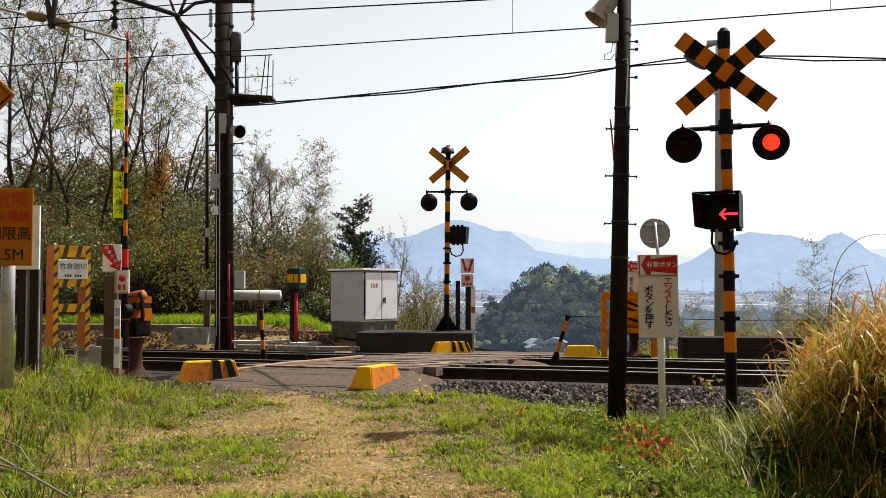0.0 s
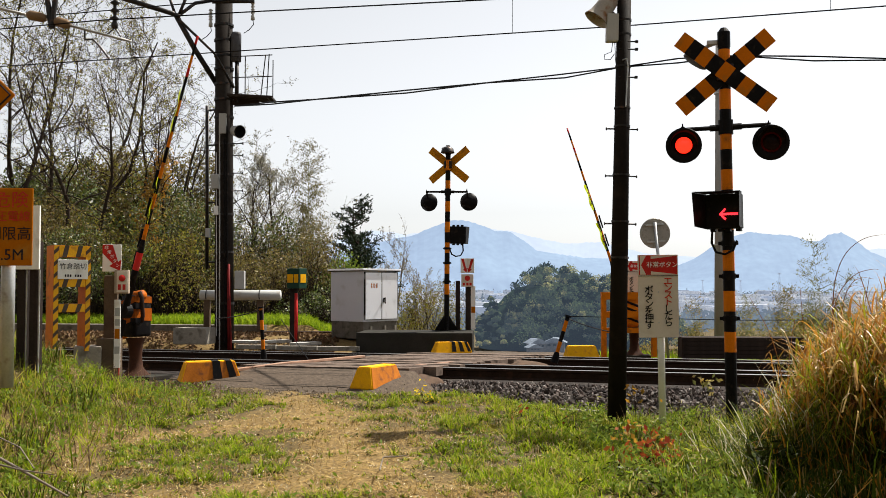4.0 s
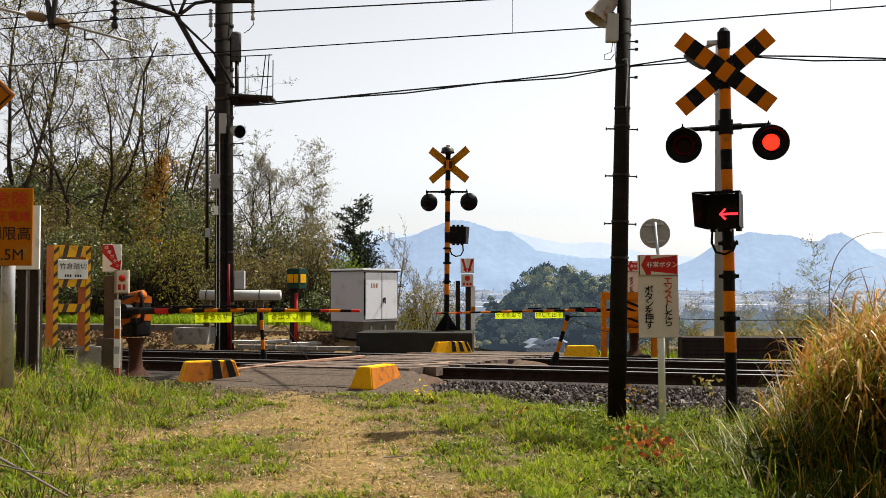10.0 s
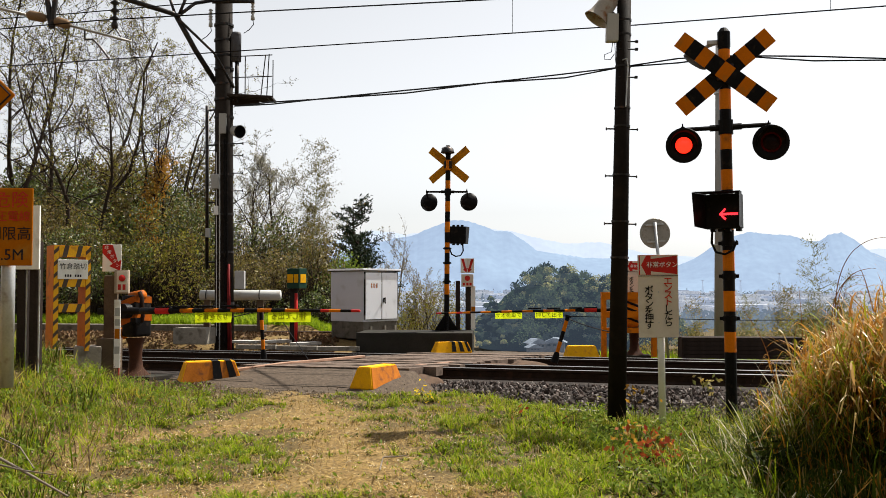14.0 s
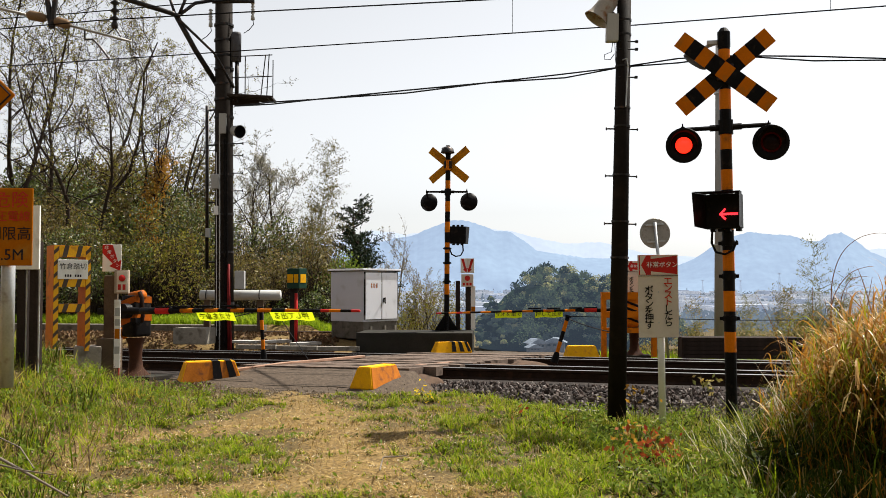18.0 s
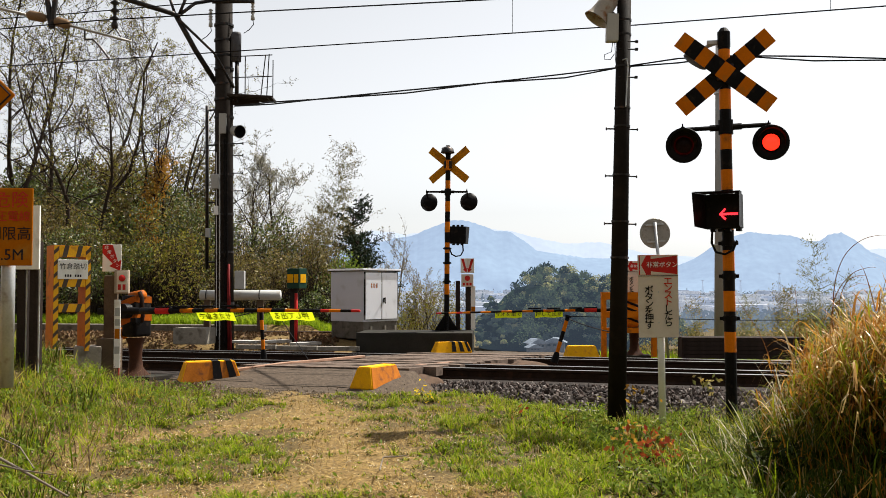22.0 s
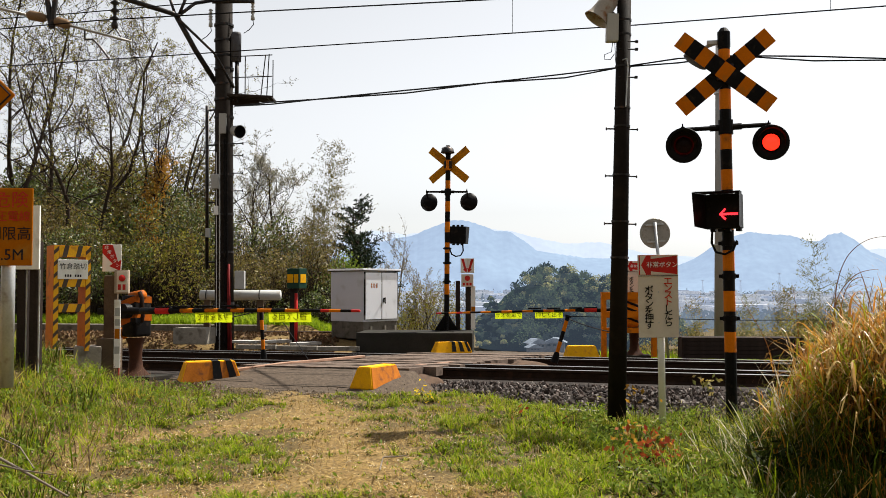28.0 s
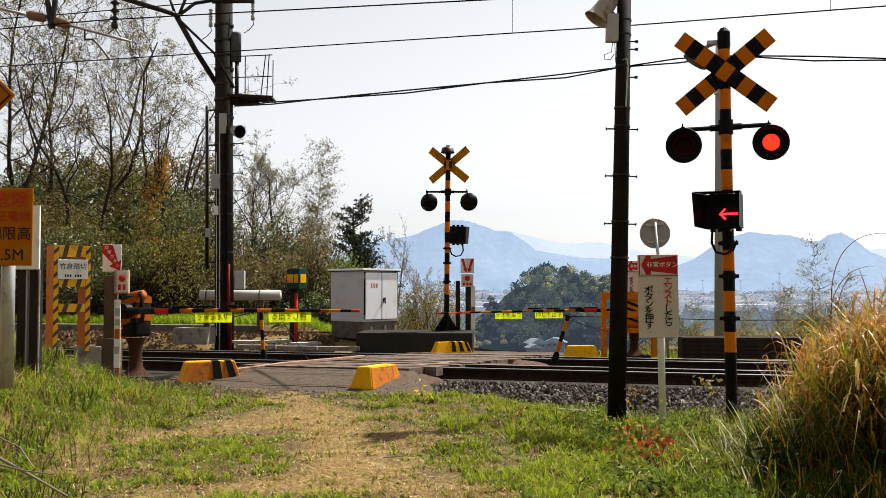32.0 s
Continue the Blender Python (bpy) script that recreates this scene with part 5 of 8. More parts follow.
pts = scatter(3800, rg, lambda x, y, u: in_meadow(x, y) and (x < -2.2 - 0.8 * u or (x > 1.0 + 1.2 * u and y > 5.5)))
tagged(part("dead_stalks", blades(pts, rg.uniform(0.12, 0.40, len(pts)), 0.003, rg, 0.9, 0.5), CRUMB), "brown dead stalks among the weeds", "dry grass", "", "stuff")
# broad small leaves
pts = scatter(16000, rg, lambda x, y, u: in_meadow(x, y) and u < (0.9 if x > 1.0 or x < -2.6 else 0.25) * (1 - trodden(x, y)) * (noise.noise((x * 2.3, y * 2.3, 21)) > 0.0))
pts[:, 2] += rg.uniform(0.01, 0.12, len(pts)) * np.where(np.abs(pts[:, 0] + 0.6) > 1.8, 1.4, 0.4)
tagged(part("broad_weeds", leaf_cloud(pts, 0.022, rg, 0.42), LEAF_BRIGHT), "small broad-leaved meadow weeds", "weeds", "", "stuff")
# taller leafy weeds beside the ballast and along the foot of the reeds: shade painted low, sunlight on top
wp = [(x, y, z) for x, y, z in scatter(9000, rg, lambda x, y, u: in_meadow(x, y) and x > 0.95 + 0.5 * u - 0.06 * (y - 6) and noise.noise((x * 2.1, y * 2.1, 61)) + 0.5 * noise.noise((x * 6, y * 6, 62)) > -0.12)]
hp = np.array([0.04 + 0.2 * smooth(-0.1, 0.6, noise.noise((x * 2.1, y * 2.1, 61)) + 0.25 * (x - 1)) for x, y, z in wp])
wp = np.array(wp)
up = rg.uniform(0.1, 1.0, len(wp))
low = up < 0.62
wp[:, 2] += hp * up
tagged(part("shaded_weeds", leaf_cloud(wp[low], 0.03, rg, 0.2), LEAF_SHADE), "leaves low in the weeds beside the ballast, coloured as shaded", "weeds", "", "stuff")
tagged(part("leafy_weeds", leaf_cloud(wp[~low], 0.026, rg, 0.17), LEAF_LIT), "fresh yellow-green leaves of the weeds beside the ballast, coloured as sunlit", "weeds", "", "stuff")
# far verge: bright grass strip between trough and bushes
vp = []
for i in range(26000):
    d = rg.uniform(24.6, 28.4)
    x = rg.uniform(-0.5, -0.06) * d
    if d - 25.0 + 0.158 * (x + 8.2) < 0.32:
        continue
    vp.append((x, d, ground_z(x, d)))
for i in range(5000):
    d = rg.uniform(19.2, 25)
    x = rg.uniform(0.16, 0.5) * d
    vp.append((x, d, ground_z(x, d)))
vp = np.array(vp)
tagged(part("verge_grass", blades(vp, rg.uniform(0.10, 0.32, len(vp)), 0.012, rg, 0.4), FRESH), "bright fresh grass beside the far track", "grass", "", "stuff")


# ---- tall dry grass in the foreground ----
def clump(where, count, h, spread_r, seed, mats, label, wide, lean=(0, 0), lmin=0.45, flare=0.16):
    """A clump of long arching blades, each a bent strip."""
    r = np.random.default_rng(seed)
    root = thing("tall_grass_clump", where, 0, label, "tall grass", "clumps of tall grass")
    for mat, share, nm in mats:
        vs, fs = [], []
        for i in range(int(count * share)):
            a = r.uniform(0, 2 * math.pi)
            q = spread_r * math.sqrt(r.uniform())
            p = np.array((q * math.cos(a), q * math.sin(a), -0.03))
            out = np.array((flare * math.cos(a) + r.normal(0, 1.06 * flare) + lean[0], flare * math.sin(a) + r.normal(0, 1.06 * flare) + lean[1]))
            ln = h * r.uniform(lmin, 1.0)
            w = wide * r.uniform(0.5, 1.2)
            droop = r.uniform(0.15, 0.85)
            sd = np.array((-out[1], out[0], 0)) / (np.linalg.norm(out) + 1e-6) + r.normal(0, 0.4, 3) * (1, 1, 0)
            sd = sd / np.linalg.norm(sd)
            b = len(vs)
            snap, fold = (r.uniform(0.45, 0.9), r.uniform(0.3, 1.5)) if r.uniform() < 0.6 else (2, 0)
            turn, sway = r.uniform(0, 6.28), r.normal(0, 0.05) * ln
            for k in range(9):
                t = k / 8
                c = p + np.array((out[0] * ln * t ** 1.7 * 0.7, out[1] * ln * t ** 1.7 * 0.7, ln * (t - droop * 0.55 * t ** 3)))
                c = c + max(0.0, t - snap) * fold * ln * np.array((math.cos(turn), math.sin(turn), -1.1)) + sway * math.sin(5 * t + turn) * sd
                e = sd * w * (1 - t ** 2 * 0.92)
                vs += [tuple(c - e), tuple(c + e)]
                if k:
                    fs.append((b + 2 * k - 2, b + 2 * k - 1, b + 2 * k + 1, b + 2 * k))
        part(nm, (vs, [], fs), mat, root)
    return root


def ribbons(p, out, rise, length, droop, width, r, curl=0.0, seg=7):
    """Many arching ribbons at once: start, level direction, climb, length and droop of each."""
    n = len(p)
    side = np.stack([-out[:, 1], out[:, 0], np.zeros(n)], 1)
    side /= np.linalg.norm(side, axis=1)[:, None] + 1e-9
    side += r.normal(0, 0.45, (n, 3)) * (1, 1, 0.3)
    side /= np.linalg.norm(side, axis=1)[:, None]
    level = np.stack([out[:, 0], out[:, 1], np.zeros(n)], 1)
    up = np.array((0, 0, 1.0))
    phase, wave = r.uniform(0, 6.28, n), r.normal(0, 0.035, n) * length
    rows = []
    for k in range(seg + 1):
        t = k / seg
        c = p + level * (length * t)[:, None] + up * (length * (rise * t - droop * t ** 2.6))[:, None]
        c = c + side * (wave * np.sin(5 * t + phase))[:, None] + up * (curl * length * max(0.0, t - 0.6) * np.sin(9 * t + phase))[:, None]
        e = side * (width * (1 - 0.9 * t ** 2))[:, None]
        rows.append(np.stack([c - e, c + e], 1))
    v = np.stack(rows, 1).reshape(-1, 3)
    base = (np.arange(n) * 2 * (seg + 1))[:, None]
    q = np.concatenate([base + np.array((2 * k, 2 * k + 1, 2 * k + 3, 2 * k + 2)) for k in range(seg)], 0)
    return v.tolist(), [], q.tolist()


def reeds(where, stems, h, rad, seed, dry):
    """Upright reed stems with long leaves that arch away from the upper half and curl."""
    r = np.random.default_rng(seed)
    root = thing("tall_grass_clump", where, 0, "tall golden dry reed grass with curling leaves and dark stems", "tall grass", "clumps of tall grass")
    a, q = r.uniform(0, 6.283, stems), rad * np.sqrt(r.uniform(0, 1, stems))
    p = np.stack([q * np.cos(a), q * np.sin(a), np.full(stems, -0.03)], 1)
    lean = r.normal(0, 0.07, (stems, 2)) + np.stack([np.cos(a), np.sin(a)], 1) * 0.04
    ln = h * r.uniform(0.6, 1.0, stems)
    part("stem", ribbons(p, lean, np.ones(stems), ln, np.full(stems, 0.03), np.full(stems, 0.0042) * r.uniform(0.7, 1.4, stems), r, 0, 3), REEDSTEM, root, "brown upright reed stems")
    # gold stays near the tops; dark green lower down paints the shade
    for mat, each, low, high, nm, wide, tag in ((TALLDRY, dry, 0.62, 1.0, "dry_foliage", 0.0062, "golden arching dry leaves"), (TALLGREEN, 3.6, 0.03, 0.72, "green_foliage", 0.006, "green leaves at the foot, coloured dark for shade"), (REEDLIT, 1.3, 0.4, 0.95, "fresh_foliage", 0.006, "fresh yellow-green leaves")):
        n = int(stems * each)
        i = r.integers(0, stems, n)
        f = r.uniform(low, high, n)
        o = p[i] + np.concatenate([lean[i] * (ln[i] * f)[:, None], (ln[i] * f)[:, None]], 1)
        b = r.uniform(0, 6.283, n)
        out = np.stack([np.cos(b), np.sin(b)], 1) * r.uniform(0.15, 0.75, n)[:, None]
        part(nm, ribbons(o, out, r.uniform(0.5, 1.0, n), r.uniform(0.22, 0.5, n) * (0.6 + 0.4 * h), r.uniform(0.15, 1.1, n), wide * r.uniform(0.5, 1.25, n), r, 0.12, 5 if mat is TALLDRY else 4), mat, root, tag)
    return root


def tangle(where, count, h, rad, seed, mats, label, wide):
    """A low tussock: broad blades that arch out from one foot."""
    r = np.random.default_rng(seed)
    root = thing("grass_tussock", where, 0, label, "grass tussock", "grass tussocks in the meadow")
    for mat, share, nm, tag in mats:
        n = max(3, int(count * share))
        b, q = r.uniform(0, 6.283, n), rad * np.sqrt(r.uniform(0, 1, n))
        p = np.stack([q * np.cos(b), q * np.sin(b), np.full(n, -0.01)], 1)
        a = b + r.normal(0, 0.8, n)
        out = np.stack([np.cos(a), np.sin(a)], 1) * r.uniform(0.1, 0.7, n)[:, None]
        part(nm, ribbons(p, out, r.uniform(0.6, 1.1, n), h * r.uniform(0.5, 1.2, n), r.uniform(0.1, 0.9, n), wide * r.uniform(0.5, 1.3, n), r, 0.1, 6), mat, root, tag)
    return root


MIXED = ((REEDLIT, 0.5, "fresh_foliage", "fresh yellow-green blades"), (TALLGREEN, 0.9, "green_foliage", "dark green blades"), (BLEACH, 0.16, "dry_foliage", "bleached curling blades"))
FRESHMIX = ((GRASS, 0.6, "fresh_foliage", "bright green blades"), (TALLGREEN, 0.4, "green_foliage", "dark green blades"))
for i, (px, d, cnt, h, rr) in enumerate(((1385, 6.2, 330, 0.46, 0.26), (1345, 6.7, 330, 0.46, 0.28), (1300, 7.2, 280, 0.40, 0.28), (1250, 7.7, 220, 0.32, 0.26), (1200, 8.2, 180, 0.28, 0.24), (1150, 8.7, 130, 0.24, 0.2), (1360, 7.8, 260, 0.50, 0.28), (1310, 8.4, 220, 0.42, 0.26), (1370, 5.5, 260, 0.32, 0.26), (1310, 5.9, 220, 0.26, 0.26), (1400, 7.0, 300, 0.66, 0.26), (1100, 9.2, 110, 0.2, 0.18), (1375, 7.2, 260, 0.62, 0.24), (1405, 5.7, 320, 0.5, 0.26), (1425, 6.0, 300, 0.62, 0.24), (1390, 6.6, 300, 0.6, 0.25))):
    x = (px - 784) / 1730 * d
    tangle(stand(x, d), cnt, h, rr, 800 + i, MIXED, "tangled green weeds with bleached curling blades", 0.0052)
rt = random.Random(17)
for i in range(64):
    d = rt.uniform(5.6, 10.2)
    px = rt.uniform(760, 1300) if i % 3 else rt.uniform(0, 330)
    x = (px - 784) / 1730 * d
    if in_meadow(x, d) and trodden(x, d) < 0.4:
        tangle(stand(x, d), rt.randint(26, 60), rt.uniform(0.06, 0.13), rt.uniform(0.04, 0.11), 830 + i, FRESHMIX, "small tussock of broad green blades", 0.0042)
SWAY_GRASS = []
for i, (px, d, cnt, h, rr, dry) in enumerate(((1592, 5.3, 620, 1.10, 0.32, 1.5), (1545, 5.6, 600, 1.0, 0.30, 1.3), (1498, 5.9, 480, 0.84, 0.28, 1.1), (1458, 6.2, 240, 0.64, 0.26, 1.2), (1420, 6.4, 110, 0.48, 0.24, 0.8), (1578, 6.2, 540, 1.1, 0.36, 3.0), (1526, 6.5, 480, 0.94, 0.34, 2.8), (1476, 6.9, 340, 0.78, 0.32, 2.4), (1428, 7.2, 160, 0.58, 0.28, 1.8), (1552, 7.3, 400, 1.06, 0.36, 3.2), (1504, 8.0, 200, 0.9, 0.32, 3.2), (1592, 8.0, 300, 1.15, 0.4, 3.2), (1650, 5.6, 520, 1.2, 0.42, 2.5), (1680, 6.6, 560, 1.25, 0.45, 3.0), (1760, 6.2, 560, 1.35, 0.48, 3.0), (1730, 7.5, 420, 1.35, 0.45, 3.0))):
    x = (px - 784) / 1730 * d
    SWAY_GRASS.append(reeds(stand(x, d), cnt, h, rr, 300 + i, dry))
for i, (px, d, cnt, h, rr) in enumerate(((1500, 6.0, 40, 1.15, 0.4), (1420, 6.2, 34, 0.8, 0.35), (1340, 6.6, 34, 0.55, 0.35), (1550, 5.7, 46, 1.15, 0.4), (1300, 7.4, 30, 0.5, 0.3), (1390, 5.3, 22, 0.5, 0.3), (1540, 6.6, 60, 1.3, 0.45), (1470, 6.8, 46, 1.05, 0.4), (1230, 7.8, 26, 0.42, 0.3))):
    x = (px - 784) / 1730 * d
    clump(stand(x, d), cnt, h, rr, 360 + i, ((BLEACH, 1.0, "dry_foliage"),), "bleached curling leaves among tall grass", 0.0055, (-0.1, -0.15), 0.5)
# the dark green share paints the shaded gaps between the weeds
GREENLOW = ((TALLGREEN, 0.45, "green_foliage"), (GRASS, 0.16, "fresh_foliage"), (STRAW, 0.10, "dry_foliage"))
for i, (px, d, cnt, h, rr) in enumerate(((1440, 6.8, 600, 0.80, 0.28), (1405, 6.6, 520, 0.70, 0.28), (1340, 7.0, 400, 0.52, 0.33), (1285, 7.4, 380, 0.46, 0.3), (1390, 5.6, 520, 0.52, 0.35), (1300, 5.4, 360, 0.36, 0.35), (1230, 6.2, 300, 0.34, 0.33), (1210, 7.6, 260, 0.4, 0.3), (1330, 8.6, 300, 0.5, 0.3), (1400, 8.0, 420, 0.65, 0.33), (1150, 8.4, 220, 0.35, 0.25), (1085, 8.8, 180, 0.32, 0.22), (60, 5.6, 220, 0.30, 0.3), (20, 7.0, 260, 0.35, 0.3), (110, 8.6, 240, 0.32, 0.3), (60, 9.6, 240, 0.36, 0.3), (-10, 5.0, 220, 0.3, 0.3))):
    x = (px - 784) / 1730 * d
    clump(stand(x, d), cnt, h, rr, 330 + i, GREENLOW, "low clump of green grass and dry stalks", 0.0055)


# mostly darkened blades: shade of the front clumps is put into their colour
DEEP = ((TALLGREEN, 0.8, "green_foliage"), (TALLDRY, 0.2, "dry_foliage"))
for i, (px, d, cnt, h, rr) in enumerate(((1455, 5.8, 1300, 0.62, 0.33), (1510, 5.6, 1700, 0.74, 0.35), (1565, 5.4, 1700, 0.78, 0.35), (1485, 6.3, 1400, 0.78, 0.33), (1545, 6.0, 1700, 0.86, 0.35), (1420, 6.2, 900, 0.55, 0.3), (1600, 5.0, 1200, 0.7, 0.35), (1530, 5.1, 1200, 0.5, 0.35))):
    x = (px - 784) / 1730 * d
    clump(stand(x, d), cnt, h, rr, 390 + i, DEEP, "dense clump of green blades coloured dark for shade", 0.0075, flare=0.1)


def plume(where, pts, r, label):
    """One long dry stalk that arches over."""
    root = thing("arching_stalk", where, 0, label, "grass stalk", "arching dry stalks")
    o = Vector(where)
    fine = []
    ps = [Vector(p) - o for p in pts]
    for i in range(len(ps) - 1):
        a, b = ps[max(i - 1, 0)], ps[i]
        c, d = ps[i + 1], ps[min(i + 2, len(ps) - 1)]
        for k in range(5):
            t = k / 5
            fine.append(0.5 * ((2 * b) + (c - a) * t + (2 * a - 5 * b + 4 * c - d) * t * t + (3 * b - a - 3 * c + d) * t ** 3))
    fine.append(ps[-1])
    bm = B()
    pipe(bm, fine, [r * (1 - 0.75 * i / len(fine)) for i in range(len(fine))], 5)
    part("stalk", bm, TALLDRY, root, "", True)
    return root


STALKS = [plume((2.781, 7.000, 0.776), [(2.781, 7.000, 0.776), (2.784, 7.000, 1.179), (2.807, 7.000, 1.381), (2.875, 7.000, 1.543), (2.990, 7.000, 1.644), (3.128, 7.000, 1.681), (3.266, 7.000, 1.668)], 0.0045, "long dry stalk arching to one side"),
          plume((2.797, 7.100, 0.769), [(2.797, 7.100, 0.769), (2.819, 7.100, 1.136), (2.870, 7.100, 1.292), (2.971, 7.100, 1.407), (3.086, 7.100, 1.448), (3.136, 7.100, 1.448)], 0.0045, "thin dry stalk arching over"),
          plume((2.846, 7.100, 0.769), [(2.846, 7.100, 0.769), (2.877, 7.100, 1.177), (2.937, 7.100, 1.341), (3.020, 7.100, 1.386), (3.093, 7.100, 1.382)], 0.004, "thin dry stalk arching over"),
          plume((2.905, 6.500, 0.814), [(2.905, 6.500, 0.814), (2.919, 6.500, 0.963), (2.940, 6.500, 1.113), (3.001, 6.500, 1.188)], 0.006, "thin dry stalk arching over")]
for i, (px, d, h, sx) in enumerate(((1398, 7.0, 1.26, -0.24), (1428, 7.0, 1.34, -0.02), (1455, 6.8, 1.3, 0.12), (1520, 6.6, 1.36, 0.1), (1552, 6.2, 1.4, 0.14), (1500, 7.2, 1.3, -0.08), (1385, 7.2, 1.1, 0.06))):
    x0, y0, z0 = stand((px - 784) / 1730 * d, d)
    STALKS.append(plume((x0, y0, z0), [(x0, y0, z0), (x0 + 0.2 * sx, y0, z0 + 0.4 * h), (x0 + 0.6 * sx, y0, z0 + 0.75 * h), (x0 + 1.3 * sx, y0, z0 + h)], 0.005, "dark upright reed stalk above the grass"))
# red vine leaves, yellow flowers and a dry stick
for i, (px, py, d, n, lf, ls, lab, nm) in enumerate((
        (1155, 795, 7.0, 110, LEAF_RED, 0.028, "red and orange vine leaves in the grass", "vine_plant"), (1128, 770, 7.4, 60, LEAF_RUST, 0.026, "orange vine leaves in the grass", "vine_plant"), (1120, 690, 9.6, 16, LEAF_RUST, 0.03, "orange young leaves on a twig", "vine_plant"),
        (1250, 675, 9.0, 22, LEAF_GOLD, 0.03, "yellowish leaves on a thin twig", "vine_plant"), (920, 730, 9.6, 7, LEAF_RED, 0.025, "small red leaves in the grass", "vine_plant"),
        (985, 738, 9.4, 7, LEAF_RED, 0.02, "small red leaves in the grass", "vine_plant"), (745, 692, 10.6, 26, PETAL, 0.018, "yellow flowering weed beside the deck", "flower"),
        (765, 705, 10.3, 14, PETAL, 0.016, "yellow flowering weed beside the deck", "flower"), (1018, 845, 6.0, 5, PETAL, 0.02, "yellow fallen leaf in the grass", "flower"))):
    x, z = (px - 784) / 1730 * d, 1.3 + (510 - py) / 1730 * d
    r = np.random.default_rng(500 + i)
    base = Vector((x, d, ground_z(x, d)))
    root = thing(nm, base, 0, lab, "plant" if nm == "vine_plant" else "flower")
    hh = max(0.04, z - base.z)
    part("foliage", leaf_cloud(r.normal(0, 0.11 if n > 40 else 0.06, (n, 3)) * (1, 1, 0.8) + (0, 0, hh), ls, r, 0.55), lf, root)
    part("stem", tubes([([Vector((0, 0, -0.02)), Vector((0.02, 0, hh * 0.6)), Vector((0, 0, hh))], [0.004, 0.003, 0.002])] + [([Vector((0.01, 0, hh * 0.6)), Vector((r.normal(0, 0.06), r.normal(0, 0.05), hh + r.normal(0, 0.05)))], [0.003, 0.002]) for _ in range(5)], 4), BARK, root)
stick = tagged(part("fallen_stick", tubes([([Vector(p) + Vector((0, 0, 0.03)) for p in ((-2.553, 5.400, 0.402), (-2.248, 5.200, 0.323), (-1.863, 4.900, 0.235))], [0.009, 0.008, 0.006]), ([Vector(p) + Vector((0, 0, 0.05)) for p in ((-2.397, 5.200, 0.332), (-2.175, 5.100, 0.307), (-1.974, 5.000, 0.304))], [0.006, 0.005, 0.003]), ([Vector(p) + Vector((0, 0, 0.06)) for p in ((-2.506, 5.500, 0.417), (-2.277, 5.300, 0.383), (-2.116, 5.100, 0.307))], [0.005, 0.004, 0.003])], 6), BARKLIGHT, None, "", True), "bleached fallen stick lying in the grass", "stick")
stick = tagged(part("fallen_stick", tubes([([Vector(p) + Vector((0, 0, 0.02)) for p in ((-0.398, 6.200, 0.135), (-0.395, 6.500, 0.164), (-0.240, 6.550, 0.166))], [0.006, 0.005, 0.004])], 5), BARKLIGHT, None, "", True), "thin bleached twig on the path", "stick")

# dense undergrowth at the foot of the tall grass, its shade painted into the leaf colour
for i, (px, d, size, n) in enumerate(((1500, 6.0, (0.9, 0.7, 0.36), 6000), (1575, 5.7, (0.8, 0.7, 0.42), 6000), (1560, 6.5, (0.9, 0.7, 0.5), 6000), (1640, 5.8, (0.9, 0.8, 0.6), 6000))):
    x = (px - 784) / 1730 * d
    bush(stand(x, d), size, 700 + i, "dense green undergrowth at the foot of tall grass, coloured dark for shade", LEAF_SHADE, n, 0.045, "undergrowth", 40, "undergrowth", 0.2, BARKLIGHT, "undergrowth in the foreground")
# leaf litter on the far shoulder and broken stones as single pieces by the rail
lp = []
for i in range(16000):
    q, x = rg.uniform(-4.2, -0.25), rg.uniform(-12.5, -2.4)
    y = 25.0 - 0.158 * (x + 8.2) + q
    if 0.375 * x + 0.927 * y > 18.4 and noise.noise((x * 1.2, y * 1.2, 9)) > -0.35:
        lp.append((x, y, ground_z(x, y) + rg.uniform(0.0, 0.05)))
LITTER = leafy("brown_leaf_litter", [(0.156, 0.0936, 0.0468), (0.0936, 0.0546, 0.0312), (0.2184, 0.1482, 0.0858)], 0.1, 0.9)
tagged(part("leaf_litter", leaf_cloud(np.array(lp), 0.05, rg, 0.5), LITTER), "brown fallen leaves beside the track", "leaf litter", "", "stuff")
near_stones = []
for v, f in STONES:
    me = bpy.data.meshes.new("stone")
    me.from_pydata(v.tolist(), [], f)
    me.materials.append(PEBBLE)
    near_stones.append(me)
for i in range(280):
    s, n = rg.uniform(-4.4, 1.5), rg.uniform(10.45, 11.5)
    ob = new("stone", near_stones[i % 6])
    ob.parent = track
    k = rg.uniform(0.055, 0.10)
    ob.matrix_basis = Matrix.Translation(along(s, n, bed_z(s, n) + 0.035)) @ Euler(rg.uniform(0, 6.28, 3)).to_matrix().to_4x4() @ Matrix.Diagonal((k, k, k, 1))
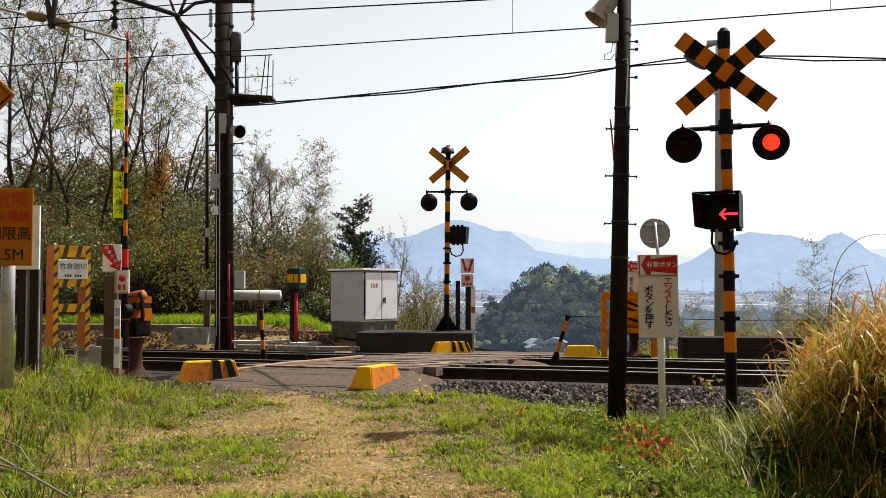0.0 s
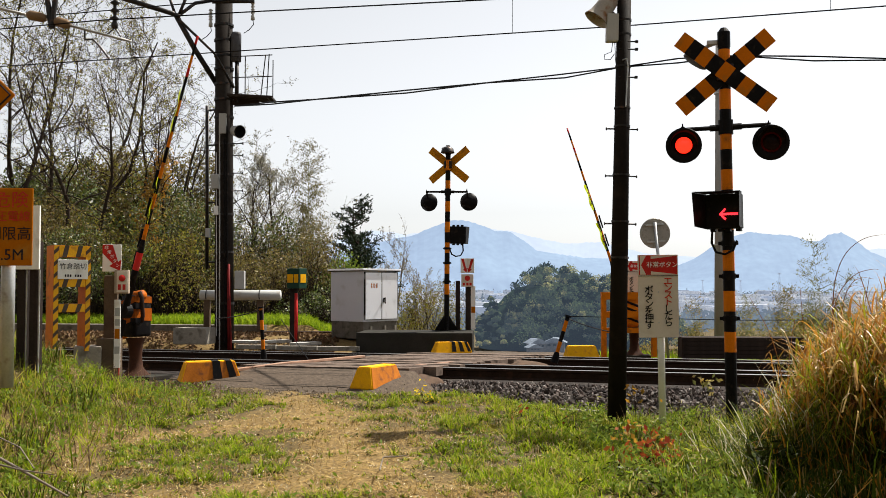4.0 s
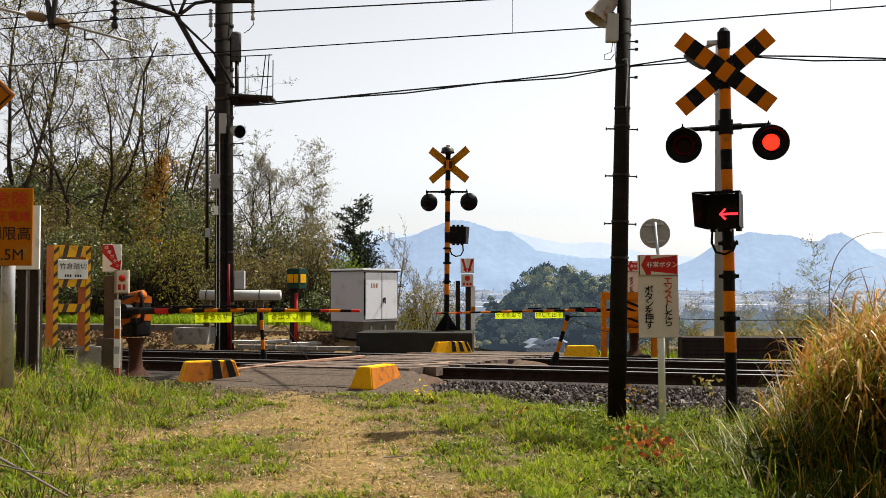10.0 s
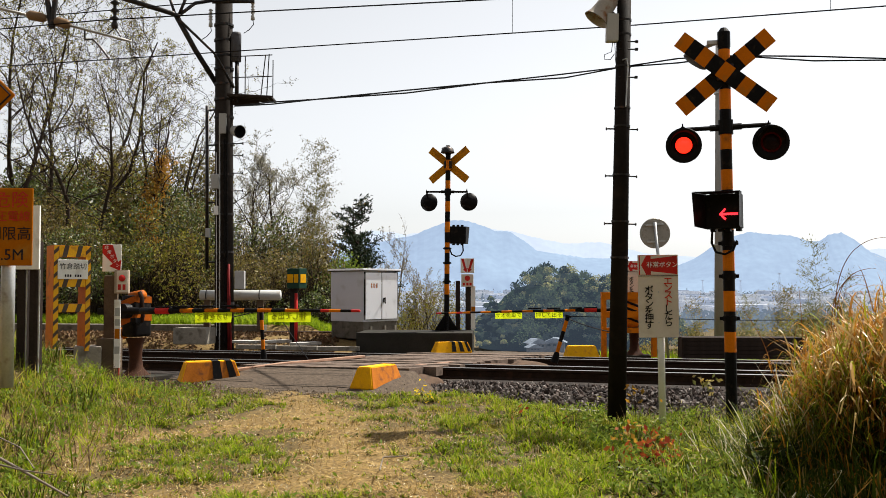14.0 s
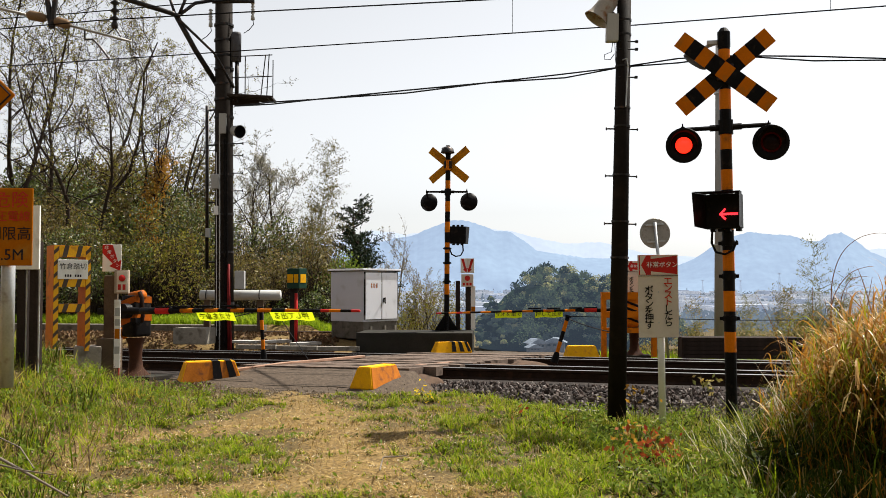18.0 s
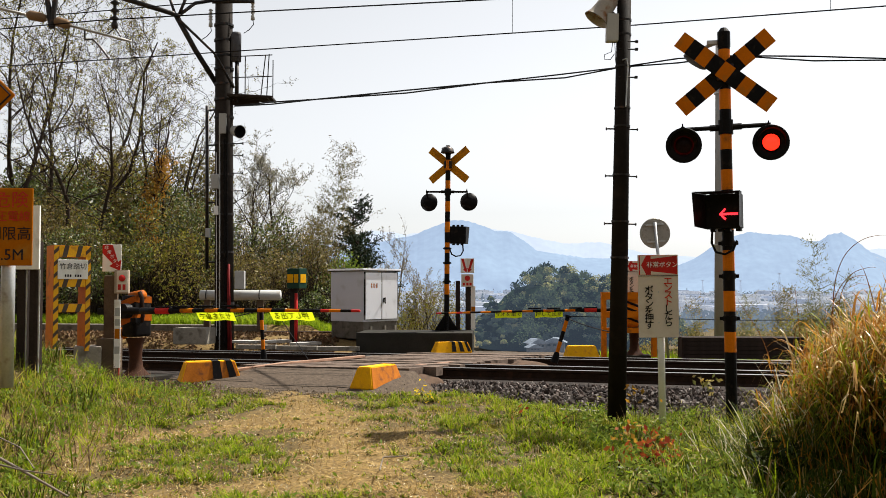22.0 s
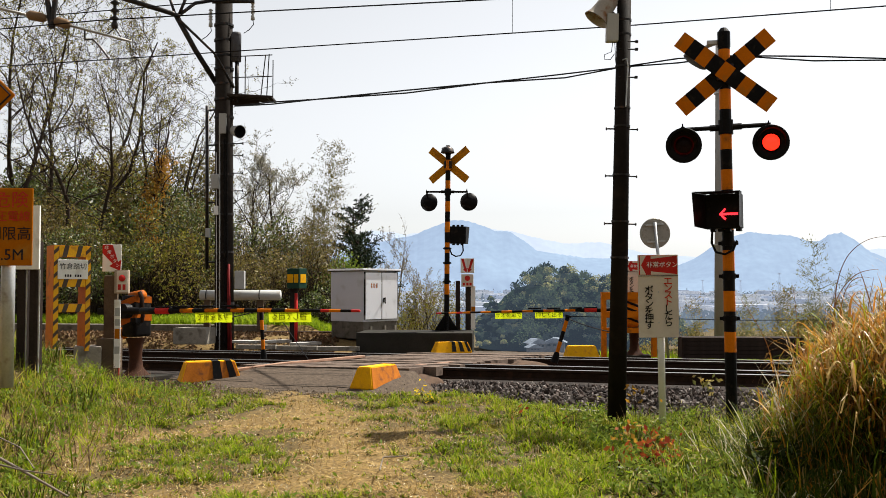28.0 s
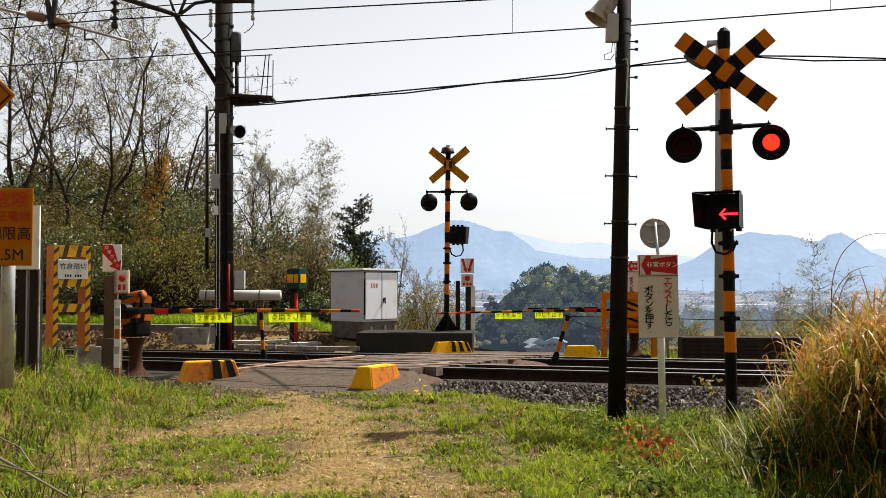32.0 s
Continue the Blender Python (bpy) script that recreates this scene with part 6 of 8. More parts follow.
# ---- yellow guide blocks at the deck's corners ----
def guide_block(where, rz, size, stripes, label, side=None):
    root = thing("guide_block", where, rz, label, "guide block", "guide blocks at the crossing")
    lx, ly, h = size
    bm = B()
    a = [(-lx / 2, -ly / 2), (lx / 2, -ly / 2), (lx / 2, ly / 2), (-lx / 2, ly / 2)]
    low = [bm.verts.new((x, y, -0.03)) for x, y in a]
    top = [bm.verts.new((x * 0.80, y * 0.55, h)) for x, y in a]
    for i in range(4):
        bm.faces.new((low[i], low[(i + 1) % 4], top[(i + 1) % 4], top[i]))
    bm.faces.new(top), bm.faces.new(low[::-1])
    bm.normal_update()
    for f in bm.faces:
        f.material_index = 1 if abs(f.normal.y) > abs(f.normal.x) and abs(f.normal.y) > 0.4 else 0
    bmesh.ops.bevel(bm, geom=bm.edges[:], offset=0.012, segments=2, affect="EDGES")
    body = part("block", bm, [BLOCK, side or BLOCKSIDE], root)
    for x0, w in stripes:
        bm = B()
        e = 0.003

        def edge(x):
            f = 1 - 0.2 * 1
            return [(x, -ly / 2 - e, 0.0), (x * f, -ly / 2 * 0.55 - e, h + e), (x * f, ly / 2 * 0.55 + e, h + e), (x, ly / 2 + e, 0.0)]
        r0, r1 = edge(x0), edge(x0 + w)
        vs0, vs1 = [bm.verts.new(p) for p in r0], [bm.verts.new(p) for p in r1]
        for i in range(3):
            bm.faces.new((vs0[i], vs0[i + 1], vs1[i + 1], vs1[i]))
        part("stripe", bm, BLACK, root, "painted black stripe")
    return root


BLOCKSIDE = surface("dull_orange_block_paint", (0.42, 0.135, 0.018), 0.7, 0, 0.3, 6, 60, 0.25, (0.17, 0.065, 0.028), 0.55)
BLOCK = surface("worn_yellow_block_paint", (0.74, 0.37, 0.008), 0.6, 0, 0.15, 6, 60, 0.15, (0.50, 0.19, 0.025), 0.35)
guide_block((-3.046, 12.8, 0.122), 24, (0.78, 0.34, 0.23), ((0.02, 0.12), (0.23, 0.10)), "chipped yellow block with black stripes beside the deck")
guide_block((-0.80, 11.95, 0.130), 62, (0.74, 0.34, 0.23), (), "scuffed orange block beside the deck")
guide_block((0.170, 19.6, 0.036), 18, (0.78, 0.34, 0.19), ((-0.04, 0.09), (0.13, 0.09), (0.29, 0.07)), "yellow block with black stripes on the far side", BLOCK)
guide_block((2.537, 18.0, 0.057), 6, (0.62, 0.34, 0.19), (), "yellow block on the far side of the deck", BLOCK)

# ---- plain boxes: plinth, kerbs, troughs ----
def slab(name, where, rz, size, mat, label, category, bevel=0.015, kind="", tilt=(0, 0)):
    """A cast block that stands at where."""
    ob = part(name, box(B(), (0, 0, size[2] / 2), size, None, bevel), mat, None, label)
    ob.matrix_basis = pose(*where, tilt[0], tilt[1], rz)
    return tagged(ob, label, category, "", kind)


slab("signal_plinth", (-0.566, 21.3, -0.010 - 0.25), -3, (2.45, 1.5, 0.62), DARKCONCRETE, "dark mossy concrete plinth under the far signal", "plinth", 0.03)
slab("plank_box", (5.612, 18.6, -0.027), -4, (2.2, 0.5, 0.40), DARKPLANK, "dark creosoted plank wall beside the track", "plank wall")
for i in range(5):
    q = slab("plank_board", (5.612, 18.32, -0.027 + 0.005 + 0.08 * i), -4, (2.22, 0.04, 0.072), DARKPLANK, "", "", 0.006)
    q.parent = bpy.data.objects["plank_box"]
    q.matrix_parent_inverse = bpy.data.objects["plank_box"].matrix_basis.inverted()
    for k in ("label", "category"):
        if k in q:
            del q[k]
OLDCONCRETE = surface("old_grey_concrete", (0.13, 0.115, 0.095), 0.9, 0, 0.35, 4, 50, 0.4, (0.07, 0.065, 0.05), 0.5)
slab("cable_trough", (-8.216, 25.0, 0.177), -9, (7.6, 0.5, 0.20), OLDCONCRETE, "long concrete cable trough beside the far track", "cable trough", 0.02)
slab("concrete_block", (-5.477, 21.6, 0.069), -12, (0.78, 0.5, 0.36), CONCRETE, "weathered concrete foundation block", "concrete block", 0.03)
for px, py in (((-3.990, 21.0), -0.006), ((-3.087, 20.8), -0.017), ((-2.189, 20.6), -0.016)):
    slab("kerb_stone", (*px, py), -8, (0.88, 0.16, 0.09), CONCRETE, "grey concrete kerb stone beside the far track", "kerb stone", 0.012)
slab("concrete_slab", (-4.329, 21.7, 0.081), -24, (0.62, 0.30, 0.06), PALECONCRETE, "pale concrete trough lid lying on gravel", "concrete slab", 0.01)
slab("concrete_slab", (-3.782, 21.9, 0.077), 38, (0.80, 0.26, 0.06), PALECONCRETE, "pale concrete trough lid lying askew", "concrete slab", 0.01)
slab("concrete_slab", (-3.044, 21.7, 0.044), 40, (0.66, 0.28, 0.06), PALECONCRETE, "pale concrete trough lid lying askew", "concrete slab", 0.01)
slab("rusty_trough", (-3.105, 24.0, 0.097), -6, (2.6, 0.4, 0.14), RUST, "rusty steel trough on the far shoulder", "trough", 0.01)
slab("footing", (-4.660, 11.7, 0.255), 18, (0.24, 0.26, 0.32), CONCRETE, "rough concrete footing in the grass", "footing", 0.03)
slab("footing", (-4.380, 12.1, 0.210), 18, (0.32, 0.36, 0.38), CONCRETE, "rough concrete footing of the name board", "footing", 0.03)
slab("drain_edge", (1.520, 10.7, -0.082), -22, (1.0, 0.10, 0.06), CONCRETE, "pale concrete drain edge below the ballast", "drain edge", 0.008)


# ---- equipment cabinet ----
def cabinet():
    root = thing("equipment_cabinet", (-1.847, 23.0, 0.187), 0, "white steel signalling cabinet with double doors on a concrete base", "cabinet")
    m = Matrix.Rotation(radians(49), 3, "Z") @ Matrix.Diagonal((1.13, 1.13, 1.04))
    bm = B()
    box(bm, (0, 0, 0.17), (0.98, 0.94, 0.42), m, 0.02)
    part("base", bm, OLDCONCRETE, root)
    bm = B()
    box(bm, (0, 0, 0.925), (1.0, 0.96, 1.12), m, 0.012)
    part("body", bm, CABGREY, root, "pale grey steel body")
    bm = B()
    box(bm, (0, 0, 1.535), (1.10, 1.06, 0.04), m, 0.01)
    part("roof", bm, CABWHITE, root)
    # thin black strip between body and roof
    bm = B()
    box(bm, (0, 0, 1.505), (1.06, 1.02, 0.02), m, 0.004)
    part("roof_seal", bm, BLACK, root, "dark strip under the roof")
    bm = B()
    box(bm, m @ Vector((0.0, -0.484, 0.895)), (0.97, 0.02, 1.05), m, 0.002)
    part("door_gap", bm, BLACK, root, "dark seal round the doors")
    for k in (-0.3, 0.0, 0.3):
        bm = B()
        rod(bm, m @ Vector((k, -0.45, 1.47)), m @ Vector((k, -0.45, 1.52)), 0.02, 0.02, 8)
        part("lifting_eye", bm, STEEL, root)
    for side in (-1, 1):
        bm = B()
        box(bm, m @ Vector((side * 0.235, -0.492, 0.895)), (0.445, 0.036, 1.03), m, 0.008)
        door = part("door", bm, CABWHITE, root, "white steel door")
        for dz in (-0.45, 0.45):
            bm = B()
            rod(bm, m @ Vector((side * 0.475, -0.505, 0.87 + dz - 0.05)), m @ Vector((side * 0.475, -0.505, 0.87 + dz + 0.05)), 0.015, 0.015, 8)
            part("hinge", bm, STEEL, door)
        if side == 1:
            bm = B()
            box(bm, m @ Vector((0.05, -0.515, 0.80)), (0.03, 0.02, 0.10), m, 0.006)
            rod(bm, m @ Vector((0.05, -0.52, 0.84)), m @ Vector((0.05, -0.56, 0.84)), 0.014, 0.014, 8)
            rod(bm, m @ Vector((0.05, -0.555, 0.86)), m @ Vector((0.05, -0.555, 0.72)), 0.012, 0.012, 8)
            part("handle", bm, BLACK, door, "black lever handle")
        else:
            for dx, w, h in ((-0.30, 0.03, 0.10), (-0.235, 0.06, 0.10), (-0.15, 0.06, 0.10)):
                bm = B()
                box(bm, m @ Vector((dx, -0.508, 1.12)), (w, 0.004, h), m)
                part("mark", bm, ORANGE, door, "small orange mark")
    for dx in (-0.3, 0.1, 0.4):
        bm = B()
        box(bm, m @ Vector((dx, -0.50, 0.12)), (0.05, 0.03, 0.22), m, 0.005)
        part("base_rib", bm, CONCRETE, root)


cabinet()


# ---- sign boards ----
def stall_sign(where, rz, tilt, size, post_top):
    """Tall white board on a white post: red head with an arrow, two columns of writing."""
    root = thing("emergency_sign", where, rz, "white emergency button sign board on a white post", "sign", "emergency button signs", "", tilt)
    w, h = size
    zb = post_top - h
    bm = B()
    rod(bm, (0.03, 0.02, -0.2), (0.03, 0.02, post_top - 0.02), 0.036, 0.036, 12)
    part("post", bm, WHITE, root, "white steel post", True)
    bm = B()
    box(bm, (0, -0.03, zb + h / 2), (w, 0.02, h), None, 0.004)
    board = part("board", bm, CREAM, root)
    zr = post_top - h * 0.125
    bm = B()
    box(bm, (0, -0.042, zr), (w - 0.02, 0.004, h * 0.235), None, 0)
    head = part("head", bm, RED, board, "red head panel")
    bm2 = B()
    a = w * 0.5
    prism(bm2, [(-a + 0.02, h * 0.115), (-a + 0.02, -h * 0.115), (-0.3 * w, -h * 0.115), (-a + 0.03, 0), (-0.3 * w, h * 0.115)], 0.002, Matrix.Translation((0, -0.0465, zr)))
    part("arrow_ground", bm2, CREAM, board, "pale ground round the arrow")
    bm2 = B()
    prism(bm2, [(-0.18 * w, h * 0.115), (-0.18 * w, h * 0.075), (a - 0.012, h * 0.112), (a - 0.012, h * 0.117)], 0.002, Matrix.Translation((0, -0.0465, zr)))
    part("arrow_ground", bm2, CREAM, board)
    bm2 = B()
    prism(bm2, [(-0.18 * w, -h * 0.115), (-0.18 * w, -h * 0.075), (a - 0.012, -h * 0.112), (a - 0.012, -h * 0.117)], 0.002, Matrix.Translation((0, -0.0465, zr)))
    part("arrow_ground", bm2, CREAM, board)
    lettering("非常ボタン", w * 0.158, (0.10 * w, -0.05, zr), WHITETEXT, board)
    bm2 = B()
    box(bm2, (0, -0.043, post_top - h * 0.255), (w - 0.01, 0.004, 0.006))
    part("rule", bm2, DARKTEXT, board)
    step = h * 0.0835
    for i, c in enumerate("エンストしたら"):
        lettering(c, w * 0.235, (w * 0.24, -0.044, post_top - h * 0.325 - i * step), REDTEXT if i < 4 else DARKTEXT, board, bold=0.012)
    for i, c in enumerate("ボタンを押す"):
        lettering(c, w * 0.235, (-w * 0.24, -0.044, post_top - h * 0.43 - i * step * 1.02), DARKTEXT, board, bold=0.012)
    for z in (0.45, 0.82):
        bm2 = B()
        rod(bm2, (0, -0.04, zb + h * (1 - z)), (0, -0.046, zb + h * (1 - z)), 0.008, 0.008, 8)
        part("bolt", bm2, STEEL, board)
    return root


stall_sign((2.162, 9.8, -0.005), 0, (0, -0.6), (0.40, 0.825), 1.637)
stall_sign((3.782, 19.2, -0.048), 4, (0, 0), (0.40, 0.825), 1.876)


def lollipop():
    root = thing("round_road_sign", (4.50, 19.6, -0.079), 0, "round road sign seen from its grey back on a thin post", "road sign", "", "", (0, -5.2))
    bm = B()
    rod(bm, (0, 0, -0.1), (0, 0, 2.71), 0.032, 0.032, 10)
    part("post", bm, STEEL, root, "", True)
    bm = B()
    lathe(bm, [(0.0, 0.0), (0.295, 0.0), (0.307, -0.012), (0.307, -0.03), (0.295, -0.012), (0.0, -0.008)], 36, Matrix.Translation((0.0, 0.06, 2.492)) @ Matrix.Rotation(radians(90), 4, "X"))
    disc = part("disc", bm, BACK, root, "grey aluminium back of a round sign")
    for dz in (-0.17, 0.17):
        bm = B()
        box(bm, (0, 0.03, 2.492 + dz), (0.36, 0.03, 0.035), None, 0.004)
        part("rail", bm, STEEL, disc)


lollipop()


def height_sign():
    """Orange height limit board on a grey post, and a diamond sign behind it."""
    root = thing("height_limit_sign", (-3.380, 7.6, 0.732), 3, "weathered orange height limit sign on a grey post", "sign")
    bm = B()
    rod(bm, (0, 0, -0.2), (0, 0, 1.31), 0.052, 0.052, 16)
    part("post", bm, STEEL, root, "grey steel post", True)
    bm = B()
    box(bm, (-0.026, -0.075, 1.04), (0.47, 0.02, 0.60), None, 0.012)
    board = part("board", bm, SIGNORANGE, root, "orange board")
    zt = 1.34
    lettering("危険", 0.135, (0.045, -0.088, zt - 0.10), REDTEXT, board)
    lettering("高圧電線", 0.088, (0.018, -0.088, zt - 0.225), REDTEXT, board)
    lettering("制限高", 0.112, (0.035, -0.088, zt - 0.36), DARKTEXT, board)
    lettering("4.5M", 0.12, (0.03, -0.088, zt - 0.52), DARKTEXT, board)
    other = thing("warning_sign", (-3.445, 7.4, 0.746), 2, "orange diamond warning sign on a grey post", "sign")
    bm = B()
    rod(bm, (-0.12, 0.05, -0.2), (-0.12, 0.05, 2.2), 0.04, 0.04, 14)
    part("post", bm, STEEL, other, "grey steel post", True)
    bm = B()
    m = Matrix.Translation((-0.02, -0.02, 2.02)) @ Matrix.Rotation(radians(45), 4, "Y")
    box(bm, m @ Vector((0, 0, 0)), (0.30, 0.02, 0.30), m.to_3x3(), 0.01)
    dia = part("diamond", bm, SIGNORANGE, other, "orange diamond plate")
    bm = B()
    c = [m @ Vector((a, -0.012, b)) for a, b in ((-0.125, -0.125), (0.125, -0.125), (0.125, 0.125), (-0.125, 0.125), (-0.125, -0.12))]
    pipe(bm, c, 0.009, 6)
    part("border", bm, DARKTEXT, dia, "black border line")


height_sign()


def board_back():
    root = thing("white_board", (-3.890, 9.2, 0.612), -14, "white notice board on two dark timber posts", "notice board")
    bm = B()
    box(bm, (0.02, -0.06, 1.159), (0.26, 0.02, 0.596), None, 0.004)
    part("board", bm, WHITE, root)
    for x in (-0.06, 0.075):
        bm = B()
        box(bm, (x, 0.0, 0.5), (0.085, 0.085, 1.25), None, 0.008)
        part("post", bm, DARKPLANK, root, "dark timber post")
        bm = B()
        rod(bm, (x + 0.055, -0.03, -0.1), (x + 0.055, -0.03, 0.86), 0.008, 0.008, 6)
        part("wire_guard", bm, STEEL, root)


board_back()


def striped_frame(name, where, rz, label, w, h, deep, plate, base, striped):
    """A guard of broad steel channel, painted in slanted stripes."""
    root = thing(name, where, rz, label, "guard frame", "striped guard frames")
    t = 0.062 if striped else 0.085

    def bar(nm, c, size, upright):
        bm = B()
        box(bm, c, size, None, 0.006)
        ob = part(nm, bm, base, root)
        if striped:
            bm = B()
            box(bm, (c[0], c[1] - size[1] / 2 - 0.001, c[2]), (size[0] - 0.006, 0.004, size[2] - 0.006))
            part("face", bm, PALEYELLOW, ob, "pale yellow painted face")
        ln = size[2] if upright else size[0]
        k = int(ln / 0.13) if striped else 0
        for i in range(k):
            o = -ln / 2 + (i + 0.5) * ln / k
            bm = B()
            if upright:
                pts = [(-size[0] / 2, o - 0.045), (size[0] / 2, o + 0.015), (size[0] / 2, o + 0.065), (-size[0] / 2, o + 0.005)]
            else:
                pts = [(o - 0.045, -size[2] / 2), (o + 0.01, -size[2] / 2), (o + 0.045, size[2] / 2), (o - 0.01, size[2] / 2)]
            prism(bm, pts, 0.002, Matrix.Translation((c[0], c[1] - size[1] / 2 - 0.0055, c[2])))
            part("stripe", bm, STRIPE, ob, "slanted dark stripe")
        return ob

    bar("upright", (-w / 2 + t / 2, 0, h / 2), (t, deep, h), True)
    bar("upright", (w / 2 - t / 2, 0, h / 2), (t, deep, h), True)
    bar("top_bar", (0, -0.003, h - 0.07), (w - 2 * t, deep - 0.01, 0.14), False)
    bar("middle_bar", (0, -0.003, h * 0.655), (w - 2 * t, deep - 0.01, 0.12), False)
    bar("low_bar", (0, -0.003, h * 0.41), (w - 2 * t, deep - 0.01, 0.10), False)
    if plate:
        bm = B()
        box(bm, (0.0, -deep / 2 - 0.02, h * 0.775), (0.36, 0.012, 0.235), None, 0.004)
        pl = part("name_plate", bm, WHITE, root, "white crossing name plate")
        lettering("竹倉踏切", 0.082, (0, -deep / 2 - 0.0275, h * 0.80), DARKTEXT, pl)
        for i, x in enumerate((-0.09, -0.06, -0.03, 0.03, 0.06, 0.09)):
            bm = B()
            box(bm, (x, -deep / 2 - 0.0275, h * 0.715), (0.018, 0.002, 0.03))
            part("bar", bm, DARKTEXT, pl)
        for x in (-0.165, 0.165):
            bm = B()
            rod(bm, (x, -deep / 2 - 0.026, h * 0.775 + 0.09), (x, -deep / 2 - 0.032, h * 0.775 + 0.09), 0.008, 0.008, 8)
            part("bolt", bm, STEEL, pl)
    return root


PALEYELLOW = surface("bright_yellow_paint", (0.78, 0.40, 0.025), 0.5, 0, 0.15, 6, 60, 0.08, (0.45, 0.2, 0.04), 0.3)
STRIPE = surface("faded_black_stripe", (0.0858, 0.0663, 0.0546), 0.6, 0, 0.25, 6, 60, 0.08)
striped_frame("striped_guard", (-4.557, 11.9, 0.533), 40, "yellow and black striped guard frame with a name plate", 0.445, 1.279, 0.26, True, ORANGE, True)
striped_frame("striped_guard", (3.526, 18.6, -0.006), 4, "plain orange guard frame round the far barrier", 1.05, 1.226, 0.12, False, ORANGE, False)


def button_post():
    root = thing("button_post", (-4.115, 12.2, 0.136), 8, "timber post with an emergency button box and red arrow sign", "button post")
    bm = B()
    box(bm, (-0.02, 0, 0.72), (0.15, 0.15, 1.2), None, 0.012)
    part("post", bm, WOOD, root, "weathered timber post")
    bm = B()
    box(bm, (-0.03, -0.02, 0.26), (0.27, 0.26, 0.56), None, 0.015)
    part("base", bm, WOOD, root, "brown timber base casing")
    bm = B()
    box(bm, (0.12, -0.06, 1.24), (0.17, 0.12, 0.29), None, 0.012)
    bx = part("button_box", bm, BEIGE, root, "beige emergency button box")
    bm = B()
    box(bm, (0.13, -0.124, 1.24), (0.13, 0.006, 0.26), None, 0.003)
    pn = part("panel", bm, CREAM, bx)
    bm = B()
    rod(bm, (0.13, -0.127, 1.285), (0.13, -0.15, 1.285), 0.042, 0.036, 18)
    part("button", bm, RED, bx, "round red push button", True)
    for x in (0.10, 0.155):
        bm = B()
        box(bm, (x, -0.129, 1.175), (0.035, 0.003, 0.07))
        part("bar", bm, RED, pn)
    bm = B()
    box(bm, (0.0, -0.09, 1.535), (0.225, 0.012, 0.335), None, 0.004)
    bd = part("arrow_board", bm, WHITE, root, "white board with a slanted red arrow")
    bm = B()
    prism(bm, [(-0.112, 0.165), (0.01, 0.165), (0.075, -0.05), (0.112, -0.02), (0.10, -0.16), (-0.03, -0.10), (0.01, -0.07), (-0.112, 0.06)], 0.003, Matrix.Translation((0, -0.1, 1.535)))
    part("arrow", bm, RED, bd, "red arrow")
    for i, c in enumerate("非常ボタン"):
        lettering(c, 0.052, (-0.065 + 0.034 * i, -0.102, 1.66 - 0.055 * i), WHITETEXT, bd)
    bm = B()
    box(bm, (0.085, -0.15, 0.60), (0.075, 0.02, 0.84), None, 0.004)
    st = part("strip", bm, WHITE, root, "white label strip")
    for z, h, mt in ((0.60, 0.12, SIGNORANGE), (0.87, 0.1, GREYPLASTIC), (0.74, 0.08, GREYPLASTIC), (0.40, 0.09, GREYPLASTIC)):
        bm = B()
        box(bm, (0.085, -0.162, z), (0.06, 0.003, h))
        part("bar", bm, mt, st)
    bm = B()
    box(bm, (0.085, -0.13, 0.42), (0.05, 0.03, 0.92), None, 0.004)
    part("backing", bm, RED, root, "red backing bar")
    return root


button_post()


def far_button():
    """Button post behind the far signal, with a folded arrow board."""
    root = thing("button_post", (0.544, 21.9, 0.316), 0, "post with emergency button and folded red arrow board", "button post")
    bm = B()
    box(bm, (0.02, 0.05, 0.62), (0.12, 0.12, 1.24), None, 0.01)
    part("post", bm, DARKPLANK, root)
    bm = B()
    box(bm, (-0.21, 0.1, 0.57), (0.10, 0.10, 1.15), None, 0.01)
    part("side_post", bm, DARKPLANK, root)
    for s in (-1, 1):
        bm = B()
        m = Matrix.Rotation(radians(-28 * s), 3, "Z")
        box(bm, m @ Vector((s * 0.085, 0, 0)) + Vector((0, -0.06, 1.48)), (0.17, 0.012, 0.33), m, 0.003)
        bd = part("arrow_board", bm, WHITE, root, "white board with a red arrow")
        bm = B()
        mm = Matrix.Translation(m @ Vector((s * 0.085, -0.009, 0)) + Vector((0, -0.06, 1.48))) @ m.to_4x4()
        prism(bm, [(s * 0.075, 0.15), (s * 0.01, 0.15), (-s * 0.05, -0.06), (-s * 0.08, -0.05), (-s * 0.06, -0.15), (s * 0.03, -0.09), (0, -0.07)], 0.003, mm)
        part("arrow", bm, RED, bd)
    bm = B()
    box(bm, (0, -0.06, 1.15), (0.27, 0.12, 0.28), None, 0.01)
    bx = part("button_box", bm, CREAM, root, "emergency button box")
    bm = B()
    rod(bm, (0.0, -0.12, 1.20), (0.0, -0.14, 1.20), 0.06, 0.06, 16)
    part("button", bm, RED, bx)
    for x in (-0.08, 0.0, 0.07):
        bm = B()
        box(bm, (x, -0.122, 1.07), (0.05, 0.004, 0.06))
        part("bar", bm, RED, bx)
    bm = B()
    box(bm, (0.13, -0.04, 0.55), (0.10, 0.02, 0.95), None, 0.004)
    st = part("strip", bm, WHITE, root, "white and orange label strip")
    bm = B()
    box(bm, (0.13, -0.052, 0.5), (0.09, 0.003, 0.14))
    part("bar", bm, SIGNORANGE, st)


far_button()


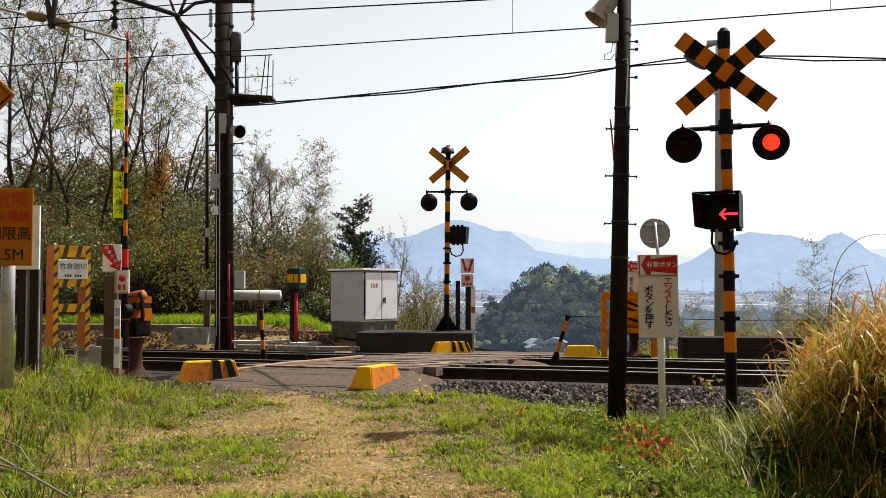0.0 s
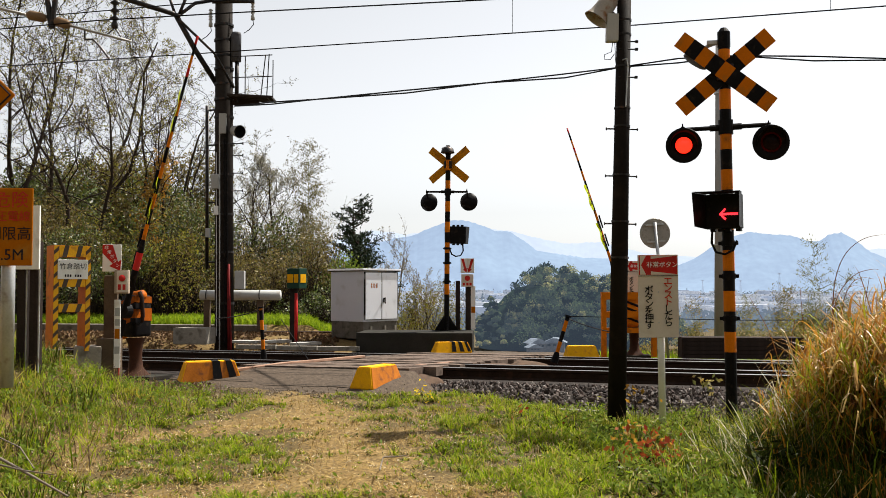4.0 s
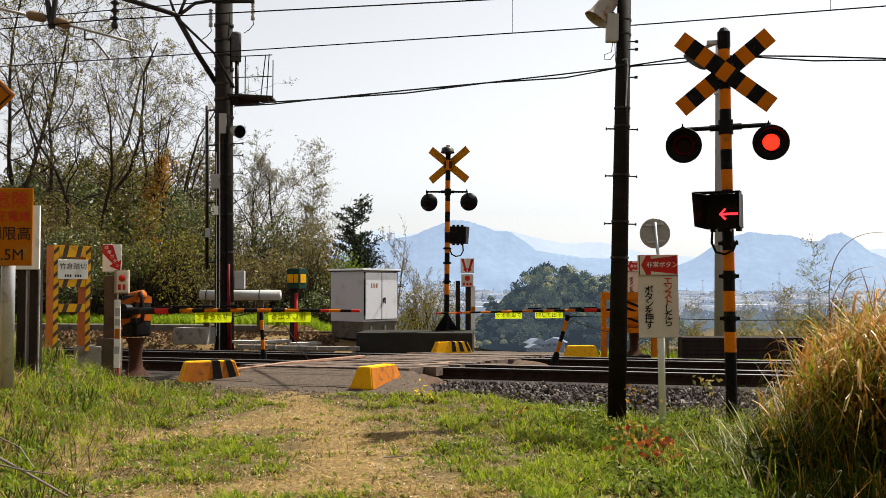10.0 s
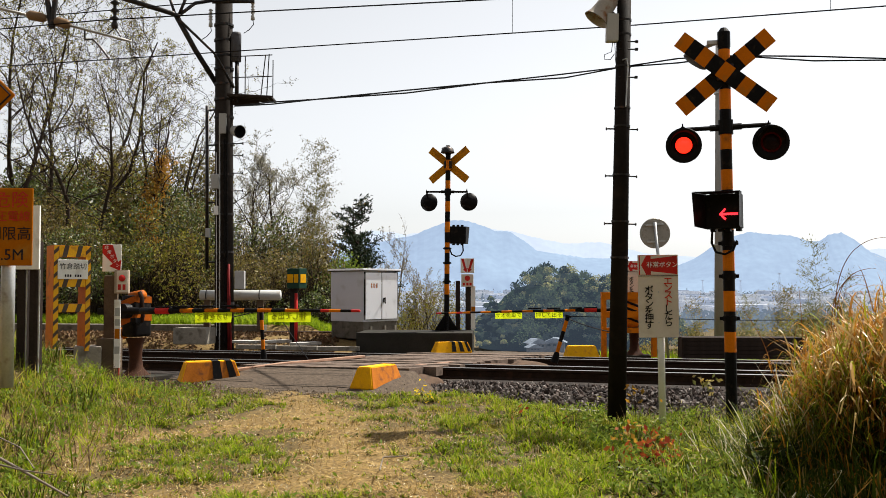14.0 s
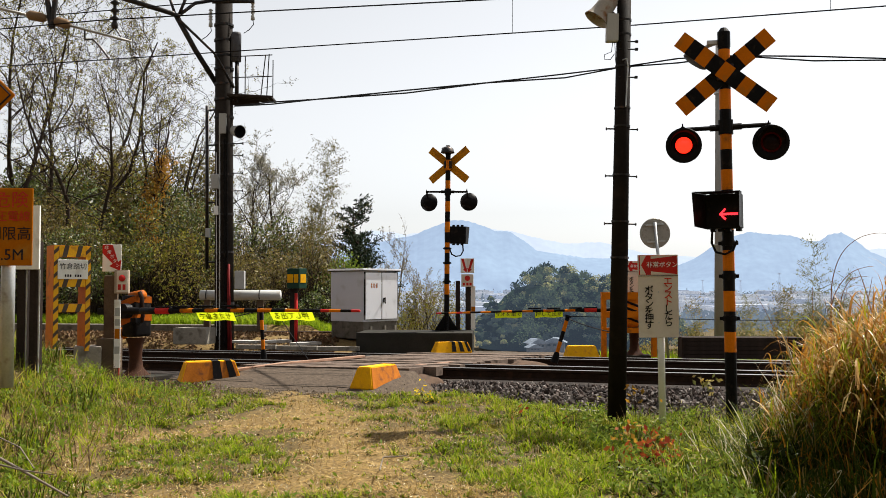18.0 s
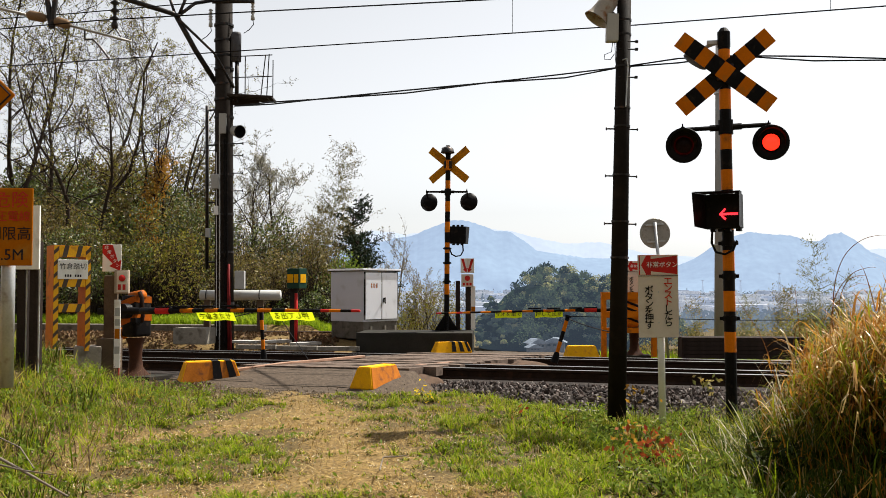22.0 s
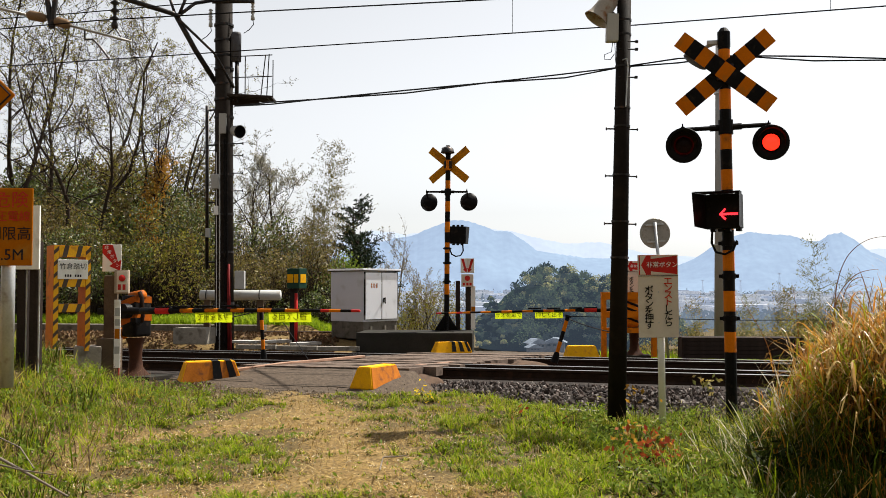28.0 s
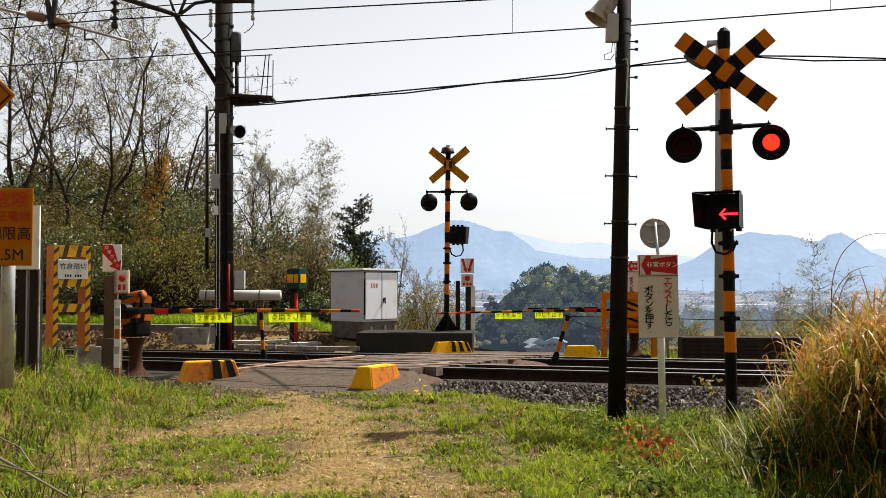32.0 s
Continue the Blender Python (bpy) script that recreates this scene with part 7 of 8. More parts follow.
# ---- posts with a chain between the tracks ----
def stub_post(where, tilt, h, chain, label):
    root = thing("marker_post", where, 0, label, "marker post", "marker posts between the tracks", "", tilt)
    bm = B()
    band_pole(bm, 0, 0, 0.0, h, 0.032, 0.17, 1, 10)
    part("post", bm, [ORANGE, BLACK], root, "", True)
    bm = B()
    lathe(bm, [(0.06, 0.0), (0.058, 0.05), (0.048, 0.12), (0.04, 0.16)], 12)
    part("socket", bm, BLACK, root, "", True)
    bm = B()
    rod(bm, (0, 0, h), (0, 0, h + 0.03), 0.055, 0.05, 12)
    part("cap", bm, BLACK, root)
    bm = B()
    pipe(bm, hanging((0, 0, h - 0.02), chain, 0.03), 0.009, 5)
    part("chain", bm, IRON, root, "thin dark chain")


stub_post((-3.103, 17.0, 0.067), (0, -4), 0.88, (-0.9, 0.4, 0.75), "slim striped marker post beside the deck")
stub_post((1.732, 15.3, 0.138), (0, 17), 0.74, (0.95, 0.6, 0.74), "leaning striped marker post beside the deck")


# ---- mast with catenary arms ----
def mast():
    root = thing("catenary_mast", (-4.905, 22.0, -0.068), 0, "stained concrete catenary mast with clamps, pipes and brackets", "mast")
    bm = B()
    rod(bm, (0, 0, -0.2), (-0.09, 0, 9.0), 0.215, 0.19, 20)
    part("shaft", bm, MASTCONC, root, "", True)
    for z in (1.0, 2.15, 3.0, 3.9, 4.6, 5.2, 5.6, 5.95, 6.3, 6.6, 6.95, 7.3):
        bm = B()
        rod(bm, (-0.01 * z, 0, z), (-0.01 * z, 0, z + 0.05), 0.222, 0.222, 20)
        part("band", bm, IRON, root, "dark steel clamp band")
    bm = B()
    pipe(bm, [(0.14, -0.19, 0.0), (0.13, -0.2, 1.0), (0.12, -0.2, 1.9)], 0.035, 8)
    part("red_pipe", bm, DARKRED, root, "dark red cable pipe", True)
    for x, z0, z1, r, mt in ((-0.06, 0.0, 5.0, 0.016, STEEL), (0.05, 0.1, 4.7, 0.022, BLACK), (0.10, 1.8, 5.0, 0.02, BLACK), (-0.13, 0.3, 4.4, 0.012, STEEL), (0.2, 0.0, 1.2, 0.018, DARKRED)):
        bm = B()
        pipe(bm, [(x, -0.215, z0), (x - 0.02, -0.215, (z0 + z1) / 2), (x - 0.045, -0.21, z1)], r, 6)
        part("cable", bm, mt, root)
    for x, z, w, h, mt, nm in ((0.38, 1.55, 0.22, 0.40, PIPE, "junction_box"), (-0.19, 3.75, 0.18, 0.32, GREYPLASTIC, "junction_box"), (-0.03, 5.05, 0.16, 0.45, GREYPLASTIC, "junction_box"), (-0.16, 3.1, 0.1, 0.2, WHITE, "white_plate"), (-0.34, 2.6, 0.1, 0.2, GREYPLASTIC, "junction_box")):
        bm = B()
        box(bm, (x, -0.2, z), (w, 0.14, h), None, 0.015)
        part(nm, bm, mt, root)
    # siren
    bm = B()
    lathe(bm, [(0.05, -0.28), (0.11, -0.2), (0.135, 0.0), (0.15, 0.06), (0.14, 0.06)], 20, Matrix.Translation((0.34, -0.3, 4.86)) @ Vector((0.75, -0.85, -0.25)).to_track_quat("Z", "Y").to_matrix().to_4x4())
    lathe(bm, [(0.14, 0.06), (0.11, -0.02), (0.0, -0.1)], 20, Matrix.Translation((0.34, -0.3, 4.86)) @ Vector((0.75, -0.85, -0.25)).to_track_quat("Z", "Y").to_matrix().to_4x4(), 1)
    part("siren", bm, [GREYPLASTIC, BLACK], root, "grey horn with a dark mouth", True)
    for z in (4.35, 4.62, 3.95, 3.55):
        bm = B()
        rod(bm, (0.15, -0.1, z), (0.40, -0.1, z), 0.012, 0.012, 6)
        rod(bm, (0.40, -0.1, z - 0.03), (0.40, -0.1, z + 0.03), 0.015, 0.015, 6)
        part("step_bolt", bm, IRON, root)
    # transformer can on a post
    bm = B()
    lathe(bm, [(0.0, 7.15), (0.10, 7.14), (0.115, 7.08), (0.115, 6.48), (0.0, 6.47)], 16, Matrix.Translation((0.23, -0.1, 0)))
    can = part("can", bm, DARKGREY, root, "dark grey arrester can", True)
    bm = B()
    rod(bm, (0.25, -0.1, 5.55), (0.25, -0.1, 6.5), 0.045, 0.045, 10)
    part("can_post", bm, IRON, can, "", True)
    # platform with a rail
    bm = B()
    m = Matrix.Rotation(radians(3), 3, "Y")
    for k in range(3):
        box(bm, (0.60, -0.35 + 0.22 * k, 5.64), (1.0, 0.19, 0.05), m, 0.006)
    box(bm, (0.35, -0.05, 5.55), (0.8, 0.08, 0.1), None, 0.006)
    plat = part("platform", bm, DARKPLANK, root, "small timber work platform")
    for a, b in (((0.5, -0.4, 5.65), (0.5, -0.4, 6.52)), ((0.98, -0.4, 5.6), (1.03, -0.4, 6.58)), ((0.85, -0.4, 5.62), (0.95, -0.4, 6.55)), ((0.2, -0.4, 6.52), (1.1, -0.4, 6.56)), ((0.2, -0.4, 6.05), (1.1, -0.4, 6.08)), ((1.0, -0.4, 5.6), (1.0, 0.1, 5.6)), ((1.03, 0.1, 5.62), (1.03, 0.1, 6.56))):
        bm = B()
        rod(bm, a, b, 0.012, 0.012, 6)
        part("railing_bar", bm, IRON, plat)
    # ladder beside the shaft
    for x in (-0.42,):
        bm = B()
        rod(bm, (x, 0.05, 1.8), (x - 0.03, 0.05, 5.5), 0.04, 0.04, 8)
        part("side_pipe", bm, IRON, root, "dark pipe on stand-offs", True)
    for z in (1.95, 3.3, 4.6, 5.4):
        bm = B()
        rod(bm, (-0.45, 0.05, z), (0.0, 0.0, z), 0.02, 0.02, 6)
        part("stand_off", bm, IRON, root)
    # arms over the track
    o = Vector((-4.905, 22.0, -0.068))
    for pts, r in (([(-6.998, 20.500, 7.502), (-5.876, 21.000, 7.257), (-5.743, 21.100, 7.210)], 0.055), ([(-5.817, 21.100, 7.235), (-5.505, 21.500, 6.588), (-5.125, 22.000, 5.909)], 0.06), ([(-5.742, 21.100, 7.136), (-5.089, 21.600, 6.523), (-4.675, 21.700, 5.770)], 0.03), ([(-5.767, 21.100, 7.235), (-5.575, 21.100, 7.709)], 0.035), ([(-5.767, 21.100, 7.235), (-5.515, 21.500, 7.627), (-5.143, 22.000, 7.852)], 0.04), ([(-5.842, 21.100, 7.260), (-5.995, 21.100, 7.709)], 0.03), ([(-5.174, 21.700, 7.724), (-4.236, 21.700, 7.737)], 0.05)):
        bm = B()
        pipe(bm, [Vector(p) - o for p in pts], r, 8)
        part("arm", bm, IRON, root, "dark steel bracket arm", True)
    for x, y, z in ((-0.33, -0.2, 7.45), (0.62, -0.2, 7.6)):
        bm = B()
        prof = [(0.02, 0.2)]
        for k in range(4):
            prof += [(0.05, 0.17 - k * 0.07), (0.02, 0.14 - k * 0.07)]
        lathe(bm, prof + [(0.045, -0.12), (0.045, -0.2), (0.0, -0.2)], 12, Matrix.Translation((x, y, z)))
        part("insulator", bm, PIPE, root, "ribbed porcelain insulator", True)
        bm = B()
        pipe(bm, [(x, y, z - 0.2), (x + 0.02, y, z - 0.3), (x - 0.08, y, z - 0.42), (x - 0.2, y, z - 0.5)], 0.01, 5)
        part("jumper", bm, BLACK, root)
    return root


mast()


def registration():
    """Hinged pipe with brown insulators that holds the contact wire over the track."""
    root = thing("registration_arm", (-6.889, 17.000, 5.962), 0, "steel registration arm with brown insulators over the track", "registration arm")
    o = Vector((-6.889, 17.000, 5.962))

    def q(p):
        return Vector(p) - o

    part("pipe", pipe(B(), [q((-8.186, 17.000, 6.303)), q((-7.338, 17.000, 6.102))], 0.026, 8), BACK, root, "", True)
    part("pipe", pipe(B(), [q((-6.540, 17.000, 5.901)), q((-5.475, 17.000, 5.621))], 0.022, 8), BACK, root, "", True)
    for a, b in (((-7.308, 17.000, 6.102), (-6.969, 17.000, 6.032)), ((-6.820, 17.000, 5.992), (-6.551, 17.000, 5.911))):
        bm = B()
        a, b = q(a), q(b)
        pipe(bm, [a, a.lerp(b, 0.15), a.lerp(b, 0.8), b], [0.05, 0.085, 0.085, 0.05], 12)
        part("insulator", bm, BROWNPOT, root, "brown porcelain insulator", True)
    for a, b in (((-7.021, 17.000, 6.765), (-6.877, 17.000, 5.861)), ((-6.772, 17.000, 6.765), (-6.877, 17.000, 5.861))):
        bm = B()
        rod(bm, q(a), q(b), 0.05, 0.05, 8)
        part("hanger", bm, IRON, root)
    bm = B()
    pipe(bm, [q((-6.291, 17.000, 5.841)), q((-6.289, 17.000, 5.661)), q((-6.140, 17.000, 5.661)), q((-6.009, 17.000, 5.521)), q((-5.848, 17.000, 5.311))], 0.018, 6)
    part("steady_rod", bm, IRON, root)
    bm = B()
    prof = [(0.03, 0.9)]
    for k in range(5):
        z = 0.62 - k * 0.14
        prof += [(0.03, z + 0.05), (0.09, z), (0.03, z - 0.03)]
    lathe(bm, prof + [(0.06, -0.03), (0.06, -0.1), (0.0, -0.12)], 12, Matrix.Translation(q((-5.767, 17.000, 5.962))))
    part("hanging_insulator", bm, IRON, root, "dark ribbed hanging insulator", True)
    for a, b in (((-5.766, 17.000, 5.861), (-5.913, 17.000, 5.741)), ((-5.766, 17.000, 5.861), (-5.654, 17.000, 5.701))):
        bm = B()
        rod(bm, q(a), q(b), 0.012, 0.012, 6)
        part("link", bm, IRON, root)


BROWNPOT = surface("brown_porcelain", (0.1716, 0.1092, 0.0624), 0.3, 0, 0.2, 6, 60, 0.02)
registration()


def line(name, pts, r, label, mat=None, tag="overhead wire"):
    ob = part(name, pipe(B(), pts, r, 5), mat or BLACK, None, label)
    return tagged(ob, label, tag, "overhead wires", "structure")


line("contact_wire", [(-8.362, 17.000, 5.141), (-3.679, 15.500, 5.062), (2.550, 13.000, 4.826), (5.887, 11.500, 4.698)], 0.009, "dark overhead contact wire")
line("messenger_wire", [(-8.374, 17.000, 5.791), (-5.784, 16.400, 5.836), (-3.205, 15.500, 5.715), (0.942, 13.900, 5.456), (3.162, 13.000, 5.325)], 0.011, "dark overhead messenger wire")
line("messenger_wire", [(-9.857, 20.000, 6.808), (-7.563, 19.500, 6.820), (-4.826, 18.600, 6.774), (-1.883, 17.500, 6.667)], 0.011, "dark overhead messenger wire")
for a, b in (((0.992, 13.800, 5.492), (0.991, 13.800, 4.938)), ((4.812, 12.000, 4.909), (4.809, 12.000, 4.732)), ((-5.912, 16.500, 6.263), (-5.909, 16.500, 6.019))):
    line("dropper", [a, b], 0.0035, "thin wire dropper")
for dz in (0.0, -0.045):
    line("service_cable", [Vector(p) + Vector((0, 0, dz * (i % 2))) for i, p in enumerate([(-4.681, 21.800, 5.381), (-3.627, 20.500, 5.222), (-2.464, 18.900, 4.971), (-0.581, 15.600, 4.477), (0.584, 13.200, 4.089), (1.410, 11.200, 3.771), (1.842, 10.000, 3.577)])], [0.017, 0.016, 0.015, 0.013, 0.011, 0.009, 0.008], "twisted black service cable")
    line("service_cable", [Vector(p) + Vector((0, 0, dz * (i % 2))) for i, p in enumerate([(1.842, 10.000, 3.577), (2.401, 9.900, 3.642), (2.949, 9.800, 3.647), (3.672, 9.600, 3.593), (4.591, 9.200, 3.465)])], 0.008, "twisted black service cable")


# ---- dark utility pole ----
def utility_pole():
    root = thing("utility_pole", (1.765, 10.0, -0.049), 0, "dark creosoted utility pole with step bolts and a loudspeaker", "utility pole", "", "", (0, 1.45))
    bm = B()
    rod(bm, (0, 0, -0.2), (0, 0, 4.9), 0.097, 0.068, 16)
    part("shaft", bm, POLEWOOD, root, "", True)
    for z in (1.65, 2.02, 2.5, 3.0, 3.19, 3.62, 3.95, 4.1):
        bm = B()
        rod(bm, (0, 0, z), (0, 0, z + 0.02), 0.104 - 0.006 * z, 0.104 - 0.006 * z, 16)
        part("band", bm, IRON, root)
    for z in (2.006, 2.497, 2.983):
        bm = B()
        rod(bm, (-0.16, 0, z), (0.16, 0, z), 0.008, 0.008, 6)
        rod(bm, (-0.165, 0, z), (-0.155, 0, z), 0.016, 0.016, 6)
        rod(bm, (0.155, 0, z), (0.165, 0, z), 0.016, 0.016, 6)
        part("step_bolt", bm, IRON, root)
    for z in (3.8, 3.88, 3.51):
        bm = B()
        rod(bm, (-0.05, -0.06, z), (0.14, -0.06, z), 0.008, 0.008, 6)
        box(bm, (0.125, -0.06, z), (0.03, 0.03, 0.025), None, 0.004)
        part("clamp_bolt", bm, IRON, root)
    bm = B()
    box(bm, (-0.13, -0.06, 4.012), (0.12, 0.11, 0.285), None, 0.012)
    part("speaker_box", bm, GREYPLASTIC, root, "grey connection box")
    bm = B()
    pipe(bm, [(-0.12, -0.05, 3.87), (-0.13, -0.05, 3.77), (-0.2, -0.05, 3.74), (-0.2, -0.05, 3.69), (-0.14, -0.05, 3.69), (-0.1, -0.06, 3.75)], 0.004, 5)
    pipe(bm, [(-0.1, -0.06, 3.87), (-0.09, -0.08, 3.66), (-0.07, -0.09, 3.55)], 0.004, 5)
    part("loose_wire", bm, BLACK, root)
    bm = B()
    pipe(bm, [(-0.02, -0.08, 3.68), (0.02, -0.085, 3.7), (0.035, -0.085, 3.62), (0.02, -0.09, 3.2)], 0.007, 6)
    part("conduit", bm, STEEL, root)
    bm = B()
    m = Matrix.Translation((-0.235, -0.02, 4.19)) @ Vector((-0.55, -0.06, -0.83)).to_track_quat("Z", "Y").to_matrix().to_4x4() @ Matrix.Scale(0.86, 4)
    lathe(bm, [(0.0, -0.34), (0.07, -0.33), (0.085, -0.29), (0.088, -0.20), (0.108, -0.19), (0.115, -0.06), (0.125, 0.04), (0.15, 0.11), (0.158, 0.118), (0.145, 0.112), (0.118, 0.04), (0.10, -0.06), (0.0, -0.09)], 22, m)
    rod(bm, m @ Vector((0, 0, -0.05)), m @ Vector((0, 0, 0.06)), 0.045, 0.03, 12)
    sp = part("loudspeaker", bm, BEIGEHORN, root, "beige horn loudspeaker", True)
    bm = B()
    pipe(bm, [(-0.28, -0.02, 4.25), (-0.15, -0.02, 4.20), (-0.04, 0, 4.12)], 0.02, 6)
    part("bracket", bm, RUST, sp)


BEIGEHORN = surface("beige_horn", (0.30, 0.27, 0.23), 0.45, 0, 0.15, 7, 50, 0.05, (0.20, 0.10, 0.05), 0.55)
utility_pole()
gp = thing("concrete_pole", (5.790, 20.5, 0.190), 0, "pale grey concrete pole behind the track", "utility pole", "", "", (0, 0.5))
part("shaft", rod(B(), (0, 0, -0.3), (0, 0, 6.340), 0.118, 0.075, 16), PALEPOLE, gp, "", True)
for z in (2.0, 3.1, 5.2):
    part("band", rod(B(), (0, 0, z), (0, 0, z + 0.03), 0.115, 0.115, 16), STEEL, gp)
part("tag", box(B(), (0.03, -0.12, 1.95), (0.1, 0.03, 0.16), None, 0.005), GREYPLASTIC, gp)


# ---- pipe on two posts, and the green marker box ----
def cross_pipe():
    root = thing("pipe_barrier", (-4.976, 24.0, 0.194), -3, "white pipe laid on two timber posts", "pipe barrier")
    bm = B()
    rod(bm, (-0.98, 0, 0.93), (1.0, 0, 0.93), 0.125, 0.125, 20)
    part("pipe", bm, PIPE, root, "weathered white pipe", True)
    for x in (-0.82, 0.5):
        bm = B()
        box(bm, (x, 0.02, 0.42), (0.15, 0.12, 1.05), None, 0.01)
        part("post", bm, WOOD, root)
        bm = B()
        pipe(bm, [(x, 0.13 * math.sin(a), 0.93 + 0.132 * math.cos(a)) for a in np.linspace(-2.4, 2.4, 12)], 0.012, 5)
        part("strap", bm, BLACK, root)


cross_pipe()


def marker_box():
    root = thing("marker_box", (-3.304, 22.0, 0.084), -28, "dark green signal box with yellow marks on a post", "signal box")
    bm = B()
    box(bm, (-0.10, 0.06, 0.72), (0.14, 0.14, 1.5), None, 0.01)
    part("post", bm, MASTCONC, root)
    bm = B()
    rod(bm, (0.04, -0.05, 0.0), (0.04, -0.05, 1.1), 0.035, 0.035, 8)
    part("red_pipe", bm, RED, root, "red painted pipe", True)
    bm = B()
    box(bm, (0.02, 0.0, 1.43), (0.34, 0.28, 0.45), None, 0.012)
    bx = part("box", bm, GREENBOX, root)
    for x, w in ((-0.055, 0.16), (0.105, 0.11)):
        bm = B()
        box(bm, (x, -0.145, 1.43), (w, 0.008, 0.19))
        part("mark", bm, BLOCK, bx, "yellow mark")
    bm = B()
    box(bm, (0.194, 0.0, 1.43), (0.008, 0.2, 0.19))
    part("mark", bm, BLOCK, bx, "yellow mark")


marker_box()
line("fence_wire", [(2.617, 21.000, 0.695), (4.192, 21.000, 0.658), (6.250, 21.000, 0.610), (10.611, 21.000, 0.622)], 0.009, "thin wire fence line", None, "fence wire")
line("guy_wire", [(-3.609, 21.800, 0.609), (-2.446, 18.000, -0.046)], 0.008, "thin dark guy wire", None, "guy wire")
# ---- distance: knoll, houses, town, mountains ----
def knoll():
    r, rn = random.Random(9), np.random.default_rng(9)
    d = 260.0
    root = thing("wooded_knoll", (30.184, d, -14.0), 0, "wooded hill with mixed green trees beyond the valley", "wooded hill", "", "stuff")
    outline = ((838, 566), (856, 548), (866, 520), (874, 518), (884, 545), (898, 520), (912, 496), (935, 476), (965, 466), (1000, 470), (1030, 480), (1060, 484), (1100, 490), (1150, 530), (1190, 560))
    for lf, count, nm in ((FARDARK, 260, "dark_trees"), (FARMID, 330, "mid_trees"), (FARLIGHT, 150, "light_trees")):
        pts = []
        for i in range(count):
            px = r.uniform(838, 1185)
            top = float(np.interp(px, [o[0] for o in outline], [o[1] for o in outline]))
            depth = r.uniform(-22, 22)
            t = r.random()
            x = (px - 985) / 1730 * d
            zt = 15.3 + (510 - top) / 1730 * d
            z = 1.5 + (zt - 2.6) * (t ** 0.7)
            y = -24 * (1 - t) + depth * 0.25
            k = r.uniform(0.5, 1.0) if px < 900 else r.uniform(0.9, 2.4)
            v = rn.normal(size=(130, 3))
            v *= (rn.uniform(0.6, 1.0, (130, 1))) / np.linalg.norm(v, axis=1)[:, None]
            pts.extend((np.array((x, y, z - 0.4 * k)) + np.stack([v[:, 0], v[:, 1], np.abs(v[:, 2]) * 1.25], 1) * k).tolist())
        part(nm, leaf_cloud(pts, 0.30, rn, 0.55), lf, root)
    bm = B()
    bmesh.ops.create_icosphere(bm, subdivisions=4, radius=1)
    for v in bm.verts:
        q = 1 + 0.12 * noise.noise(v.co * 3)
        v.co = Vector((2.0 + v.co.x * 23 * q, v.co.y * 18 * q, v.co.z * 17 * q if v.co.z > 0 else v.co.z * 2))
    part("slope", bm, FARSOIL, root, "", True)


# far leaves: own colour, plus a weak glow that paints the haze
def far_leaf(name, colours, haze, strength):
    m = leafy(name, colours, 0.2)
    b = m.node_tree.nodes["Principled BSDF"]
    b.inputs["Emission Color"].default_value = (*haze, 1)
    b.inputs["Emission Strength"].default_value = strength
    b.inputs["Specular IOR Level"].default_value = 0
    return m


# glow colour painted onto far things in place of the air before them
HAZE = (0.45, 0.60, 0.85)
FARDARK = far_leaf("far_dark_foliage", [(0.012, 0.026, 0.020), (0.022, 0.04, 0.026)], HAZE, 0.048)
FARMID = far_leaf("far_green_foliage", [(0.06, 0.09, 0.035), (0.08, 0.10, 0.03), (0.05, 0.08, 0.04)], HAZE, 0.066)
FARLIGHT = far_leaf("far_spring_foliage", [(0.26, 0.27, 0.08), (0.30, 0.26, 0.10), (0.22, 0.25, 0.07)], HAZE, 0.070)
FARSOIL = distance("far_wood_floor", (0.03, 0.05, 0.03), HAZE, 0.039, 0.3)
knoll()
# house colours, windows too, glow faintly to paint the haze
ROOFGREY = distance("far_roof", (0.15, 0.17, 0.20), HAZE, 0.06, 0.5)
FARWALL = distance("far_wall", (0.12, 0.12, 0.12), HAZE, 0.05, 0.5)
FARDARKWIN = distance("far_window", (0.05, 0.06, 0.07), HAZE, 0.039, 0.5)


def house(px, py, d, w, dp, h, rz, label):
    x, z = (px - 784) / 1730 * d, 1.3 + (510 - py) / 1730 * d
    root = thing("house", (x, d, z), rz, label, "house", "houses in the valley")
    bm = B()
    box(bm, (0, 0, h / 2 - 1), (w, dp, h + 2))
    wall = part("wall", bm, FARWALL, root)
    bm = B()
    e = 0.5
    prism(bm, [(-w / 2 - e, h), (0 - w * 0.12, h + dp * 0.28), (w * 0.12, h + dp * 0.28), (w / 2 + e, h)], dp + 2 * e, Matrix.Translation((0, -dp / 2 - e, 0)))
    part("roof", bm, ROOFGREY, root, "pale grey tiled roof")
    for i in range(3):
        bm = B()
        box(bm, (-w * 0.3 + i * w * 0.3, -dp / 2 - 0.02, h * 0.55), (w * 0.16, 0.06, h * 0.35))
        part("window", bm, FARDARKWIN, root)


house(948, 616, 180, 2.6, 3, 0.9, 15, "pale grey-roofed house in the valley")
house(982, 615, 185, 3.6, 3, 1.0, -10, "pale grey-roofed house in the valley")
house(944, 621, 170, 1.8, 2, 0.6, 10, "small pale outbuilding in the valley")

# town on the plain, too far to count
r, rn = random.Random(31), np.random.default_rng(31)
bw, bd = B(), B()
for i in range(900):
    d = math.exp(r.uniform(math.log(650), math.log(4200)))
    x = r.uniform(-0.12, 0.62) * d
    w, h = r.uniform(6, 22) * (1 + d / 2500), r.uniform(3, 8) * (1 + d / 4000)
    box(bw if i % 3 else bd, (x, d, -18 + h / 2), (w, w * 0.6, h))
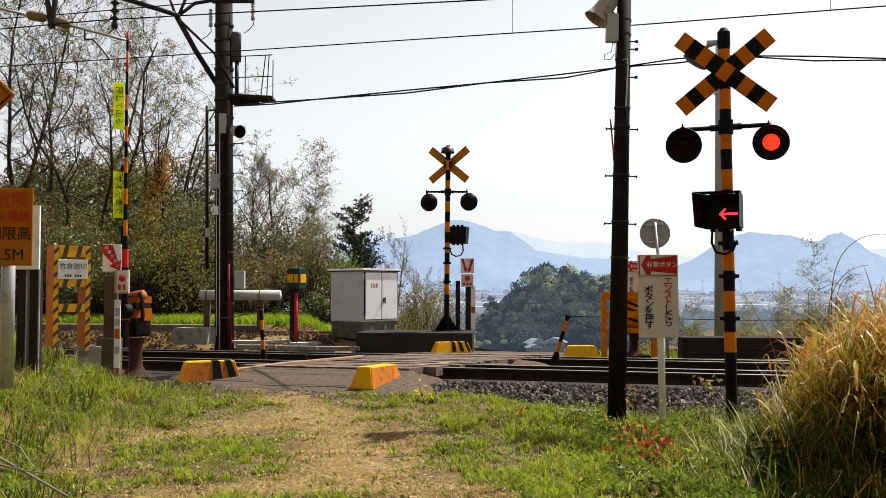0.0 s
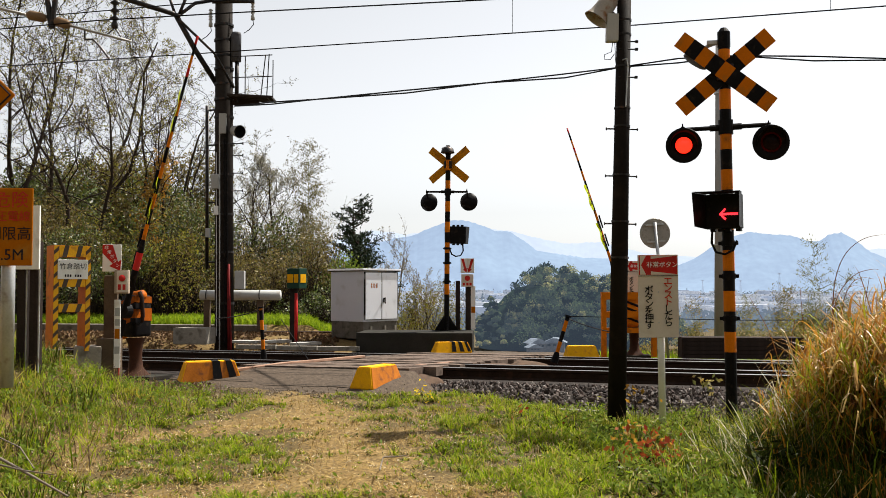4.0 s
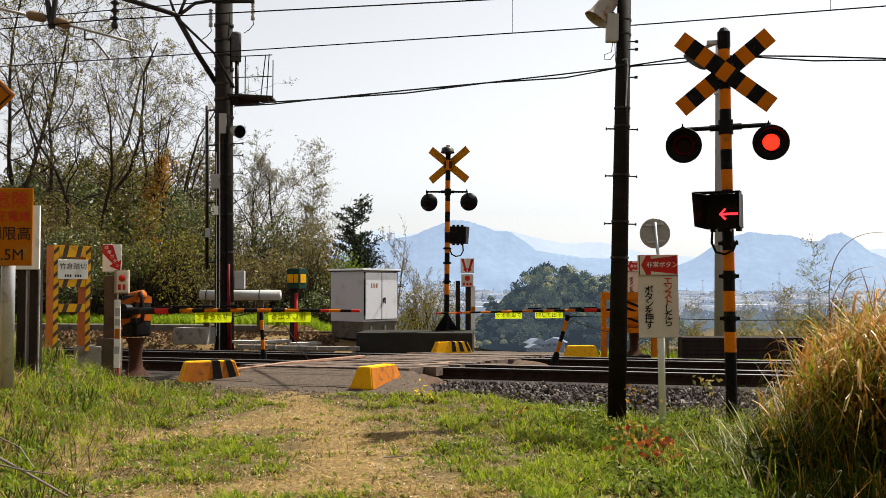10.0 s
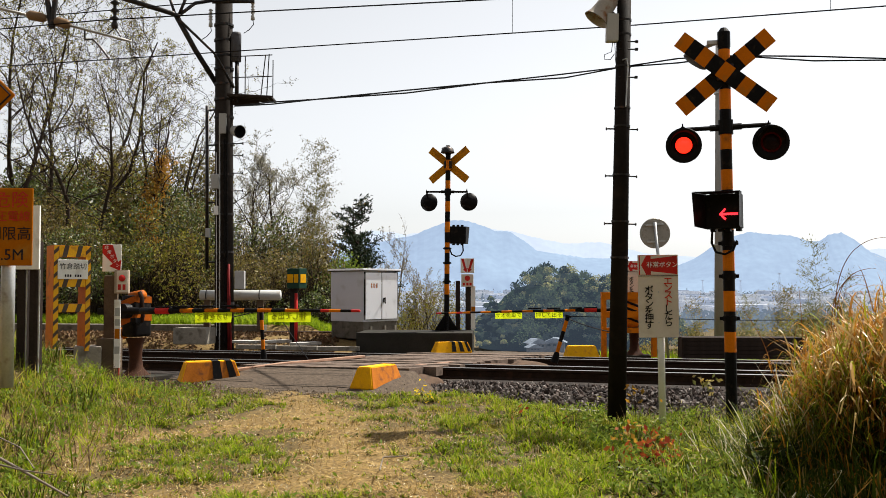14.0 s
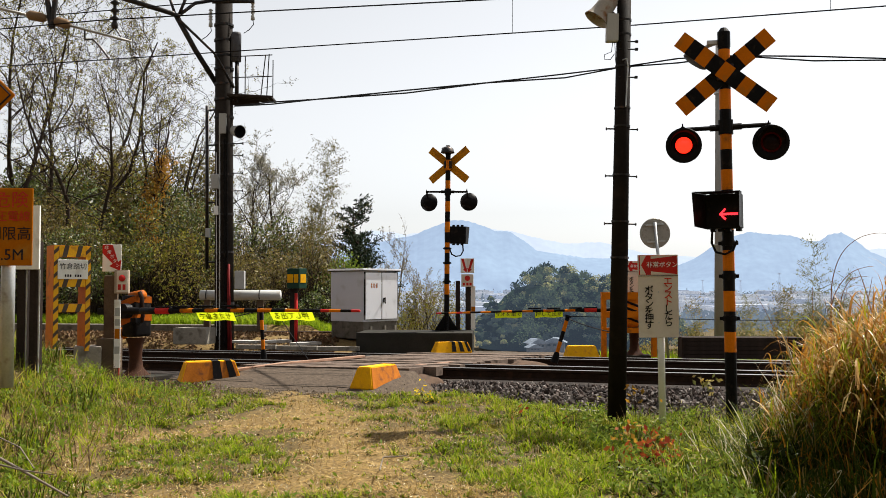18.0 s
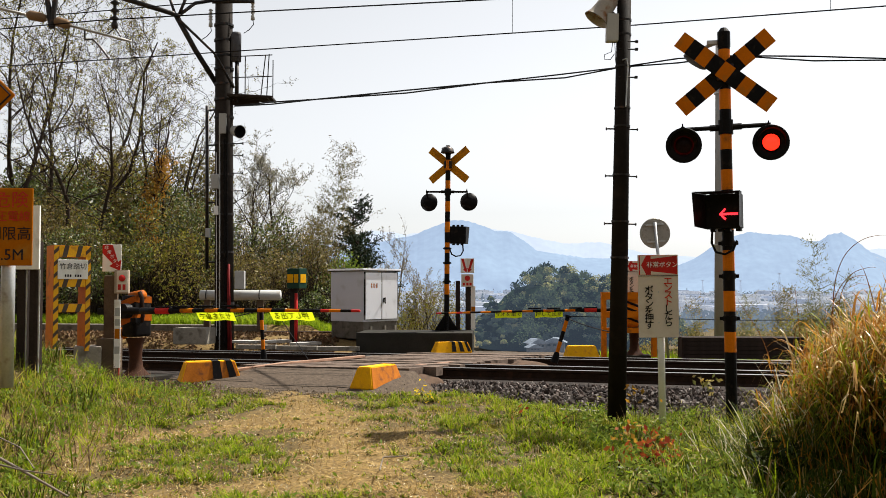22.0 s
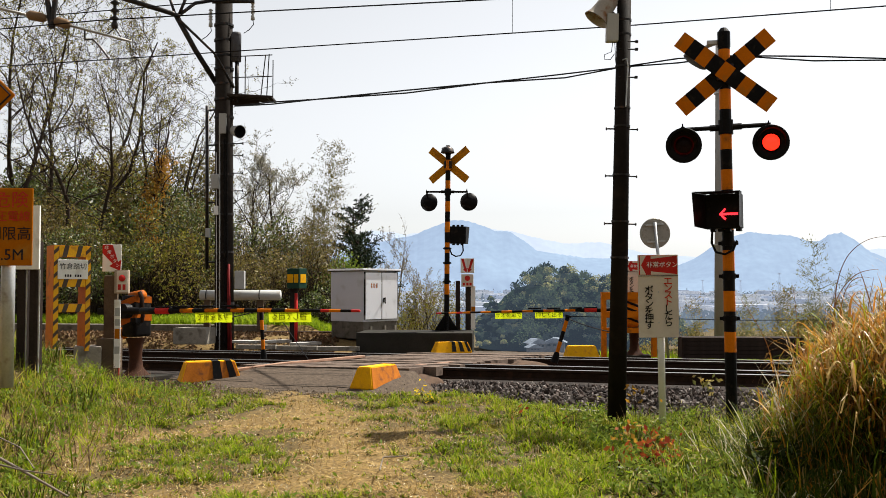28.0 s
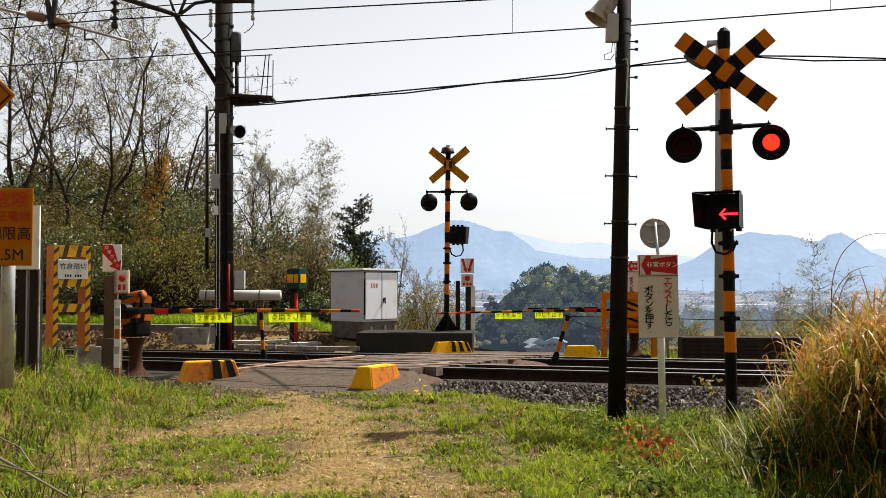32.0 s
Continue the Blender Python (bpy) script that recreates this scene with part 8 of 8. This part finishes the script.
# both town colours glow evenly to paint the haze over the plain
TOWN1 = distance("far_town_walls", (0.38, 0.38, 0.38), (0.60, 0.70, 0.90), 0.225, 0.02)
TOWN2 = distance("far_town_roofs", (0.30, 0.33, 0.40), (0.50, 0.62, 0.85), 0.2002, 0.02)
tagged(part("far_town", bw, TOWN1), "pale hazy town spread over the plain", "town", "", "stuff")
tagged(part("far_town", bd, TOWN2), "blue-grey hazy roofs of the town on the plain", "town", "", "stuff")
# trees between the houses of the plain
pts = []
for i in range(2600):
    d = math.exp(r.uniform(math.log(420), math.log(3000)))
    x = r.uniform(-0.2, 0.62) * d
    k = 1.5 + d / 500
    for q in range(7):
        pts.append((x + r.gauss(0, k), d + r.gauss(0, k), -18 + abs(r.gauss(0, k * 0.8))))
# haze over these trees is a glow mixed into their leaf colour
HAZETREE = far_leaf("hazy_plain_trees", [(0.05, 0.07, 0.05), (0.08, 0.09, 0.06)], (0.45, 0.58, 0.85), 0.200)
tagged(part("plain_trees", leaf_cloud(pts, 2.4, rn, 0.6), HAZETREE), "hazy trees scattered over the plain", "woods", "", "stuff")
# lattice towers on the plain
for px, d, h in ((1379, 1500, 42), (1310, 2000, 34), (1243, 2200, 36)):
    x = (px - 784) / 1730 * d
    root = thing("radio_mast", (x, d, -18), 0, "thin lattice tower on the plain", "tower", "towers on the plain")
    bm = B()
    for a in (0, 2.1, 4.2):
        rod(bm, (3 * math.cos(a), 3 * math.sin(a), 0), (0.8 * math.cos(a), 0.8 * math.sin(a), h), 0.35, 0.25, 4)
    part("legs", bm, TOWN2, root)
    bm = B()
    for k in range(6):
        z = h * (0.2 + 0.15 * k)
        box(bm, (0, 0, z), (5 - 0.7 * k, 0.5, 0.5))
    box(bm, (0, 0, h), (4.5, 4.5, 1.2))
    part("braces", bm, TOWN2, root)


def ridge(name, d, outline, mat, label, seed):
    """A mountain range: crest line, with folded flanks that come forward to the plain."""
    px = np.linspace(outline[0][0], outline[-1][0], 420)
    py = np.interp(px, [o[0] for o in outline], [o[1] for o in outline])
    vs, fs = [], []
    rows = 16
    for j in range(rows):
        t = j / (rows - 1)
        for i, (a, b) in enumerate(zip(px, py)):
            x = (a - 784) / 1730 * d
            top = 1.3 + (510 - b) / 1730 * d
            top += 5 * noise.noise((x * 0.02, seed, 0)) + 3 * noise.noise((x * 0.08, seed, 2))
            fold = noise.noise((x * 0.006, t * 2.5, seed)) + 0.5 * noise.noise((x * 0.02, t * 6, seed))
            z = -20 + (top + 20) * (1 - t) ** 1.15 + 16 * fold * t * (1 - t)
            vs.append((x * (1 - 0.06 * t), d - 420 * t + 60 * fold * t, z))
    w = len(px)
    for j in range(rows - 1):
        for i in range(w - 1):
            q = j * w + i
            fs.append((q, q + 1, q + w + 1, q + w))
    return tagged(part(name, (vs, [], fs), mat, None, "", True), label, "mountains", "", "structure")


# the ridges glow pale blue, which paints the air in front of them
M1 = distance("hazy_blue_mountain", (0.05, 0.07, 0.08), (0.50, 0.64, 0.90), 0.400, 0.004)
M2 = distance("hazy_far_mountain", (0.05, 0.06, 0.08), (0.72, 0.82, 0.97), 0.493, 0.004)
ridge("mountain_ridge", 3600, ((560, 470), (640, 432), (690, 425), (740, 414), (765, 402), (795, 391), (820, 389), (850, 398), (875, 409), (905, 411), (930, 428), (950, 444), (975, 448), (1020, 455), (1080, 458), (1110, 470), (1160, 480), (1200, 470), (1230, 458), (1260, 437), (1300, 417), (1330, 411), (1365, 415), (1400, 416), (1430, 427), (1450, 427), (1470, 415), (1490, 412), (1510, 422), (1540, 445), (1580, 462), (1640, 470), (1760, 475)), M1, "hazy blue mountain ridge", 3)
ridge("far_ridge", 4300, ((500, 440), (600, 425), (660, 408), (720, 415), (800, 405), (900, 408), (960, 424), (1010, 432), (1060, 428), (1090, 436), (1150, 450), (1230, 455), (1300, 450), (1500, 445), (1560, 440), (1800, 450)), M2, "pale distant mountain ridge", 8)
# ---- what moves ----
FALL = ((0, 89.5), (2.6, 89.5), (3.0, 87.2), (3.2, 85), (3.5, 79), (4.5, 62), (5.5, 42.5), (6.0, 33.3), (6.5, 25.5), (7.0, 17.8), (7.3, 13), (7.6, 8.2), (7.9, 3.6), (8.2, 0.2), (8.45, -0.8), (8.8, 0.2), (9.2, 0), (32, 0))
FALL_FAR = ((0, 87), (3.05, 87), (3.2, 86), (3.5, 82), (4.5, 65), (5.5, 48.5), (6.0, 40.5), (6.5, 33), (7.0, 25.3), (7.3, 20), (7.6, 14.5), (7.9, 9.5), (8.2, 5), (8.5, 1.5), (8.8, -0.3), (9.2, 0), (32, 0))
FLAP = ((0, 230), (1, 252), (2, 265), (3, 284), (3.5, 296), (4.5, 330), (5.5, -8), (6, 0), (7, 6), (8, -10), (8.6, 8), (9, 0), (11, -5), (13, 2), (15, -12), (17, 16), (18, 32), (19, 6), (20, 4), (21, 20), (22, 32), (23, 46), (24, 18), (25, 6), (27, 15), (28, 2), (30, 6), (32, 0))
GUST = ((0, -1), (1, -4), (2, -2), (3, -3), (6, -6), (7, -5), (8, -2), (9, -2.5), (10, -2), (11, 0), (12, 1), (13, -1.5), (14, -0.5), (15.5, 5), (17, 9), (18, 3), (19, 0), (20, 0), (21, 4), (22, 9), (23, 11), (24, 4), (25, 2), (26.5, 4), (28, 5), (29, 5), (30, 1), (31, 1), (32, 1))


def motions():
    walk(cam, [(0, CAMERA_POSE), (32, CAMERA_POSE)], EXPOSURES)
    for arm, rows in ((near_arm, FALL), (far_arm, FALL_FAR)):
        x, y, z = arm.location
        walk(arm, [(t, pose(x, y, z, 0, -a, 0)) for t, a in rows])
    for strip in near_flags:
        walk(strip, [(t, pose(0, -0.06, 0, a, 0, 0)) for t, a in FLAP])
    for strip in far_flags:
        walk(strip, [(t, pose(0, -0.06, 0, min(a, 40) if t > 5 else 70, 0, 0)) for t, a in FLAP])
    # the two lamps take turns: each lens swings half round its axle
    flips = [0.255 + 0.6148 * k for k in range(52)]
    for lenses in (near_lamps, far_lamps):
        for side, lens in enumerate(lenses):
            x, y, z = lens.location
            turn = 180.0 * (1 - side)
            rows = [(0, pose(x, y, z, 0, 0, turn))]
            for t in flips:
                start, whole = t - 0.05, round(t)
                if abs(t - whole) < 0.1:
                    start = whole if t > whole else whole - 0.1
                for k in range(4):
                    rows.append((start + k / 30, pose(x, y, z, 0, 0, turn + 60 * k)))
                turn += 180
            rows.append((32, pose(x, y, z, 0, 0, turn)))
            walk(lens, rows)
    # wind in the bamboo and the long stalks
    for k, (ob, gain) in enumerate(zip(SWAY_BAMBOO, (1.0, 0.7))):
        x, y, z = ob.location
        walk(ob, [(t, pose(x, y, z, 0, gain * a, 0)) for t, a in GUST])
    for k, ob in enumerate(SWAY_GRASS + STALKS):
        x, y, z = ob.location
        gain = 2.6 if k >= len(SWAY_GRASS) else 0.9
        walk(ob, [(i, pose(x, y, z, 0.5 * gain * math.sin(i * 1.3 + k), gain * math.sin(i * 0.83 + 0.6 * k) + 0.4 * gain * math.sin(i * 2.1 + k), 0)) for i in range(33)])


motions()
